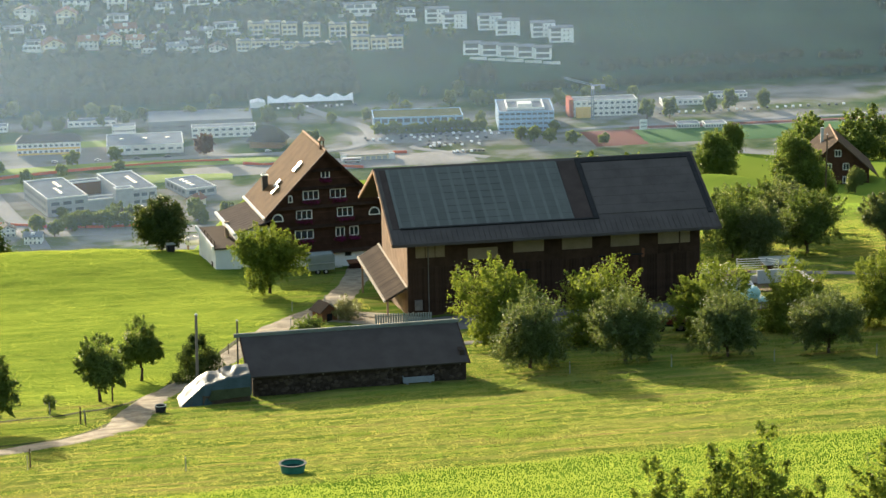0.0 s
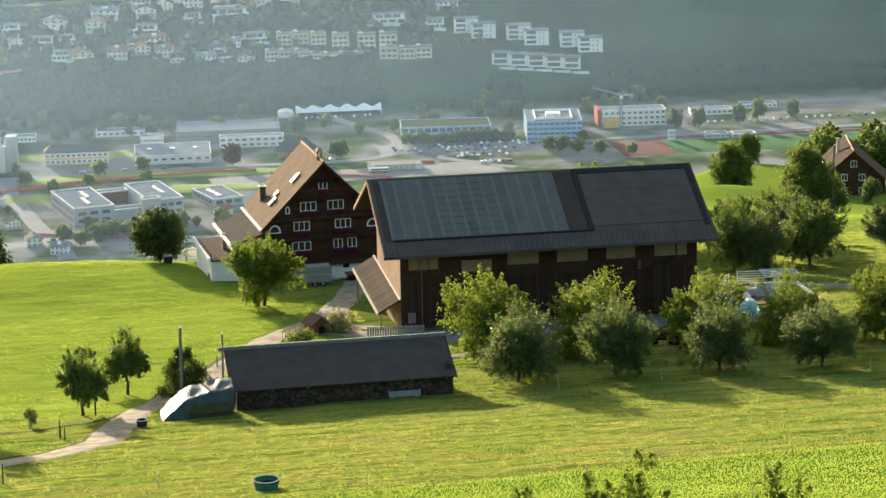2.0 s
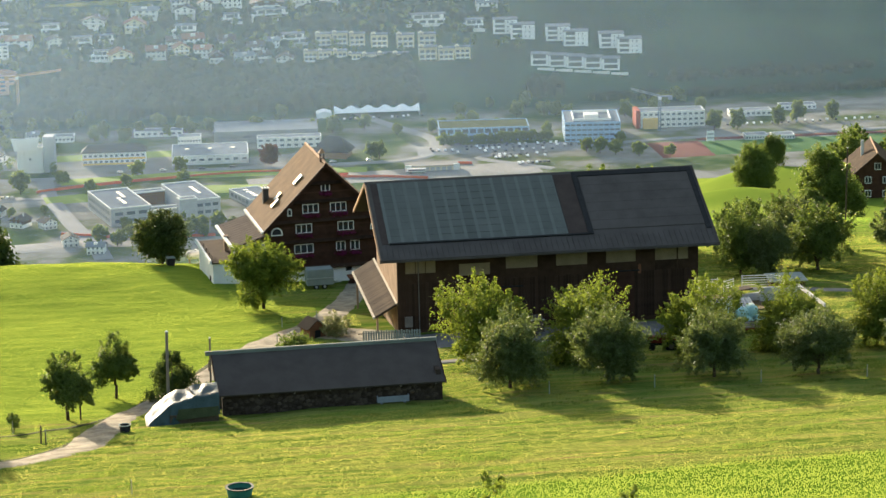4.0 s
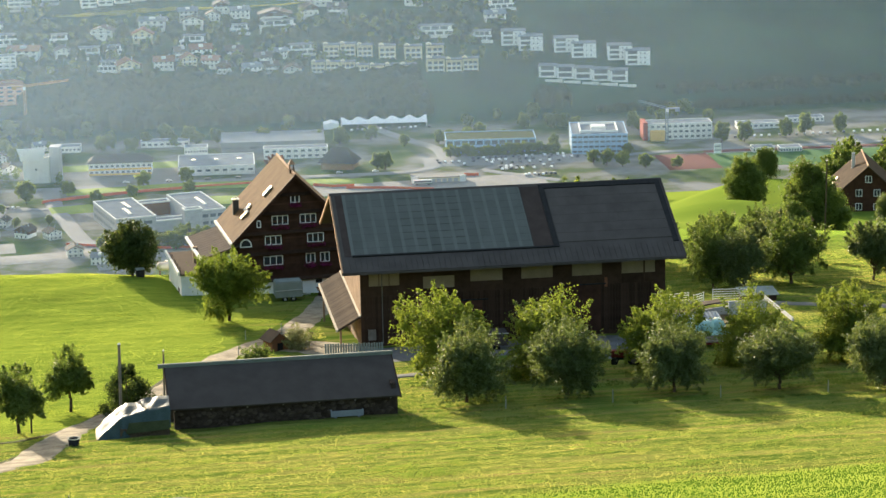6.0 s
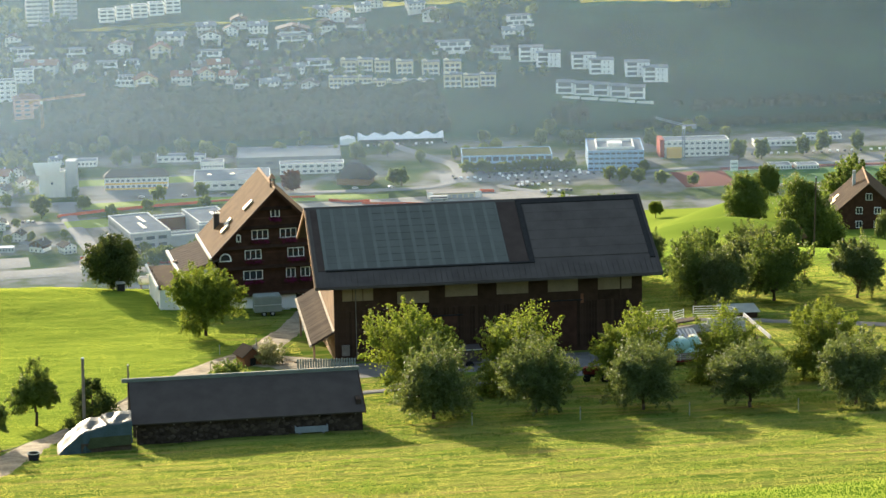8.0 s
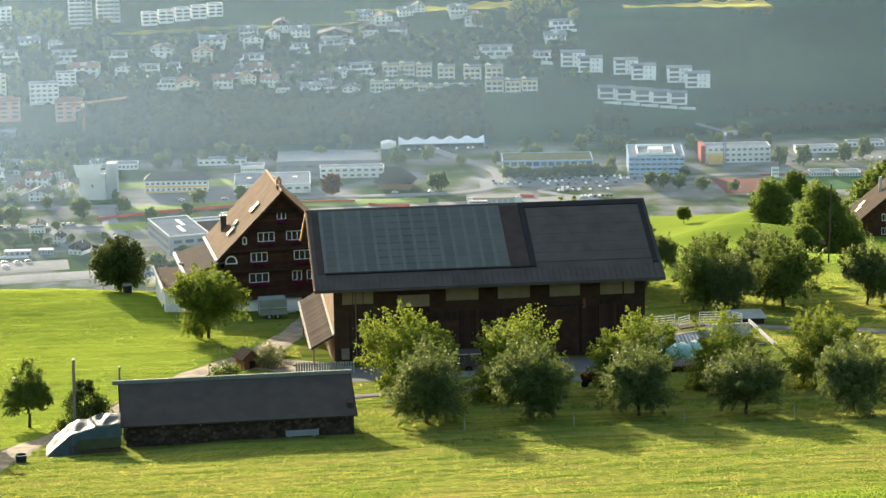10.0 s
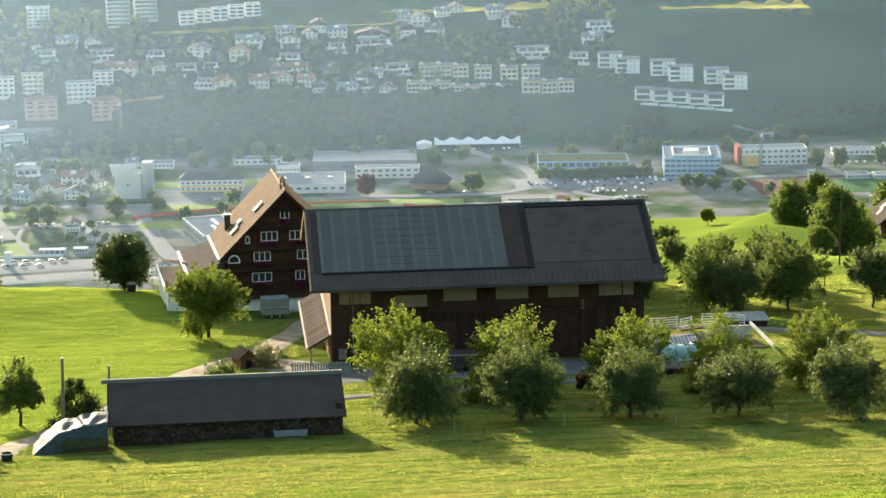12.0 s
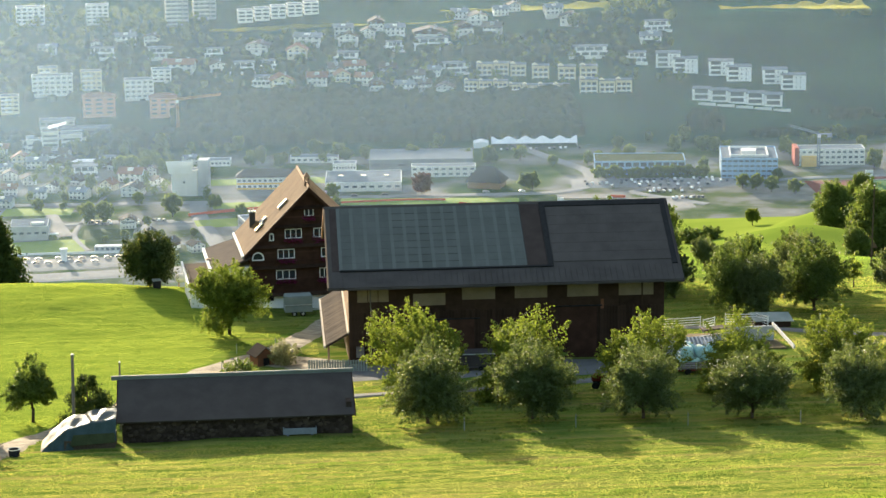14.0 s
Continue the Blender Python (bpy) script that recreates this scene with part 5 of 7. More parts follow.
def bale_store():
    s = thing("bale_shelter", pose(17.2, -9.3, height(17.2, -9.3)), "low shelter with a blue-grey corrugated roof", "shelter")
    n = 34
    w = Shape()
    for i in range(n + 1):
        x = -3.6 + 6.6 * i / n
        z = 0.05 * math.sin(i * math.pi / 1.0 * 1.0 + (i % 2) * math.pi)
        z = 0.05 if i % 2 else -0.05
        w.v += [(x, 1.4, 0.95 + z), (x, 6.0, 1.6 + z)]
    w.f = [(2 * i, 2 * i + 2, 2 * i + 3, 2 * i + 1) for i in range(n)]
    part("corrugated_roof", w, M_CORR, s, "blue-grey corrugated roof")
    for x in (-3.4, 2.8):
        for y, z in ((1.6, 0.9), (5.8, 1.5)):
            part("post", Shape().box(x - 0.07, x + 0.07, y - 0.07, y + 0.07, -0.9, z), M_GREYWOOD, s)
    part("front_board", Shape().box(-3.4, 2.8, 1.45, 1.55, -0.6, 0.5), M_GREYWOOD, s)


bale_store()


def bale(m, label):
    b = thing("silage_bale", m, label, "silage bale", "wrapped silage bales")
    s = Shape()
    n = 22
    for x, r in ((-0.62, 0.0), (-0.62, 0.52), (-0.52, 0.63), (0.52, 0.63), (0.62, 0.52), (0.62, 0.0)):
        s.v += [(r * math.cos(2 * math.pi * k / n) * (1 + 0.02 * math.sin(k * 5)), x, r * math.sin(2 * math.pi * k / n)) for k in range(n)]
    s.f = [(q * n + (k + 1) % n, q * n + k, (q + 1) * n + k, (q + 1) * n + (k + 1) % n) for q in range(5) for k in range(n)]
    part("wrap", s, M_BALE, b, smooth=True)
    part("film_band", Shape().rod((0, -0.3, 0), (0, -0.22, 0), 0.637, 0.637, n).rod((0, 0.2, 0), (0, 0.28, 0), 0.637, 0.637, n), M_BALE, b)
    return b


first = None
for k, (x, y, z) in enumerate(((15.6, -9.4, 0.62), (16.95, -9.6, 0.62), (18.3, -9.5, 0.62), (16.3, -9.5, 1.72), (17.6, -9.6, 1.72), (19.7, -9.3, 0.62), (15.8, -8.0, 0.62), (17.2, -8.1, 0.62), (18.6, -8.0, 0.62), (16.6, -8.1, 1.72), (18.9, -9.0, 1.72))):
    m = pose(x, y, height(17, -9.3) + z, 0, 0, 12 - 7 * (k % 4))
    if first is None:
        first = bale(m, "round silage bale in mint-green wrap")
    else:
        copy_thing(first, m)


def bale_wagon():
    """A low flat wagon in front of the bale stack: red chassis, grey drop-sides of rails, wheels."""
    w = thing("flat_wagon", pose(17.4, -12.2, height(17.4, -12.2), 0, 0, 4), "low farm wagon with dark red frame and grey rail sides", "farm wagon")
    part("bed", Shape().box(-2.6, 2.6, -1.0, 1.0, 0.62, 0.74), M_GREYWOOD, w)
    part("frame", Shape().box(-2.65, 2.65, -1.04, -0.9, 0.42, 0.62).box(-2.65, 2.65, 0.9, 1.04, 0.42, 0.62), M_OXIDE, w, "dark red steel frame")
    for z in (0.85, 1.05, 1.25):
        part("rail", Shape().box(-2.6, 2.6, -1.02, -0.97, z, z + 0.1), M_GREYWOOD, w)
    for x in (-2.5, -0.9, 0.9, 2.4):
        part("stake", Shape().box(x, x + 0.08, -1.07, -1.02, 0.6, 1.45), M_STEEL, w)
    for x in (-1.7, 1.7):
        for y in (-1.15, 0.95):
            part("wheel", Shape().rod((x, y, 0.32), (x, y + 0.2, 0.32), 0.34, 0.34, 14), M_BLACK, w)


bale_wagon()


def neighbour_house():
    h = thing("neighbour_house", pose(110.6, 242.5, height(110.6, 242.5) - 0.3, 0, 0, -12), "brown wooden house with a steep tiled roof among trees", "house")
    z0 = -34.2 - (height(110.6, 242.5) - 0.3)
    hw = 8.5
    part("wall", Shape().prism([(-6.6, -2), (6.6, -2), (6.6, z0 - 6.4), (0, z0 - 0.2), (-6.6, z0 - 6.4)], 0, 15), M_BROWNWOOD, h)
    for sx in (-1, 1):
        part("roof", Shape().slab((0, -1.0, z0), (0, 16, z0), (sx * hw, 16, z0 - 7.6), (sx * hw, -1.0, z0 - 7.6), 0.2 * -sx), M_CANOPY, h)
    part("ridge_tiles", Shape().rod((0, -1.0, z0 + 0.03), (0, 16, z0 + 0.03), 0.18), M_CLAY, h)
    part("chimney", Shape().box(-2.6, -2.0, 8, 8.6, z0 - 3, z0 + 0.9), M_GREYWALL, h)
    for x, y in ((-5.2, 9.5), (-6.0, 7.6)):
        part("roof_window", Shape().slab((x, y, z0 + x * 0.894 + 0.14), (x, y + 1.3, z0 + x * 0.894 + 0.14), (x - 1.2, y + 1.3, z0 + (x - 1.2) * 0.894 + 0.14), (x - 1.2, y, z0 + (x - 1.2) * 0.894 + 0.14), -0.1), M_PANE, h)
    for x, z in ((-2.4, z0 - 6.4), (1.2, z0 - 6.4), (-2.4, z0 - 9.2), (1.2, z0 - 9.2), (4.2, z0 - 9.2), (-0.5, z0 - 3.6)):
        window(h, x, z, 1.3, 1.4, 2, False)


neighbour_house()


def field_hut(x, y):
    h = thing("field_hut", pose(x, y, height(x, y), 0, 0, 20), "little brown-roofed hut half hidden by trees", "hut")
    part("body", Shape().box(-1.6, 1.6, -1.3, 1.3, -1, 1.9), M_DARKWOOD, h)
    for sy in (-1, 1):
        part("roof", Shape().slab((-2.0, 0, 3.1), (2.0, 0, 3.1), (2.0, sy * 1.9, 1.7), (-2.0, sy * 1.9, 1.7), 0.1 * sy), M_TILE, h)
    part("doorway", Shape().box(-0.5, 0.5, -1.34, -1.3, -0.9, 1.0), M_BLACK, h)


field_hut(65.5, 131.0)


# ---- the town in the valley ----
WIN = {}


def panes(parent, w, d, h, storeys, bays, sides=True, ww=None, wh=1.4, base=0.0, mat=None):
    """Windows of a far building, one by one, each a pane proud of the wall by a little."""
    mat = mat or M_FARGLASS
    sh = h / storeys
    ww = ww or w / bays * 0.55
    key = (round(ww, 2), wh, mat.name)
    if key not in WIN:
        WIN[key] = Shape().box(-ww / 2, ww / 2, -0.06, 0.06, -wh / 2, wh / 2).mesh("window", mat)
    for s in range(storeys):
        z = base + sh * (s + 0.55)
        for b in range(bays):
            part("window", WIN[key], mat, parent, at=pose(-w / 2 + w * (b + 0.5) / bays, -d / 2, z))
        if sides:
            k = max(1, int(d / w * bays))
            for b in range(k):
                y = -d / 2 + d * (b + 0.5) / k
                part("window", WIN[key], mat, parent, at=pose(-w / 2, y, z, 0, 0, 90))


def block(label, x, y, w, d, h, yaw, wall, roof, storeys=3, bays=8, parapet=0.5, category="building", sides=True, mat=None, ww=None, wh=1.4, group="", name="town_building"):
    """A flat-roofed building: walls, a recessed roof with a parapet, roof boxes and rows of windows."""
    b = thing(name, pose(x, y, height(x, y), 0, 0, yaw), label, category, group)
    part("wall", Shape().box(-w / 2, w / 2, -d / 2, d / 2, -4, h), wall, b)
    t = 0.4
    part("parapet", Shape().box(-w / 2 - 0.1, w / 2 + 0.1, -d / 2 - 0.1, -d / 2 + t, h, h + parapet).box(-w / 2 - 0.1, w / 2 + 0.1, d / 2 - t, d / 2 + 0.1, h, h + parapet)
         .box(-w / 2 - 0.1, -w / 2 + t, -d / 2 + t, d / 2 - t, h, h + parapet).box(w / 2 - t, w / 2 + 0.1, -d / 2 + t, d / 2 - t, h, h + parapet), wall, b)
    part("roof", Shape().box(-w / 2 + t, w / 2 - t, -d / 2 + t, d / 2 - t, h, h + 0.12), roof, b)
    panes(b, w, d, h, storeys, bays, sides, ww, wh, 0.0, mat)
    return b


def skylights(b, w, h, n, row=0.0, size=2.2):
    for k in range(n):
        x = -w / 2 + w * (k + 0.5) / n
        part("skylight", Shape().box(x - size / 2, x + size / 2, row - size / 2, row + size / 2, h + 0.12, h + 0.75), M_PANE, b)


def school():
    """A school of two long wings round a court, with roof lights, a link at either end and a lift tower."""
    s = thing("school", pose(-30.0, 1314.6, height(-30, 1315), 0, 0, 13), "pale grey flat-roofed school round an open court", "school")
    for xa, xb, ya, yb, h in ((0, 25, 0, 57, 10.8), (47, 69, 2, 57, 10.8), (25.02, 46.98, 4, 14, 6.5), (25.02, 46.98, 49, 57, 8.5), (42, 53, -3, 3.8, 13)):
        w = part("wing", Shape().box(xa, xb, ya, yb, -2, h), M_GREYWALL, s)
        part("roof", Shape().box(xa + 0.6, xb - 0.6, ya + 0.6, yb - 0.6, h + 0.004, h + 0.1), M_ROOFGREY, w)
        part("parapet", Shape().box(xa - 0.15, xb + 0.15, ya - 0.15, ya + 0.6, h, h + 0.7).box(xa - 0.15, xb + 0.15, yb - 0.6, yb + 0.15, h, h + 0.7)
             .box(xa - 0.15, xa + 0.6, ya + 0.6, yb - 0.6, h, h + 0.7).box(xb - 0.6, xb + 0.15, ya + 0.6, yb - 0.6, h, h + 0.7), M_PLASTER, w, "pale metal roof edge")
    for x, ya, n in ((11, 12, 4), (15, 30, 4), (60, 20, 5)):
        for k in range(n):
            part("skylight", Shape().box(x, x + 2.2, ya + k * 4.6, ya + k * 4.6 + 2.6, 10.9, 11.5), M_PANE, s)
    for z in (2.2, 6.6):
        for k in range(9):
            part("window", Shape().box(-0.06, 0.06, 4 + k * 5.8, 8 + k * 5.8, z, z + 2.2), M_FARGLASS, s)
        for k in range(3):
            part("window", Shape().box(2.5 + k * 7.4, 7.5 + k * 7.4, -0.06, 0.06, z, z + 2.0), M_FARGLASS, s)
            part("window", Shape().box(54.5 + k * 4.8, 58 + k * 4.8, 1.94, 2.06, z, z + 2.0), M_FARGLASS, s)
    part("court_front", Shape().box(25.05, 46.9, 48.8, 48.96, 0, 8.2), M_REDWOOD, s, "brown timber court front")
    part("court", Shape().box(25.05, 46.95, 14.05, 48.75, 0.1, 0.5), M_TOWNLOT, s, "paved inner court")


school()


def school_annex():
    s = thing("school_annex", pose(55.8, 1347.7, height(56, 1348), 0, 0, 17), "small grey flat-roofed school annex with roof lights", "school")
    part("wall", Shape().box(0, 20, 0, 36, -2, 5), M_GREYWALL, s)
    part("roof", Shape().box(0.5, 19.5, 0.5, 35.5, 5.004, 5.12), M_ROOFGREY, s)
    part("parapet", Shape().box(-0.1, 20.1, -0.1, 0.5, 5, 5.6).box(-0.1, 20.1, 35.5, 36.1, 5, 5.6).box(-0.1, 0.5, 0.5, 35.5, 5, 5.6).box(19.5, 20.1, 0.5, 35.5, 5, 5.6), M_PLASTER, s)
    for k in range(4):
        part("skylight", Shape().box(6, 9, 8 + 6 * k, 11 + 6 * k, 5.1, 5.8), M_PANE, s)
    for k in range(5):
        part("window", Shape().box(-0.06, 0.06, 3 + 6.4 * k, 7 + 6.4 * k, 1.8, 4.0), M_FARGLASS, s)
    for k in range(3):
        part("window", Shape().box(2 + 6 * k, 6.5 + 6 * k, -0.06, 0.06, 1.8, 4.0), M_FARGLASS, s)


school_annex()
yo = block("long yellow-banded office block with a dark roof", -23, 1513, 42, 14, 8, -4, M_PLASTER, M_ROOFDARK, 2, 12, 0.3, "office block")
part("hipped_roof", Shape().add([(-22, -8, 8.35), (22, -8, 8.35), (22, 8, 8.35), (-22, 8, 8.35), (-17, 3, 12.5), (17, 3, 12.5)], [(0, 1, 5, 4), (1, 2, 5), (2, 3, 4, 5), (3, 0, 4), (3, 2, 1, 0)]), M_ROOFDARK, yo, "dark hipped roof")
for z in (1.0, 4.4):
    part("yellow_band", Shape().box(-20.8, 20.8, -7.25, -7.09, z - 0.9, z + 0.35), M_YELLOW, yo, "yellow balcony band")
skylights(block("long white factory hall with roof ventilators", 41, 1512, 51, 42, 6, -3, M_PLASTER, M_ROOFGREY, 1, 9, 0.4, "factory hall"), 46, 6, 3, 2, 3.0)
block("huge grey factory hall with a pale metal roof", 84, 1578, 72, 40, 8, -4, M_ROOFGREY, M_ROOFGREY, 1, 8, 0.4, "factory hall")
block("white two-storey school with a window band", 97, 1541, 44, 12, 7, -4, M_PLASTER, M_ROOFGREY, 2, 9, 0.4, "school")
gb = block("long curved-front depot with a planted roof", 232, 1540, 62, 30, 9, -6, M_BLUE, M_ROOFGREEN, 2, 12, 0.5, "depot", ww=4.0, wh=2.8)
bb = block("cube-shaped blue office building with a roof frame", 305, 1524, 38, 46, 13.5, -8, M_BLUE, M_ROOFGREY, 4, 10, 0.6, "office block", ww=3.0, wh=1.3)
part("roof_frame", Shape().box(-13, 13, -16, -15.2, 13.7, 15.2).box(-13, 13, 15.2, 16, 13.7, 15.2).box(-13, -12.2, -15.2, 15.2, 13.7, 15.2).box(12.2, 13, -15.2, 15.2, 13.7, 15.2).box(-5, 5, -6, 4, 13.7, 16), M_PLASTER, bb)
rb = block("white commercial building with a red end wall", 366, 1549, 48, 17, 11, -4, M_PLASTER, M_ROOFGREY, 3, 12, 0.6, "office block")
part("red_end", Shape().box(-24.6, -21.5, -8.7, 8.7, -4, 12.5), M_RED, rb, "red stair tower")
part("yellow_bay", Shape().box(-20, -9, -13, -8.52, -2, 7), M_YELLOW, rb, "yellow glazed front bay")
for x, y, w, h in ((430, 1572, 30, 4), (470, 1590, 26, 3), (412, 1487, 15, 3), (430, 1483, 15, 3), (-60, 1600, 22, 4), (10, 1604, 34, 4), (30, 1566, 16, 6)):
    block("low pale commercial hall", x, y, w, 12, h, -4, M_PLASTER, M_ROOFGREY, 1, 8, 0.3, "commercial hall")
wt = block("tall white community hall with a leaning slab front", -78, 1497, 17, 12, 17, -8, M_PLASTER, M_ROOFGREY, 1, 1, 0.5, "hall", ww=1.4)
part("slab_front", Shape().slab((-11.5, -9.4, 24), (7, -8.0, 24), (5.2, -6.4, 15.5), (-9.6, -7.8, 15.5), 0.6), M_CANVAS, wt, "wide leaning white slab")
part("side_tower", Shape().box(9, 16, -5, 5, -4, 24), M_GREYWALL, wt)
for x, y, w in ((-148, 1737, 24), (-100, 1733, 20)):
    pb = block("pink plastered apartment block", x, y, w, 14, 13, 4, M_PINK, M_ROOFDARK, 4, 3, 0.3, "apartment block")
    part("hipped_roof", Shape().add([(-w / 2 - 0.8, -7.8, 13.3), (w / 2 + 0.8, -7.8, 13.3), (w / 2 + 0.8, 7.8, 13.3), (-w / 2 - 0.8, 7.8, 13.3), (-w / 5, 0, 16.5), (w / 5, 0, 16.5)], [(0, 1, 5, 4), (1, 2, 5), (2, 3, 4, 5), (3, 0, 4), (3, 2, 1, 0)]), M_ROOFRED, pb)
for x, y, w, h, wall in ((-185, 1776, 31, 14, M_PLASTER), (-156, 1782, 16, 14, M_CREAM), (-119, 1765, 22, 14, M_PLASTER), (-103, 1795, 15, 9, M_PLASTER), (-190, 1800, 15, 10, M_CREAM), (-211, 1914, 23, 13, M_PLASTER), (-157, 1909, 18, 15, M_PLASTER), (-215, 1745, 14, 12, M_CREAM)):
    ab = block("white apartment house with balconies", x, y, w, 13, h, 4, wall, M_ROOFGREY, round(h / 3.2), max(3, round(w / 4.4)), 0.4, "apartment block", group="apartment houses on the far bank")
    for k in range(round(h / 3.2)):
        z = h / round(h / 3.2) * k
        part("balcony", Shape().box(-w * 0.42, w * 0.1, -7.9, -6.52, z + 0.1, z + 1.1), M_CANVAS, ab)
block("long low grey workshop hall", -160, 1700, 44, 14, 5, 2, M_ROOFGREY, M_ROOFGREY, 1, 8, 0.3, "workshop hall")
block("low grey workshop hall behind trees", -178, 1716, 26, 12, 5, 2, M_GREYWALL, M_ROOFGREY, 1, 5, 0.3, "workshop hall")


def terraced_offices():
    """White offices that step up in three blocks, with roof terraces, sunlit roof edges and glazed fronts."""
    b = thing("office_block", pose(-177, 1668, height(-177, 1664), 0, 0, 6), "white stepped office building with roof terraces", "office block")
    for xa, xb, ya, yb, h in ((-20, -9, -7, 8, 9.0), (-8.98, 3, -9, 9, 14.5), (5, 20, -7, 9, 11.5), (3.02, 4.98, -3, 6, 9)):
        w = part("wing", Shape().box(xa, xb, ya, yb, -3, h), M_PLASTER, b)
        part("roof", Shape().box(xa + 0.4, xb - 0.4, ya + 0.4, yb - 0.4, h + 0.004, h + 0.15), M_ROOFGREY, w)
        part("roof_edge", Shape().box(xa - 0.5, xb + 0.5, yb - 0.3, yb + 0.4, h + 0.16, h + 1.0).box(xa - 0.5, xb + 0.5, ya - 0.4, ya + 0.2, h + 0.16, h + 0.7), M_CANVAS, w, "white roof edge")
        for z in np.arange(1.2, h - 1.6, 3.3):
            part("window", Shape().box(xa + 0.9, xb - 0.9, ya - 0.06, ya + 0.06, z, z + 1.5), M_FARGLASS, w)
    part("canopy", Shape().slab((-4, -7, 17.2), (9, -7, 20.2), (9, 3, 20.2), (-4, 3, 17.2), 0.5), M_CANVAS, b, "slanting white roof wing")
    part("canopy_post", Shape().box(-3, -2.6, -2, -1.6, 14.5, 17), M_STEEL, b)
    part("canopy_post", Shape().box(6, 6.4, -2, -1.6, 11.5, 18.9), M_STEEL, b)


terraced_offices()
for x, y, h in ((-93, 1903, 30), (-71, 1919, 30)):
    tw = block("stepped concrete apartment tower", x, y, 18, 14, h, 6, M_GREYWALL, M_ROOFGREY, 9, 4, 0.4, "apartment tower", group="apartment towers on the hill", ww=3.4)
    for k in range(9):
        part("balcony", Shape().box(-9.2, 3.0, -8.3, -7.02, h / 9 * k + 0.1, h / 9 * k + 1.1), M_PLASTER, tw)
for k in range(5):
    block("white terraced hillside flats", -38 + k * 13.4, 1906 + k * 5, 12, 12, 9, 6, M_PLASTER, M_ROOFGREY, 3, 2, 0.5, "terraced flats", group="terraced flats on the hill", ww=4.5)


def balcony_flats(x, y, w, d, h, yaw, storeys, bays, label):
    """White flats whose fronts are deep loggias, storey by storey."""
    b = thing("apartment_block", pose(x, y, height(x, y) - 1.5, 0, 0, yaw), label, "apartment block", "white apartment blocks on the hillside")
    part("wall", Shape().box(-w / 2, w / 2, -d / 2 + 2.2, d / 2, -6, h), M_CANVAS, b)
    sh = h / storeys
    for k in range(bays + 1):
        wide = 1.6 if k in (0, bays) else 0.25
        xx = -w / 2 + (w - wide) * k / bays
        part("party_wall", Shape().box(xx, xx + wide, -d / 2, -d / 2 + 2.2, -3, h), M_CANVAS, b)
    for s in range(storeys):
        part("balcony", Shape().box(-w / 2, w / 2, -d / 2 - 0.35, -d / 2, s * sh - 0.1, s * sh + 1.25).box(-w / 2, w / 2, -d / 2, -d / 2 + 2.15, s * sh - 0.15, s * sh + 0.1), M_CANVAS, b)
        for k in range(bays):
            xa = -w / 2 + (w - 0.7) * k / bays + 0.75
            if storeys == 3 and k == bays - 1:
                part("front_wall", Shape().box(xa - 0.5, w / 2 - 1.58, -d / 2 - 0.34, -d / 2 + 2.1, s * sh + (1.26 if s else 0.0), s * sh + sh - 0.16), M_CANVAS, b)
                for xw in (xa + 1.2, xa + 4.6):
                    part("small_window", Shape().box(xw, xw + 0.9, -d / 2 - 0.42, -d / 2 - 0.345, s * sh + 1.4, s * sh + 2.6), M_FARGLASS, b)
                continue
            part("window", Shape().box(xa, xa + (w - 0.7) / bays - 0.8, -d / 2 + 2.1, -d / 2 + 2.18, s * sh + 0.3, s * sh + sh - 0.35), M_FARGLASS, b)
        for y2 in (-d / 4 + 2, d / 4):
            part("side_window", Shape().box(w / 2 - 0.02, w / 2 + 0.05, y2 - 0.7, y2 + 0.7, s * sh + 0.9, s * sh + 2.2), M_FARGLASS, b)
    part("roof", Shape().box(-w / 2 - 0.4, w / 2 + 0.4, -d / 2 - 0.5, d / 2 + 0.4, h, h + 0.45), M_ROOFGREY, b)


for k in range(5):
    balcony_flats(308.5 + 13.2 * k, 1741 - 3.6 * k, 13.3, 13, 8.6, -13, 2, 1, "white terraced apartment block with deep loggias")
for x, y in ((292, 1803), (331, 1786), (370, 1768)):
    balcony_flats(x, y, 19, 14, 11, -8, 3, 2, "white hillside apartment house with balconies")
    balcony_flats(x + 12, y - 11, 19, 14, 11, -8, 3, 2, "white hillside apartment house with balconies")
ret = thing("retaining_wall", pose(0, 0, 0), "stepped white garden wall below the apartment blocks", "wall")
for k in range(5):
    xa, ya = 304 + 13.6 * k, 1727 - 3.8 * k
    part("wall_step", Shape().slab((xa, ya, height(xa, ya) + 1.6), (xa + 12.6, ya - 3.4, height(xa, ya) + 1.6), (xa + 12.6, ya - 2.9, height(xa, ya) + 1.6), (xa, ya + 0.5, height(xa, ya) + 1.6), 4.0), M_PLASTER, ret)


def house_body(name, label, group):
    return thing(name, Matrix(), label, "house", group)


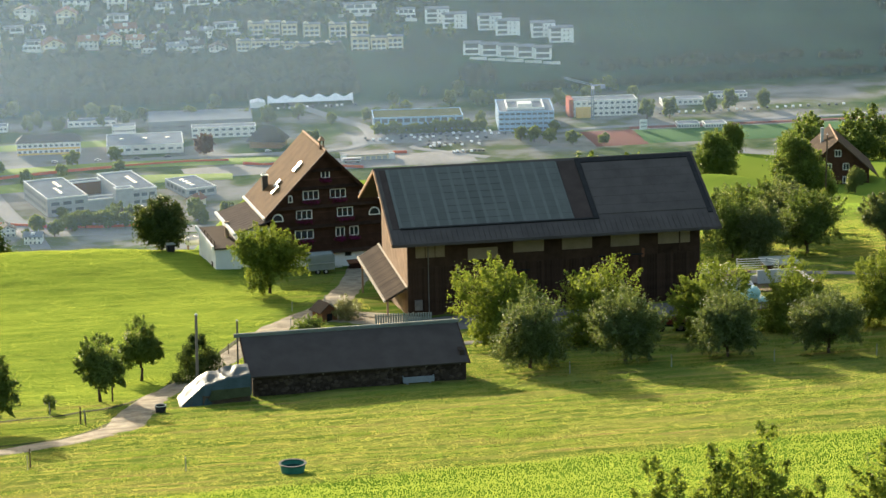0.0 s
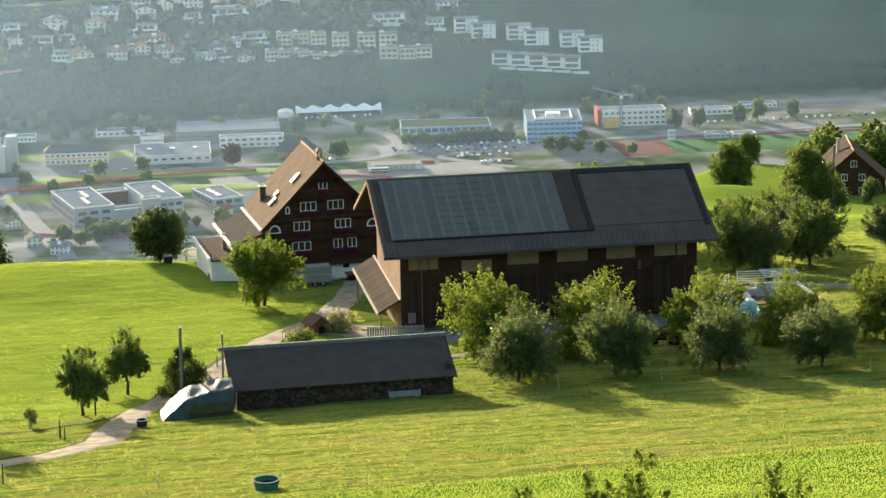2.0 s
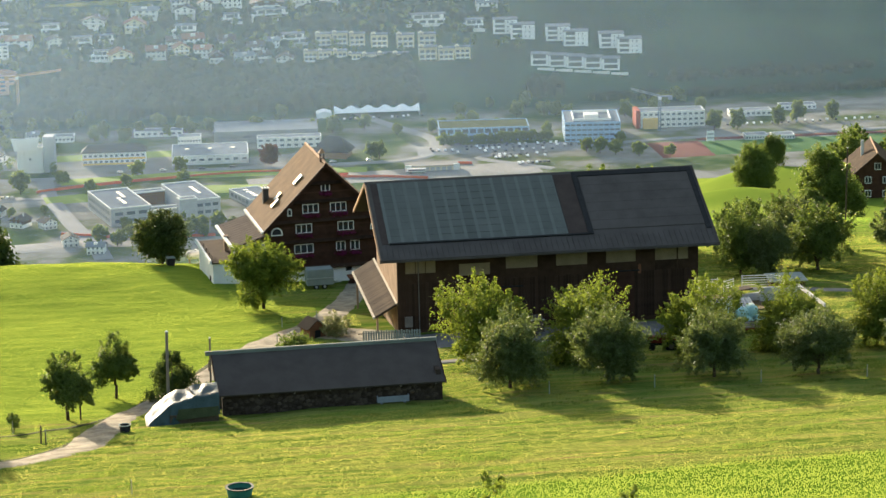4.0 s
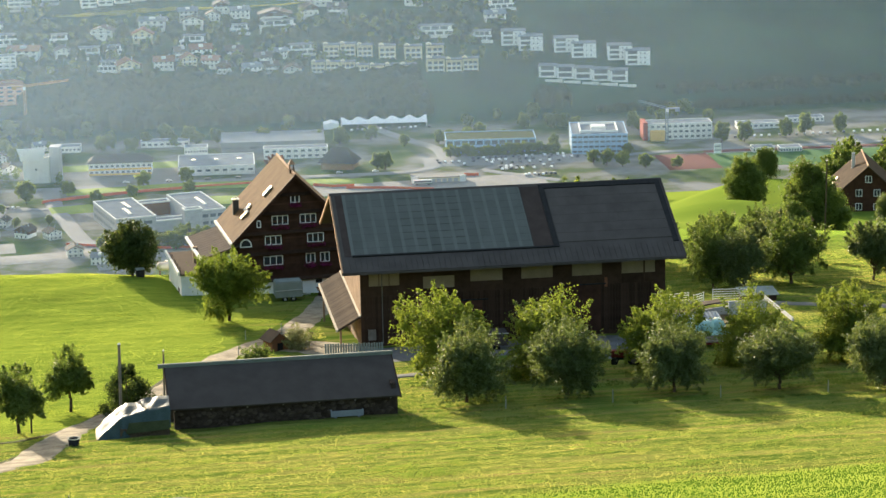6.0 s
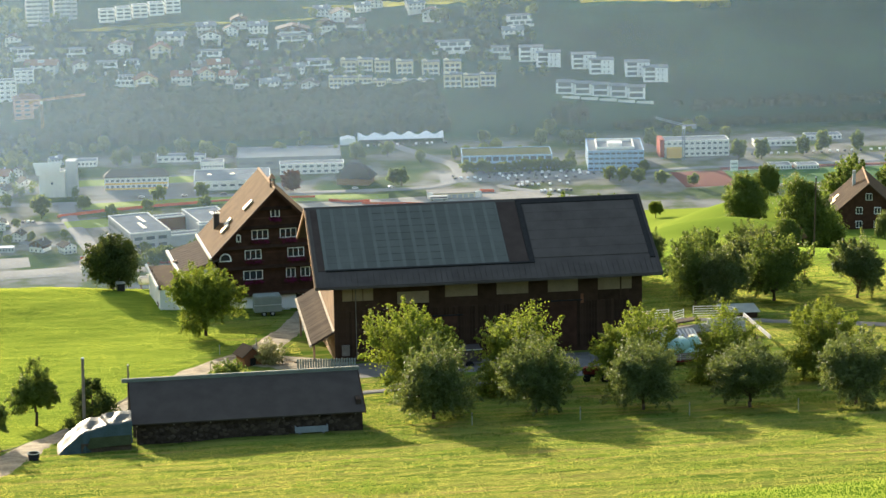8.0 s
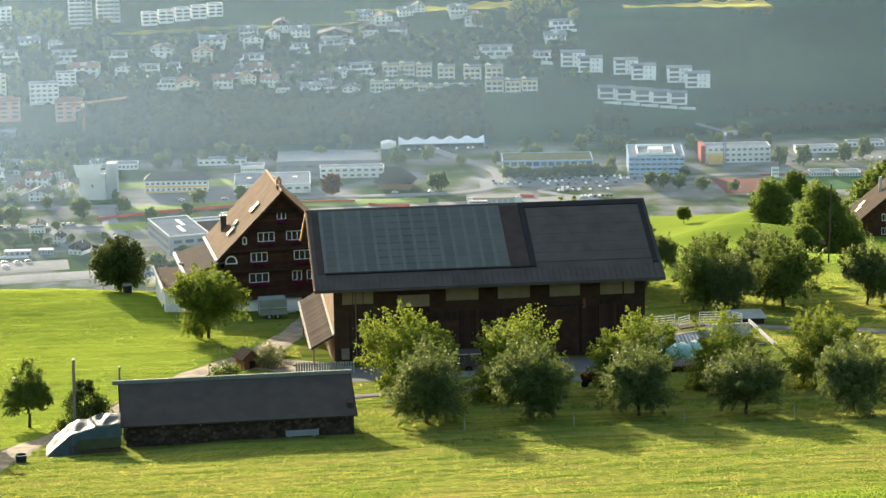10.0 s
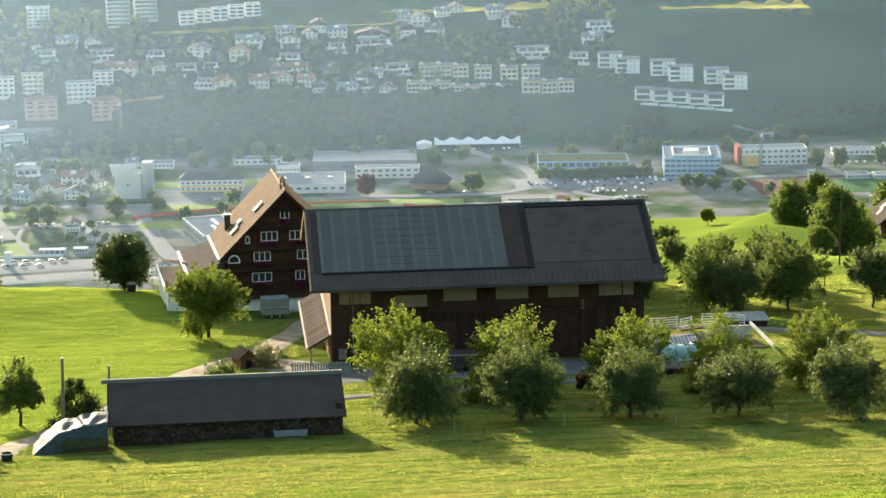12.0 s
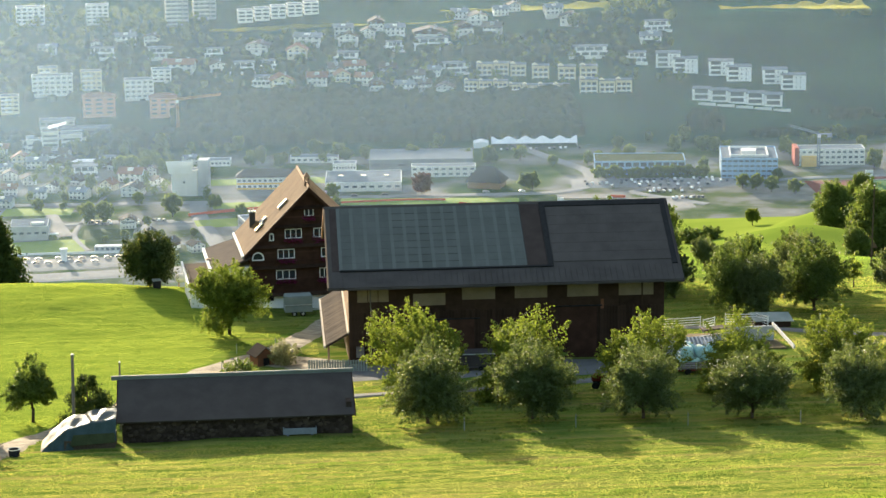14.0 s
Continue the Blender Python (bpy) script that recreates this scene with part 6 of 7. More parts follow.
def eaves_house(label, wall, roof, pitch, group):
    """A house 12 m long with its eaves to the valley: balcony, dormer, chimney, two rows of windows."""
    v = house_body("town_house", label, group)
    w, d, h = 12.0, 10.0, 5.6
    top = h + d / 2 * pitch
    part("wall", Shape().add([(x, y, z) for x in (-w / 2, w / 2) for y, z in ((-d / 2, -4), (d / 2, -4), (d / 2, h), (0, top), (-d / 2, h))],
                             [(0, 1, 2, 3, 4), (9, 8, 7, 6, 5)] + [(i, i + 5, (i + 1) % 5 + 5, (i + 1) % 5) for i in range(5)]), wall, v)
    for sy in (-1, 1):
        e = d / 2 + 1.0
        part("roof", Shape().slab((-w / 2 - 0.8, 0, top + 0.2), (w / 2 + 0.8, 0, top + 0.2), (w / 2 + 0.8, sy * e, top + 0.2 - e * pitch), (-w / 2 - 0.8, sy * e, top + 0.2 - e * pitch), 0.25 * sy), roof, v)
    panes(v, w, d, h, 2, 4, True, 1.3, 1.3)
    part("balcony", Shape().box(-w * 0.42, w * 0.2, -d / 2 - 1.4, -d / 2 - 0.01, h * 0.5 - 0.1, h * 0.5 + 0.95), M_PLASTER, v)
    part("dormer", Shape().box(-1.3, 1.3, -d / 2 * 0.7, -0.4, h, top - 0.1), wall, v)
    part("chimney", Shape().box(w * 0.25, w * 0.25 + 0.7, 0.4, 1.1, h, top + 1.1), M_GREYWALL, v)
    return v


def gable_house(label, wall, upper, roof, pitch, group):
    """A house with its gable to the valley: plastered below, its upper part of another finish."""
    v = house_body("town_house", label, group)
    w, d, h = 11.0, 12.0, 5.6
    part("wall", Shape().box(-w / 2, w / 2, -d / 2, d / 2, -4, 2.8), wall, v)
    part("upper_wall", Shape().prism([(-w / 2 - 0.05, 2.8), (w / 2 + 0.05, 2.8), (w / 2 + 0.05, h), (0, h + w / 2 * pitch), (-w / 2 - 0.05, h)], -d / 2 - 0.05, d / 2), upper, v)
    rz = h + (w / 2) * pitch + 0.2
    for sx in (-1, 1):
        e = w / 2 + 1.0
        part("roof", Shape().slab((0, -d / 2 - 1.2, rz), (0, d / 2 + 0.8, rz), (sx * e, d / 2 + 0.8, rz - e * pitch), (sx * e, -d / 2 - 1.2, rz - e * pitch), 0.25 * -sx), roof, v)
    panes(v, w, d, h, 2, 3, True, 1.3, 1.3)
    part("balcony", Shape().box(-w * 0.45, w * 0.45, -d / 2 - 1.3, -d / 2 - 0.06, 2.7, 3.7), M_PLASTER, v)
    part("gable_window", Shape().box(-0.7, 0.7, -d / 2 - 0.12, -d / 2 - 0.04, h + 0.2, h + 1.3), M_FARGLASS, v)
    part("chimney", Shape().box(w * 0.18, w * 0.18 + 0.6, 0, 0.6, h, rz + 0.7), M_GREYWALL, v)
    return v


def terrace_house(label, group):
    """A flat-roofed white house whose storeys step back, with deep dark glazing behind long balconies."""
    v = house_body("terrace_house", label, group)
    part("wall", Shape().box(-6, 6, -3.2, 5, -4, 3.0).box(-4.6, 6, -1.6, 5, 3.0, 6.2), M_CANVAS, v)
    part("roof", Shape().box(-5.4, 6.6, -3.0, 5.4, 6.2, 6.6), M_ROOFGREY, v)
    part("balcony", Shape().box(-6.3, 6.3, -5.2, -3.2, 2.7, 3.0).box(-6.3, 6.3, -5.2, -5.0, 3.0, 3.9), M_CANVAS, v)
    part("garden_wall", Shape().box(-7, 7, -6.2, -5.8, -4, 0.5), M_PLASTER, v)
    for x in (-5.4, -2.4, 0.6, 3.6):
        part("window", Shape().box(x, x + 2.2, -3.27, -3.18, 0.4, 2.5), M_FARGLASS, v)
    for x in (-4.0, -1.0, 2.0):
        part("window", Shape().box(x, x + 2.6, -1.67, -1.58, 3.4, 5.7), M_FARGLASS, v)
    return v


def row_house(label, group):
    """A pale yellow row house: piers and slabs frame deep shaded loggias on two floors."""
    v = house_body("row_house", label, group)
    part("wall", Shape().box(-6, 6, -2.6, 5, -4, 8.4), M_CREAM, v)
    for x in (-6.0, -2.1, 1.3, 5.2):
        part("pier", Shape().box(x, x + 0.8, -5, -2.6, -3, 8.0), M_CREAM, v)
    part("roof", Shape().box(-6.5, 6.5, -4.2, 5.4, 8.4, 8.8), M_ROOFGREY, v)
    for z in (0.0, 3.6):
        part("balcony", Shape().box(-5.2, 5.2, -5.2, -4.9, z, z + 1.1).box(-5.2, 5.2, -4.9, -2.6, z - 0.2, z + 0.004), M_PLASTER, v)
        for x in (-5.0, -1.1, 2.3):
            part("window", Shape().box(x, x + 2.5, -2.68, -2.58, z + 0.3, z + 2.6), M_FARGLASS, v)
    part("gable_front", Shape().prism([(-6, 8.4), (-2.1, 8.4), (-2.1, 8.8), (-4, 10.2), (-6, 9.2)], -2.6, 3), M_CREAM, v)
    return v


HILL = "houses in the valley town"
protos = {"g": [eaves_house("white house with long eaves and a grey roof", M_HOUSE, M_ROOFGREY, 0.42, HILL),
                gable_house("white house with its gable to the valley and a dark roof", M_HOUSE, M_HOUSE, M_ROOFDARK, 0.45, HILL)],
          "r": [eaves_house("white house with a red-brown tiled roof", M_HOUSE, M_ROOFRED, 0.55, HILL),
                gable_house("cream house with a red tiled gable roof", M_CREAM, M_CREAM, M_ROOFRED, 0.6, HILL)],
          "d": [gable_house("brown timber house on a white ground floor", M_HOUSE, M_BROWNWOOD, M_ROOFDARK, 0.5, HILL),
                eaves_house("dark weathered house with a dark tiled roof", M_GREYWALL, M_ROOFDARK, 0.6, HILL)],
          "f": [terrace_house("white flat-roofed terrace house with balconies", HILL)],
          "y": [row_house("pale yellow row house with shaded loggias", "yellow row houses on the far slope")]}
used = set()
placed = []
r = random.Random(17)


def house_at(kind, x, y, wide, yaw=0.0):
    k = len(placed) % len(protos[kind])
    m = pose(x, y, height(x, y) - 0.3, 0, 0, yaw)
    if (kind, k) in used:
        ob = copy_thing(protos[kind][k], m)
    else:
        ob = protos[kind][k]
        used.add((kind, k))
        ob.matrix_basis = m
    s = wide / 12.0
    tall = min(1.15, max(0.8, s ** 0.5))
    ob.scale = (s, min(1.25, max(0.8, s)), tall)
    placed.append((x, y))


CREST = (("g", -193, 1848, 14), ("g", -156, 1857, 9), ("g", -133, 1865, 16), ("g", -112, 1864, 12), ("f", -106, 1839, 20), ("f", -150, 1841, 18), ("f", -63, 1836, 14), ("g", -28, 1843, 19), ("g", 12, 1857, 21), ("r", 3, 1834, 17), ("g", 40, 1869, 15), ("g", 44, 1856, 17), ("d", 67, 1877, 13), ("g", 60, 1866, 12), ("g", 81, 1868, 15), ("f", 79, 1842, 13), ("d", 109, 1862, 26), ("f", 109, 1846, 27))
BRINK = (("g", 136, 1902, 13), ("g", 149, 1886, 16), ("d", 137, 1868, 14), ("d", 160, 1868, 15), ("g", 170, 1909, 12), ("g", 182, 1919, 11), ("g", 212, 1899, 14), ("g", 224, 1885, 16), ("f", 232, 1824, 28), ("f", 292, 1869, 20), ("g", 284, 1845, 16), ("f", 268, 1811, 15))
MIDDLE = (("r", -89, 1812, 23), ("g", -60, 1811, 13), ("f", -40, 1809, 17), ("f", -21, 1813, 12), ("f", 41, 1823, 18), ("d", 32, 1800, 13), ("r", 46, 1802, 16), ("f", 123, 1799, 19), ("g", 108, 1794, 11), ("d", 72, 1798, 13), ("r", 53, 1782, 13), ("d", 93, 1784, 13))
LOWER = (("f", -26, 1784, 13), ("r", -11, 1779, 18), ("r", 17, 1783, 15), ("r", 36, 1787, 13), ("g", 83, 1766, 14), ("g", 114, 1760, 14), ("d", 62, 1770, 12), ("d", 98, 1768, 11))
YELLOW = (("y", 147, 1793, 12.6), ("y", 160, 1794, 12), ("y", 173, 1791, 12), ("y", 190, 1787, 13), ("y", 210, 1784, 13.5), ("y", 227, 1784, 13.5), ("y", 134, 1764, 10.5), ("y", 145, 1763, 10.5), ("y", 156.5, 1762, 11), ("y", 167, 1756, 10), ("y", 178, 1753, 11), ("y", 190, 1753, 11), ("y", 202, 1751, 12), ("y", 224, 1759, 14), ("y", 238, 1757, 12), ("y", 251, 1758, 12))
OLD = (("g", -176, 1498, 11), ("g", -168, 1519, 9), ("g", -148, 1494, 12), ("g", -186, 1548, 10), ("d", -153, 1543, 10), ("g", -200, 1565, 10), ("g", -185, 1606, 14), ("r", -198, 1623, 12), ("d", -167, 1599, 16), ("f", -150, 1572, 18), ("f", -136, 1611, 12), ("g", -113, 1500, 14), ("r", -116, 1551, 16), ("g", -98, 1529, 10), ("r", -196, 1513, 10), ("d", -173, 1633, 18), ("d", -127, 1593, 12), ("g", -105, 1572, 9), ("r", -214, 1660, 11), ("f", -165, 1669, 19), ("f", -192, 1667, 20), ("g", -112, 1398, 11))
YARDS = (("g", -112, 1396, 8), ("g", -98, 1362, 8), ("d", -84, 1330, 10), ("g", -68, 1322, 9), ("g", -78, 1608, 9), ("r", 60, 1325, 9), ("d", 12, 1289, 13), ("g", -55, 1272, 10), ("g", -40, 1249, 10), ("r", -214, 1530, 11), ("g", -206, 1590, 11), ("d", -218, 1480, 12), ("g", -196, 1470, 12), ("r", -130, 1520, 10))
for group in (CREST, BRINK, MIDDLE, LOWER):
    for kind, x, y, wide in group:
        house_at(kind, x, y, wide, r.uniform(-14, 10))
for kind, x, y, wide in YELLOW:
    house_at(kind, x, y, wide, -5)
for group in (OLD, YARDS):
    for kind, x, y, wide in group:
        house_at(kind, x, y, wide, r.uniform(-35, 25))


def arena():
    """A low grey sports hall with a flat blue-grey roof beside its playing field."""
    a = block("low grey sports hall with a flat blue-grey roof", -171.5, 1376, 23, 24, 8.5, 2, M_GREYWALL, M_ROOFGREY, 1, 5, 0.4, "sports hall", ww=2.6, name="sports_hall")
    part("roof_box", Shape().box(1, 9, -6, -2, 8.62, 9.9), M_PLASTER, a)
    part("entrance_canopy", Shape().box(11.6, 18, -11, -7, 3.0, 3.5), M_PLASTER, a, "white entrance canopy")
    part("canopy_post", Shape().box(17.4, 17.8, -10.8, -10.4, -1, 3.0), M_STEEL, a)


arena()


def site_building():
    b = thing("site_building", pose(181.5, 1438, height(181, 1438), 0, 0, -2), "long low beige building among the gravel lots", "site building")
    part("wall", Shape().box(-17, 17, -6, 6, -1, 3.4), M_CREAM, b)
    part("roof", Shape().box(-17.6, 17.6, -6.6, 6.6, 3.4, 3.8), M_TOWNLOT, b, "pale flat roof")
    for x in (-17.8, 13.8):
        part("end_block", Shape().box(x, x + 4, -6.8, -6.02, -1, 4.4), M_PLASTER, b)
    for k in range(7):
        part("gate", Shape().box(-12.4 + 3.7 * k, -9.6 + 3.7 * k, -6.08, -5.96, 0, 2.6), M_GREYWALL, b)


site_building()


def bus():
    b = thing("bus", pose(170, 1426, height(170, 1426) + 0.3, 0, 0, -3), "white bus with a green stripe on the gravel lot", "bus")
    part("body", Shape().box(-6, 6, -1.25, 1.25, 0.5, 3.2), M_PLASTER, b)
    part("stripe", Shape().box(-6.02, 6.02, -1.28, -1.252, 0.7, 1.2), M_GREENTUB, b, "green stripe")
    part("windows", Shape().box(-5.6, 5.6, -1.28, -1.252, 1.7, 2.7), M_FARGLASS, b)
    for x in (-4, 3.8):
        part("wheel", Shape().rod((x, -1.3, 0.5), (x, -1.0, 0.5), 0.5, 0.5, 10), M_BLACK, b)


bus()


def scoreboard():
    b = thing("scoreboard", pose(379, 1480, height(379, 1480)), "white scoreboard beside the running track", "scoreboard")
    part("board", Shape().box(-2.6, 2.6, -0.25, 0.25, 1.0, 8.0), M_CANVAS, b)
    for z in (2.6, 5.2):
        part("display", Shape().box(-2.2, 2.2, -0.32, -0.252, z, z + 1.2), M_GREYWALL, b, "grey display field")
    for x in (-2.2, 2.0):
        part("post", Shape().box(x, x + 0.25, -0.12, 0.12, -0.5, 1.0), M_STEEL, b)


scoreboard()


def big_roof(x, y):
    b = thing("old_barn", pose(x, y, height(x, y), 0, 0, -20), "old wooden barn with a huge hipped roof in the town", "barn")
    part("wall", Shape().box(-11, 11, -8, 8, -2, 5), M_CLAY, b)
    part("roof", Shape().add([(-13, -10, 4.5), (13, -10, 4.5), (13, 10, 4.5), (-13, 10, 4.5), (-5, 0, 14), (5, 0, 14)], [(0, 1, 5, 4), (1, 2, 5), (2, 3, 4, 5), (3, 0, 4), (3, 2, 1, 0)]), M_ROOFDARK, b)


big_roof(123, 1497)


def tent(x, y):
    t = thing("festival_tent", pose(x, y, height(x, y), 0, 0, -3), "long white festival tent with five peaks", "tent")
    n, m = 50, 8
    s = Shape()
    for j in range(m + 1):
        for i in range(n + 1):
            u, v = i / n, j / m
            peak = abs(math.cos(math.pi * u * 5)) ** 0.7
            z = 3.2 + (1 - abs(2 * v - 1)) * (1.6 + 2.4 * peak ** 3)
            s.v.append((-31 + 62 * u, -8 + 16 * v, z))
    s.f = [(j * (n + 1) + i, j * (n + 1) + i + 1, (j + 1) * (n + 1) + i + 1, (j + 1) * (n + 1) + i) for j in range(m) for i in range(n)]
    part("canvas", s, M_CANVAS, t, smooth=True)
    part("side_wall", Shape().box(-31, 31, 7.9, 8, 0, 3.2).box(-31, -30.9, -8, 7.9, 0, 3.2).box(30.9, 31, -8, 7.9, 0, 3.2), M_CANVAS, t)
    part("annex", Shape().prism([(-44, 0), (-33, 0), (-33, 3.5), (-38.5, 5), (-44, 3.5)], -7, 5), M_CANVAS, t)
    for k in range(6):
        part("mast", Shape().rod((-31 + 12.4 * k, 0, 0), (-31 + 12.4 * k, 0, 7.6), 0.15), M_STEEL, t)


tent(170, 1644)


def crane(x, y, h, jib, yaw, material, label, lift=0.0):
    c = thing("tower_crane", pose(x, y, height(x, y), 0, 0, yaw), label, "crane")
    t = Shape()
    for a, b in ((-0.8, -0.8), (0.8, -0.8), (-0.8, 0.8), (0.8, 0.8)):
        t.rod((a, b, 0), (a, b, h), 0.22, 0.22, 4)
    k = 0.0
    while k < h - 2:
        t.rod((-0.8, -0.8, k), (0.8, -0.8, k + 2), 0.12, 0.12, 4).rod((0.8, 0.8, k), (-0.8, 0.8, k + 2), 0.12, 0.12, 4)
        k += 2
    part("mast", t, material, c)
    j = Shape()
    e = Vector((jib, 0, h + lift))
    for dy, dz in ((-0.6, 0), (0.6, 0), (0, 1.2)):
        j.rod((0, dy, h + dz), e + Vector((0, dy, dz)), 0.2, 0.16, 4)
    for q in range(14):
        p0, p1 = Vector((0, 0, h)).lerp(e, q / 14), Vector((0, 0, h)).lerp(e, (q + 1) / 14)
        j.rod(p0 + Vector((0, -0.6, 0)), p1 + Vector((0, 0, 1.2)), 0.1, 0.1, 4)
    part("jib", j, material, c)
    part("counter_jib", Shape().box(-9 if jib > 0 else 0, 0 if jib > 0 else 9, -0.7, 0.7, h - 0.2, h + 0.6).box(-9 if jib > 0 else 6, -6 if jib > 0 else 9, -0.9, 0.9, h - 2.2, h - 0.2), material, c)
    part("cab", Shape().box(-1, 1, -1.8, -0.8, h - 2, h), M_PLASTER, c)


crane(355, 1530, 24, -20, 0, M_CORR, "blue-grey construction crane in the town", 6)
crane(-88, 1688, 28, 32, 0, M_CRANE, "orange construction crane at the foot of the far slope", 3)


def flag_fence(points, label):
    f = thing("site_fence", pose(0, 0, 0), label, "site fence", "orange site fences")
    for (xa, ya), (xb, yb) in zip(points, points[1:]):
        za, zb = height(xa, ya), height(xb, yb)
        part("fence_panel", Shape().slab((xa, ya, za + 1.8), (xb, yb, zb + 1.8), (xb, yb + 0.2, zb + 1.8), (xa, ya + 0.2, za + 1.8), 1.8), M_BARRIER, f)


flag_fence([(-75, 1425), (-45, 1437), (-10, 1446), (30, 1452), (66, 1455), (92, 1452)], "long orange site fence along the lawn")
flag_fence([(100, 1440), (112, 1432), (126, 1432)], "orange site fence beside the road")
flag_fence([(120, 1425), (150, 1418), (175, 1408)], "orange site fence beside the road")
flag_fence([(-60, 1300), (-30, 1285), (0, 1276), (30, 1275)], "orange site fence by the fields")
flag_fence([(190, 1452), (210, 1448)], "orange site fence beside the car park")

ribbon("town_road", [(150, 1700), (160, 1640), (178, 1590), (198, 1545), (196, 1500), (176, 1470), (120, 1470), (40, 1474), (-40, 1468), (-120, 1470), (-260, 1480)], 11, M_TOWNROAD, "wide grey town road", 0.3, 10)
ribbon("town_road", [(-70, 1470), (-68, 1420), (-62, 1380), (-52, 1320), (-40, 1270), (-36, 1230)], 12, M_TOWNROAD, "pale access road beside the school", 0.45, 10)
ribbon("town_road", [(260, 1420), (210, 1470), (290, 1490), (350, 1500), (560, 1500)], 9, M_TOWNROAD, "grey street past the offices", 0.35, 10)
ribbon("valley_road", [(-300, 1240), (-150, 1262), (-40, 1275), (40, 1262), (150, 1240), (300, 1220)], 24, M_TOWNLOT, "broad road across the near valley floor", 0.3, 10)
ribbon("car_park", [(180, 1500), (290, 1492)], [34, 34], M_TOWNROAD, "asphalt car park in front of the depot", 0.4, 8, category="car park")
ribbon("gravel_lot", [(60, 1420), (250, 1430)], [36, 44], M_TOWNLOT, "pale gravel building ground", 0.25, 8, category="gravel lot")
ribbon("gravel_lot", [(-220, 1290), (-90, 1300)], [40, 30], M_TOWNLOT, "pale gravel building ground", 0.25, 8, category="gravel lot")
for pts, w in (([(-230, 1400), (-110, 1412), (-66, 1405)], 8), ([(-133, 1330), (-146, 1375), (-132, 1500), (-120, 1600)], 4), ([(-205, 1310), (-200, 1420), (-190, 1560)], 7), ([(-66, 1340), (-92, 1346), (-104, 1372), (-100, 1405)], 7)):
    ribbon("town_street", pts, w, M_TOWNROAD, "pale sunlit street between the houses", 0.35, 10)
ribbon("lawn", [(-60, 1455), (20, 1460), (140, 1448)], [20, 24, 18], M_LAWN, "sunlit strip of town lawn", 0.55, 8, category="lawn")
ribbon("lawn", [(-70, 1400), (20, 1412), (90, 1405)], [26, 30, 20], M_LAWN, "sunlit strip of town lawn", 0.55, 8, category="lawn")
ribbon("lawn", [(-75, 1535), (30, 1535)], [26, 26], M_LAWN, "bright green lawn between the halls", 0.2, 8, category="lawn")
ribbon("lawn", [(-190, 1343), (-136, 1345)], [36, 48], M_LAWN, "bright green playing field", 0.2, 8, category="lawn")
ribbon("lawn", [(-215, 1453), (-150, 1450)], [30, 26], M_LAWN, "green lawn in front of the old houses", 0.2, 8, category="lawn")
ribbon("forecourt", [(-163, 1440), (-157, 1405), (-149, 1372)], [9, 11, 12], M_TOWNLOT, "pale paved forecourt beside the sports hall", 0.4, 6, category="forecourt")
ribbon("car_park", [(-140, 1414), (-84, 1408)], [15, 15], M_TOWNLOT, "pale car park below the old houses", 0.45, 6, category="car park")
ribbon("garden_plot", [(-139, 1376), (-108, 1376)], [36, 36], M_BED, "dark green allotment beds", 0.3, 6, category="garden")
ribbon("sports_field", [(372, 1462), (560, 1452)], [52, 52], M_PITCH, "green sports pitch", 0.5, 8, category="sports field")
ribbon("running_track", [(336, 1462), (372, 1462)], [58, 58], M_TRACK, "red running track", 0.4, 8, category="running track")
ribbon("running_track", [(372, 1493), (560, 1484)], [8, 8], M_TRACK, "red running track", 0.4, 8, category="running track")


def car(label):
    c = thing("car", Matrix(), label, "car", "parked cars in the town")
    part("body", Shape().prism([(-2.1, 0.35), (2.1, 0.35), (2.1, 0.85), (1.2, 0.95), (0.6, 1.45), (-1.2, 1.45), (-1.9, 0.95), (-2.1, 0.9)], -0.85, 0.85), M_CARS, c)
    part("windows", Shape().prism([(-1.75, 0.97), (1.1, 0.97), (0.55, 1.38), (-1.15, 1.38)], -0.87, 0.87), M_FARGLASS, c)
    for x in (-1.3, 1.3):
        part("wheel", Shape().rod((x, -0.88, 0.33), (x, 0.88, 0.33), 0.33, 0.33, 8), M_BLACK, c)
    return c


auto = car("small car parked in the town")
n = 0
for xa, xb, y, step, yaw in ((190, 290, 1503, 4.0, 88), (190, 285, 1494, 4.5, 92), (200, 280, 1484, 6, 90), (228, 266, 1470, 3.2, 90), (228, 266, 1462, 3.2, 90), (240, 260, 1440, 3.0, 88), (135, 205, 1627, 4.5, 85), (405, 540, 1535, 6, 80), (215, 262, 1566, 3.6, 88), (-138, -84, 1411, 3.4, 80), (-136, -100, 1404, 4.0, 95), (-190, -110, 1308, 6, 8), (-170, -120, 1297, 8, 5), (-60, 160, 1474, 22, 2)):
    x = xa
    while x < xb:
        if r.random() < 0.75:
            m = pose(x, y + r.uniform(-1, 1), height(x, y) + 0.5, 0, 0, yaw + r.uniform(-4, 4))
            if n == 0:
                auto.matrix_basis = m
            else:
                copy_thing(auto, m)
            n += 1
        x += step * r.uniform(0.8, 1.3)


def kerb_wall():
    w = thing("garden_wall", pose(-179, 1322.6, height(-150, 1323)), "long low white wall below the playing field", "wall")
    for k in range(8):
        part("wall_panel", Shape().box(8.1 * k, 8.1 * k + 8.0, -0.25, 0.25, -1, 1.3), M_CANVAS, w)


def advertising_column():
    c = thing("street_column", pose(-145.7, 1303, height(-146, 1303)), "white round street column with a flat cap", "column")
    part("shaft", Shape().rod((0, 0, -0.5), (0, 0, 7.2), 1.9, 1.9, 16), M_CANVAS, c)
    part("cap", Shape().rod((0, 0, 7.2), (0, 0, 7.9), 2.5, 2.4, 16), M_CANVAS, c)


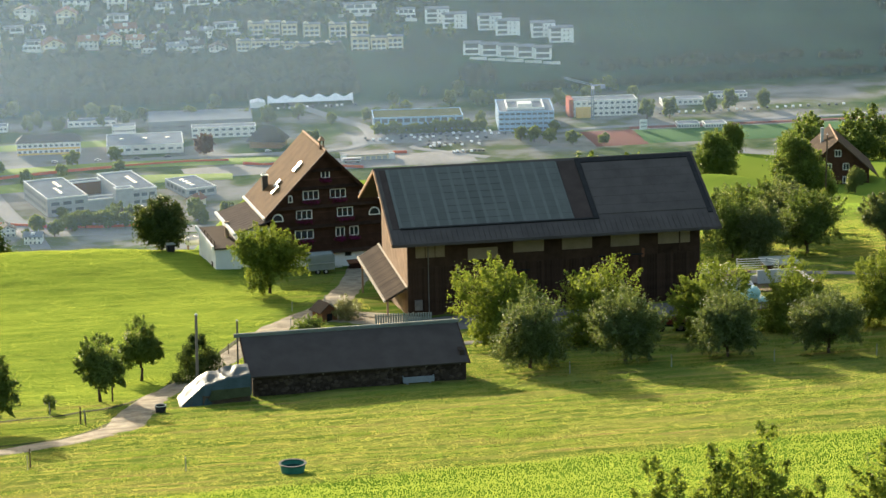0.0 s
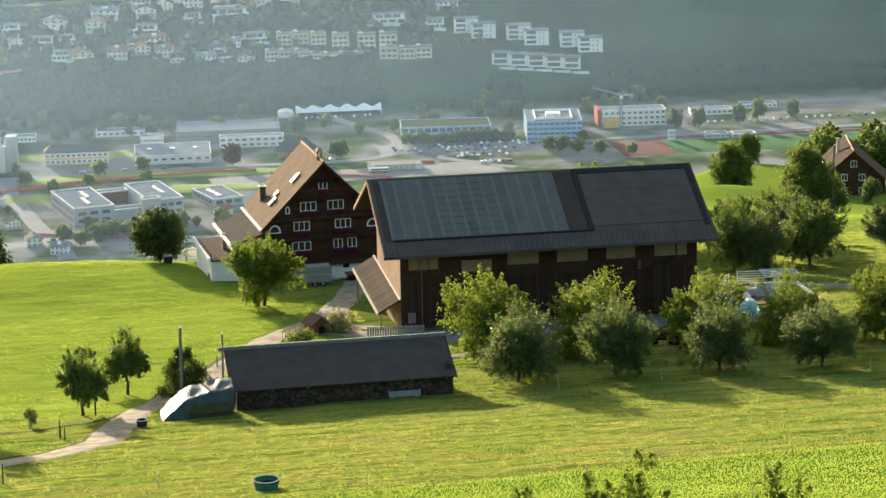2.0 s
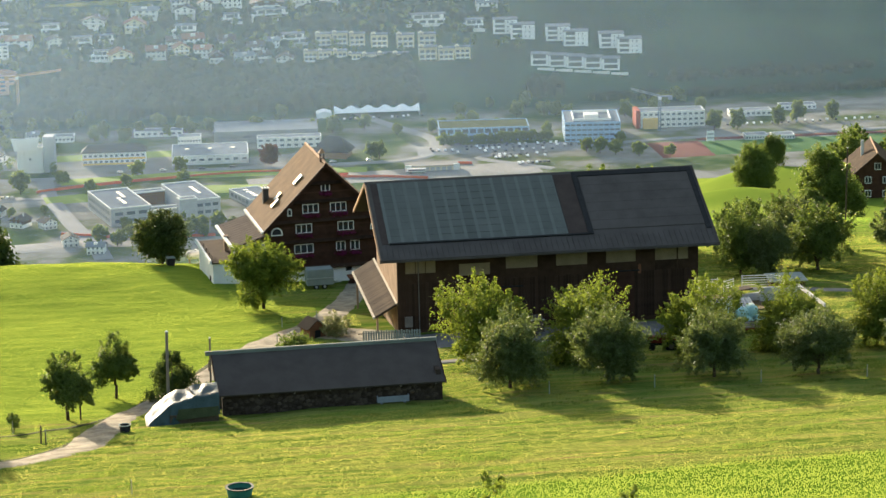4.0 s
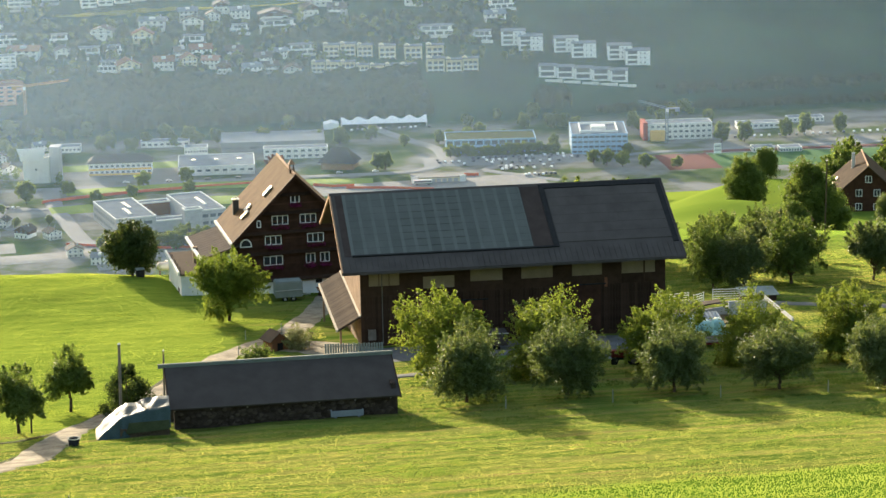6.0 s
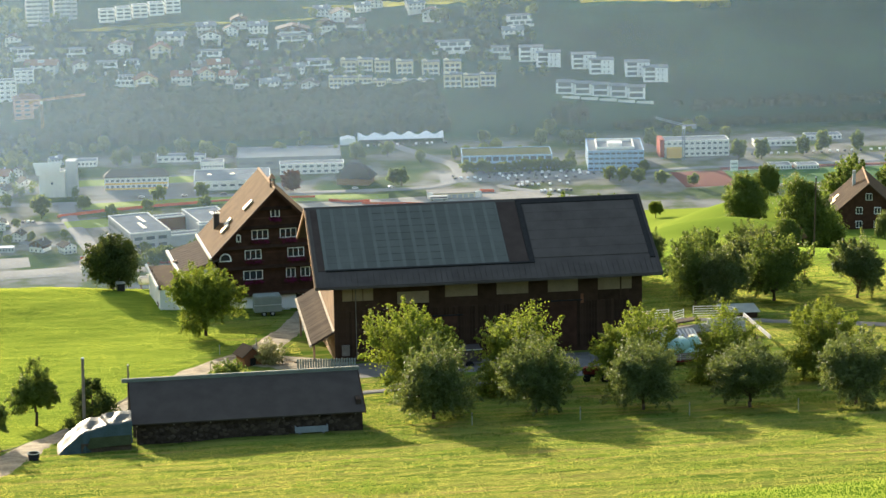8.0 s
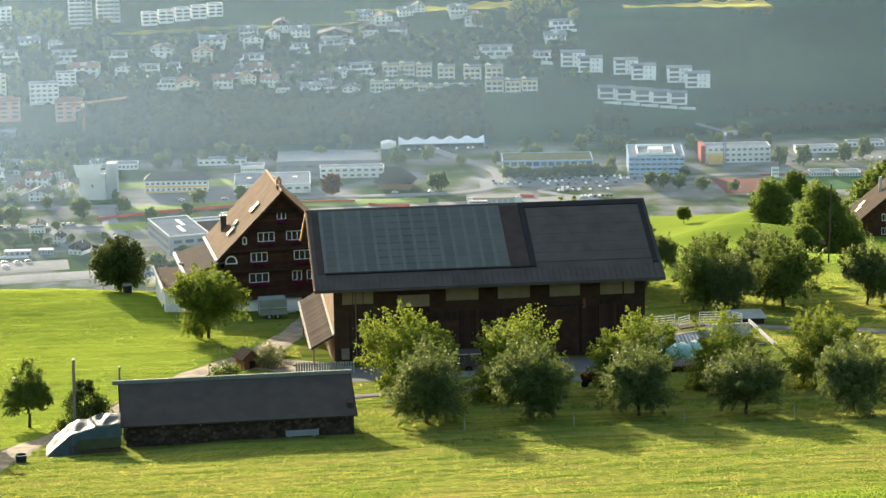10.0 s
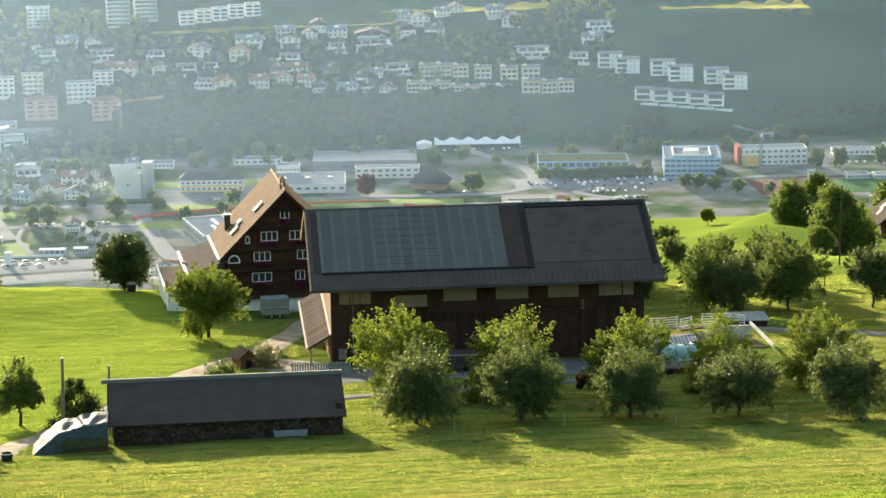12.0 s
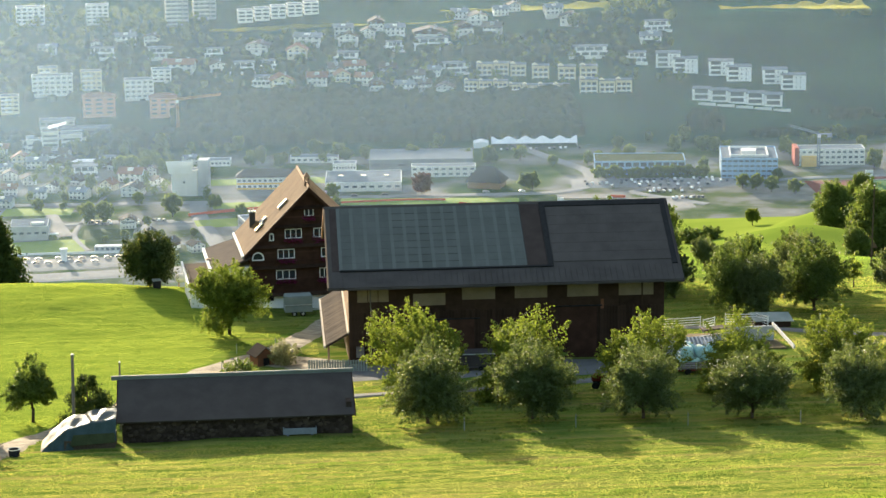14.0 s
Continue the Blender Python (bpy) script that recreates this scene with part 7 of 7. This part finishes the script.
kerb_wall()
advertising_column()
for x, y, w in ((-121, 1330, 16), (-104, 1331, 9)):
    block("low garden pavilion with a flat white roof", x, y, w, 6, 3.0, -4, M_GREYWALL, M_CANVAS, 1, 5, 0.2, "pavilion", group="garden pavilions by the allotments")
block("flat-roofed shop with a bright white roof", -154, 1597, 20, 12, 6, -2, M_GREYWALL, M_CANVAS, 1, 6, 0.3, "shop")

# town trees
tt = [tree("round green tree along a street", 9, 8, 1.8, M_LEAF_TOWN, 91, 40, 30, 0.74, group="town trees", lobes=0.3),
      tree("dark green tree in a garden", 11, 8, 1.0, M_LEAF_TOWN, 92, 40, 30, 0.81, group="town trees", lobes=0.4),
      tree("copper-red beech tree by the halls", 15, 14, 1.0, M_LEAF_RED, 93, 54, 60, 0.8, group="town trees", lobes=0.3),
      tree("pale green tree along a street", 8, 8, 1.5, M_LEAF_TOWN, 94, 36, 30, 0.68, group="town trees", lobes=0.3)]
fresh = [True] * 4


def town_tree(k, x, y, s=1.0):
    plant(tt[k], x, y, r.uniform(0, 360), s, fresh[k])
    fresh[k] = False


town_tree(2, 78, 1478, 1.0)
for k in range(14):
    town_tree(0 if k % 3 else 3, 200 + 5.6 * k + r.uniform(-1, 1), 1512 + r.uniform(-2, 2), r.uniform(0.8, 1.15))
for x, y, k, s in ((291, 1468, 0, 1.1), (299, 1462, 0, 1.2), (308, 1455, 3, 1.2), (322, 1446, 3, 1.2), (342, 1440, 3, 1.0), (318, 1488, 0, 1.0), (392, 1522, 1, 1.4), (408, 1520, 1, 1.4), (440, 1530, 1, 1.3), (455, 1536, 1, 1.5), (482, 1540, 1, 1.3), (147, 1484, 1, 1.1), (152, 1480, 1, 1.2)):
    town_tree(k, x, y, s)
spots = 0
while spots < 105:
    x, y = r.uniform(-250, 400), r.choice((r.uniform(1250, 1420), r.uniform(1540, 1650), r.uniform(1425, 1650)))
    if (x > 60 and y < 1500) or (x < -60 and y < 1480 and not 1440 < y < 1462):
        continue
    if any(math.dist((x, y), p) < 10 for p in placed) or (-40 < x < 100 and 1310 < y < 1380) or (-60 < x < 130 and 1470 < y < 1580) or (200 < x < 270 and 1500 < y < 1560) or (115 < x < 225 and 1590 < y < 1660):
        continue
    town_tree(r.choice((0, 1, 1, 3)), x, y, r.uniform(0.6, 1.3))
    spots += 1
for k in range(60):
    x, y = r.uniform(-20, 110), 1276 + r.uniform(-8, 22)
    if x < 30 or k % 3 == 0:
        town_tree(r.choice((0, 1)), x, y, r.uniform(0.7, 1.2))
for x, y, s in ((226, 1874, 1.3), (234, 1880, 1.1), (255, 1885, 1.2), (262, 1889, 1.0), (-128, 1852, 1.0), (-146, 1850, 0.9), (-84, 1860, 0.9), (-72, 1862, 0.9), (-32, 1852, 0.8), (128, 1890, 0.9), (-85, 1424, 1.7), (-99, 1654, 1.5), (-137, 1409, 1.5), (-127, 1411, 1.5), (-108, 1464, 1.0), (-172, 1450, 1.0), (-100, 1398, 0.7), (-112, 1358, 0.7), (-104, 1350, 0.7), (-124, 1352, 0.5), (-90, 1356, 0.7), (-70, 1362, 0.6), (-118, 1566, 1.6), (-124, 1570, 1.5), (-108, 1572, 1.3)):
    town_tree(0, x, y, s)


def wood(label, boxes, seed, material, apart=0.0):
    """A far wood: many tree crowns, each a cluster of leaf clumps."""
    g = random.Random(seed)
    out = []
    for xa, xb, ya, yb, n, hh in boxes:
        for _ in range(n):
            x, y = g.uniform(xa, xb), g.uniform(ya, yb)
            if apart and any(math.dist((x, y), p) < apart for p in placed):
                continue
            h = hh * g.uniform(0.6, 1.2)
            z = height(x, y)
            for q in range(6):
                a, rad = g.uniform(0, 6.283), g.uniform(0, 0.28) * h
                out.append((x + rad * math.cos(a), y + rad * math.sin(a), z + h * g.uniform(0.25, 0.85), h * g.uniform(0.16, 0.26)))
    me = foliage("far_wood", material, out, 30, 0.85, seed, flat=0.5, tumble=0.22)
    tagged(new("far_wood", me), label, "wood", kind="stuff")


def canopy(label, box, n, tall, seed, step=1.6):
    """The closed roof of a far wood: crown beside crown, each with its own height, ragged towards the edge."""
    g = np.random.default_rng(seed)
    xa, xb, ya, yb = box
    gx, gy = np.arange(xa, xb, step), np.arange(ya, yb, step)
    cx, cy = g.uniform(xa + 4, xb - 4, n), g.uniform(ya + 4, yb - 4, n)
    ch, cr = tall * g.uniform(0.55, 1.15, n), g.uniform(2.6, 5.6, n)
    top = np.full((len(gy), len(gx)), -3.0)
    for x, y, h, r in zip(cx, cy, ch, cr):
        i0, i1 = int(max(0, (x - r - xa) / step)), int(min(len(gx), (x + r - xa) / step + 2))
        j0, j1 = int(max(0, (y - r - ya) / step)), int(min(len(gy), (y + r - ya) / step + 2))
        d = ((gx[i0:i1][None, :] - x) ** 2 + (gy[j0:j1][:, None] - y) ** 2) / (r * r)
        top[j0:j1, i0:i1] = np.maximum(top[j0:j1, i0:i1], np.where(d < 1, h * (0.55 + 0.45 * np.sqrt(np.clip(1 - d, 0, 1))), -3.0))
    s = Shape()
    s.v = [(x, y, height(x, y) + top[j, i] + 0.35 * noise.noise((x * 0.5, y * 0.5, seed))) for j, y in enumerate(gy) for i, x in enumerate(gx)]
    m = len(gx)
    s.f = [(j * m + i, j * m + i + 1, (j + 1) * m + i + 1, (j + 1) * m + i) for j in range(len(gy) - 1) for i in range(m - 1) if max(top[j, i], top[j, i + 1], top[j + 1, i], top[j + 1, i + 1]) > -2]
    tagged(part("far_wood", s, M_CANOPYLEAF, smooth=True), label, "wood", kind="stuff")


canopy("dark belt of broadleaf wood at the foot of the far slope", (-95, 212, 1664, 1752), 1250, 10, 5)
canopy("low dark wood along the foot of the far slope", (-265, -90, 1652, 1692), 160, 9, 6)
canopy("dark hedge wood behind the offices", (330, 730, 1650, 1668), 260, 5, 7)
canopy("scattered copses on the far slope", (380, 730, 1690, 1712), 70, 4, 8)
canopy("dark wood on the far slope", (650, 800, 1712, 1900), 420, 9, 9)
canopy("dark copses among the hillside houses", (-260, 130, 1756, 1864), 460, 6, 10)
canopy("dark copses among the hillside houses", (130, 300, 1800, 1868), 150, 5, 11)
canopy("clump of dark trees below the white apartment blocks", (288, 316, 1672, 1694), 60, 12, 12)


wood("garden trees among the houses of the town", [(-260, -60, 1480, 1660, 90, 9), (-240, 300, 1765, 1868, 260, 9), (-240, -70, 1868, 1940, 110, 9), (255, 310, 1868, 1940, 40, 9)], 7, M_LEAF_TOWN, 8)


# ---- grass ----
def near_line(x, y, pts, w):
    """Which of many places lie within w of a bent line."""
    out = np.zeros(len(x), bool)
    for (ax, ay), (bx, by) in zip(pts, pts[1:]):
        dx, dy = bx - ax, by - ay
        t = np.clip(((x - ax) * dx + (y - ay) * dy) / (dx * dx + dy * dy), 0, 1)
        out |= np.hypot(x - ax - t * dx, y - ay - t * dy) < w
    return out


LINES = [([(-76, -71), (-66, -66), (-60, -63.4), (-54.6, -60.2), (-50.6, -54.6), (-48.6, -44.6), (-46.2, -34.7), (-42, -25), (-37.5, -15), (-31.5, -1.5)], 1.45), ([(-31.5, -1.5), (-24, 11), (-18.8, 30), (-16, 44)], 2.6),
         ([(-24, -21.5), (-16.6, -20.2), (-5, -18.6), (5.6, -15.6), (13, -12)], 1.3), ([(17, 20), (24, 19), (31.7, 15.3), (40.7, 9.2), (52, 3), (75, -6)], 1.5), ([(-27, 7), (-22, 1.5), (-17.5, -3)], 4.4)]


BARE = [(-20, 17, -12.5, 22), (-39, -17.5, -42, -35), (15.5, 29, -12, 14), (-35, -13, 43, 57), (-45.5, -38, -44.5, -40)]


def bare(x, y):
    out = np.zeros(len(x), bool)
    for xa, xb, ya, yb in BARE:
        out |= (x > xa) & (x < xb) & (y > ya) & (y < yb)
    for p, w in LINES:
        out |= near_line(x, y, p, w)
    return out


def lattice(xa, xb, ya, yb, step, value):
    """Values on a grid of the plan, to be read off in between."""
    gx, gy = np.arange(xa, xb + step, step), np.arange(ya, yb + step, step)
    tab = np.array([[value(a, b) for a in gx] for b in gy])

    def read(x, y):
        u, v = np.clip((x - xa) / step, 0, len(gx) - 1.001), np.clip((y - ya) / step, 0, len(gy) - 1.001)
        i, j = u.astype(int), v.astype(int)
        u, v = u - i, v - j
        return (tab[j, i] * (1 - u) + tab[j, i + 1] * u) * (1 - v) + (tab[j + 1, i] * (1 - u) + tab[j + 1, i + 1] * u) * v
    return read


def turf(name, label, material, n, seed, span, step, hmin, hmax, wide, streak=0.5, inside=None, above=None, spread=0.25):
    """Grass blades, thicker and longer in tussocks and along the mown lines."""
    g = np.random.default_rng(seed)
    x, y = g.uniform(span[0], span[1], n), g.uniform(span[2], span[3], n)
    lie = lattice(*span, min(step, 1.25), lambda a, b: height(a, b) + rough(a, b))
    tuft = lattice(*span, max(0.4, step * 0.2), lambda a, b: 0.6 * noise.noise((a * 0.10 + b * 0.02, b * 0.55 - a * 0.07, 8)) + 0.5 * noise.noise((a * 0.45, b * 1.5, 2)) + 0.35 * noise.noise((a * 1.1, b * 1.9, 5)))
    keep = ~bare(x, y)
    if inside:
        keep &= inside(x, y)
    k = tuft(x, y)
    keep &= g.random(n) < (0.62 + 1.1 * streak * k if above is None else 4.0 * (k - above))
    x, y, k = x[keep], y[keep], k[keep]
    n = len(x)
    z = lie(x, y) - 0.03
    h = g.uniform(hmin, hmax, n) * np.clip(1 + (streak if above is None else 0.8) * k, 0.6, 1.6)
    w, a = wide * g.uniform(0.6, 1.4, n), g.normal(0.25, spread, n)
    dx, dy, lx, ly = 0.5 * w * np.cos(a), 0.5 * w * np.sin(a), g.uniform(-.025, .025, n), g.uniform(-.025, .025, n)
    quad = np.stack([np.stack([x - dx, y - dy, z], 1), np.stack([x + dx, y + dy, z], 1), np.stack([x + dx * 0.7 + lx, y + dy * 0.7 + ly, z + h], 1), np.stack([x - dx * 0.7 + lx, y - dy * 0.7 + ly, z + h * 0.8], 1)], 1).reshape(-1, 3)
    me = bpy.data.meshes.new(name)
    me.vertices.add(4 * n)
    me.vertices.foreach_set("co", quad.ravel())
    me.loops.add(4 * n)
    me.loops.foreach_set("vertex_index", np.arange(4 * n, dtype=np.int32))
    me.polygons.add(n)
    me.polygons.foreach_set("loop_start", np.arange(0, 4 * n, 4, dtype=np.int32))
    me.polygons.foreach_set("loop_total", np.full(n, 4, dtype=np.int32))
    me.materials.append(material)
    me.update()
    tagged(new(name, me), label, "grass", kind="stuff")


turf("meadow_grass", "short grazed grass of the sunny pasture", M_GRASS_BLADE, 1300000, 1, (-68, 62, -92, 66), 2.0, 0.05, 0.07, 0.055, 0.22, inside=lambda x, y: (y - 0.14 * x > -84.5) & (x > -31.5 + 0.45 * (y + 1.5)))
turf("hay_meadow", "smooth bright green hay meadow beside the track", M_HAY_BLADE, 520000, 7, (-75, 0, -60, 66), 2.0, 0.05, 0.07, 0.062, 0.18, inside=lambda x, y: x < -31.5 + 0.45 * (y + 1.5))
turf("pasture_tussock", "darker green tussocks left by the grazing herd", M_TUSSOCK, 700000, 11, (-68, 62, -92, 40), 2.0, 0.09, 0.17, 0.06, inside=lambda x, y: (y - 0.14 * x > -84.5) & (x > -31.5 + 0.45 * (y + 1.5)), above=0.10, spread=0.6)
turf("meadow_tussock", "darker tufts in the hay meadow", M_TUSSOCK, 260000, 12, (-75, 0, -60, 66), 2.0, 0.08, 0.14, 0.06, inside=lambda x, y: x < -31.5 + 0.45 * (y + 1.5), above=0.18, spread=0.6)
turf("lush_grass", "long bright green hay grass", M_LUSH_BLADE, 200000, 2, (-66, 40, -125, -78), 2.0, 0.08, 0.17, 0.07, 0.25, inside=lambda x, y: y - 0.14 * x < -83.5)
turf("slope_grass", "grass on the slope behind the barn", M_SLOPE_BLADE, 110000, 3, (17, 110, 40, 110), 2.0, 0.06, 0.09, 0.12, 0.2)


def wavy(mid, slant, reach, phase):
    """A strip of meadow with a ragged, swelling outline that runs aslant along the hill."""
    def keep(x, y):
        c = mid + slant * x + 2.2 * np.sin(x * 0.045 + phase) + 1.1 * np.sin(x * 0.19 + 2 * phase)
        w = reach * (0.55 + 0.45 * np.sin(x * 0.031 + 3 * phase)) * (0.75 + 0.25 * np.sin(x * 0.27))
        return np.abs(y - c) < w
    return keep


turf("hill_meadow", "sunlit hay strip near the top of the far hill", M_GRASS_BLADE, 36000, 4, (-66, 136, 1873, 1899), 4.0, 0.4, 0.7, 1.0, 0.1, inside=wavy(1882, 0.05, 7.0, 0.6))
turf("hill_meadow", "sunlit hay meadow at the top of the far hill", M_GRASS_BLADE, 52000, 5, (352, 472, 1884, 1942), 4.0, 0.4, 0.7, 1.0, 0.1, inside=wavy(1950, -0.10, 30.0, 1.9))
turf("hill_meadow", "sunlit hay meadow at the top of the far hill", M_GRASS_BLADE, 40000, 6, (122, 262, 1904, 1952), 4.0, 0.4, 0.7, 1.0, 0.1, inside=wavy(1914, 0.05, 15.0, 2.4))


# ---- haze sheets ----
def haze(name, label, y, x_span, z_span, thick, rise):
    """A flat tinted sheet that stands in for evening haze across the valley: lets most light by, catches the sun,
    thicker towards it.
    """
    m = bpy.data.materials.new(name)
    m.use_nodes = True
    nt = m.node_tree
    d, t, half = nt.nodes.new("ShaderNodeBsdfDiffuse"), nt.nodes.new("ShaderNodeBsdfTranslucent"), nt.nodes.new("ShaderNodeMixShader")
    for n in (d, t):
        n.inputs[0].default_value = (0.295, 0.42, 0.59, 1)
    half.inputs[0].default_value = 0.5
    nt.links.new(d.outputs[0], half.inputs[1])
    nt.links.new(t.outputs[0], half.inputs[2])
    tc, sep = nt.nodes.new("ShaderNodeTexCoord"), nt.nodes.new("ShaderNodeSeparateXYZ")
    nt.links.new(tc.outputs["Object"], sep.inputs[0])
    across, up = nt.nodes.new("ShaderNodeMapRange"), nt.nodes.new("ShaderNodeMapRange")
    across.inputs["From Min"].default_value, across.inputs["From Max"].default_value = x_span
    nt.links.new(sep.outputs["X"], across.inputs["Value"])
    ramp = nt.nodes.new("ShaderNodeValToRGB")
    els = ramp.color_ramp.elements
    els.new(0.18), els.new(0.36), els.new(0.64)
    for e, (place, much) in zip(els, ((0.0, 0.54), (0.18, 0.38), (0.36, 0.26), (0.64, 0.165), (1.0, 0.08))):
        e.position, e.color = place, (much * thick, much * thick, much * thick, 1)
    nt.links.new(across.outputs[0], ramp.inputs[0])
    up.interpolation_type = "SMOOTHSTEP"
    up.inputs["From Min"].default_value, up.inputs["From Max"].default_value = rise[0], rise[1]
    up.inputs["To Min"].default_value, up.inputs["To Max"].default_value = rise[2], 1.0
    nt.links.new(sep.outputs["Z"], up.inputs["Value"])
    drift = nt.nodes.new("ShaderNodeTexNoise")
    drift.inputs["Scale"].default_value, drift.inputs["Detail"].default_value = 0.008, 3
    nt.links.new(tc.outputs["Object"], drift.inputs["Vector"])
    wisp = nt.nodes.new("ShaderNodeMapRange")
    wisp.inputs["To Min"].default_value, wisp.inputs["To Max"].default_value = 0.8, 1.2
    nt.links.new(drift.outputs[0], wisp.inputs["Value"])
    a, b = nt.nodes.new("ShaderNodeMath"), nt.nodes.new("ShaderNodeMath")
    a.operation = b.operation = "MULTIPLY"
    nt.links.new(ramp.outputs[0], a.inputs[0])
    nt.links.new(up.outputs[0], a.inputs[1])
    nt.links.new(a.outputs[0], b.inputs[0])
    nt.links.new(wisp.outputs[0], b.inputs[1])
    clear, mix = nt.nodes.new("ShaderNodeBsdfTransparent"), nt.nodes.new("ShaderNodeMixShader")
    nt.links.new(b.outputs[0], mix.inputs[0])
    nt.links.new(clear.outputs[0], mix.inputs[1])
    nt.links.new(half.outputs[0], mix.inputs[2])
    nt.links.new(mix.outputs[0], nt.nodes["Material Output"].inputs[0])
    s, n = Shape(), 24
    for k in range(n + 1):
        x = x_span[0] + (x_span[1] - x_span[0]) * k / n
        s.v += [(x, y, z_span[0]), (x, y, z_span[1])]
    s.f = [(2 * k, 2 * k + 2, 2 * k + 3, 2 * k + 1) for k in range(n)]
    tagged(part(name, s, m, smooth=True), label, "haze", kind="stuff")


# Two upright tinted sheets put the haze before town and hill.
haze("valley_haze", "upright bluish see-through sheet painted as haze over the valley", 720, (-260, 310), (-279, -20), 0.58, (-150, -85, 0.62))
haze("slope_haze", "upright bluish see-through sheet painted as haze before the far slope", 1479, (-400, 690), (-284, -60), 0.46, (-276, -225, 0.5))
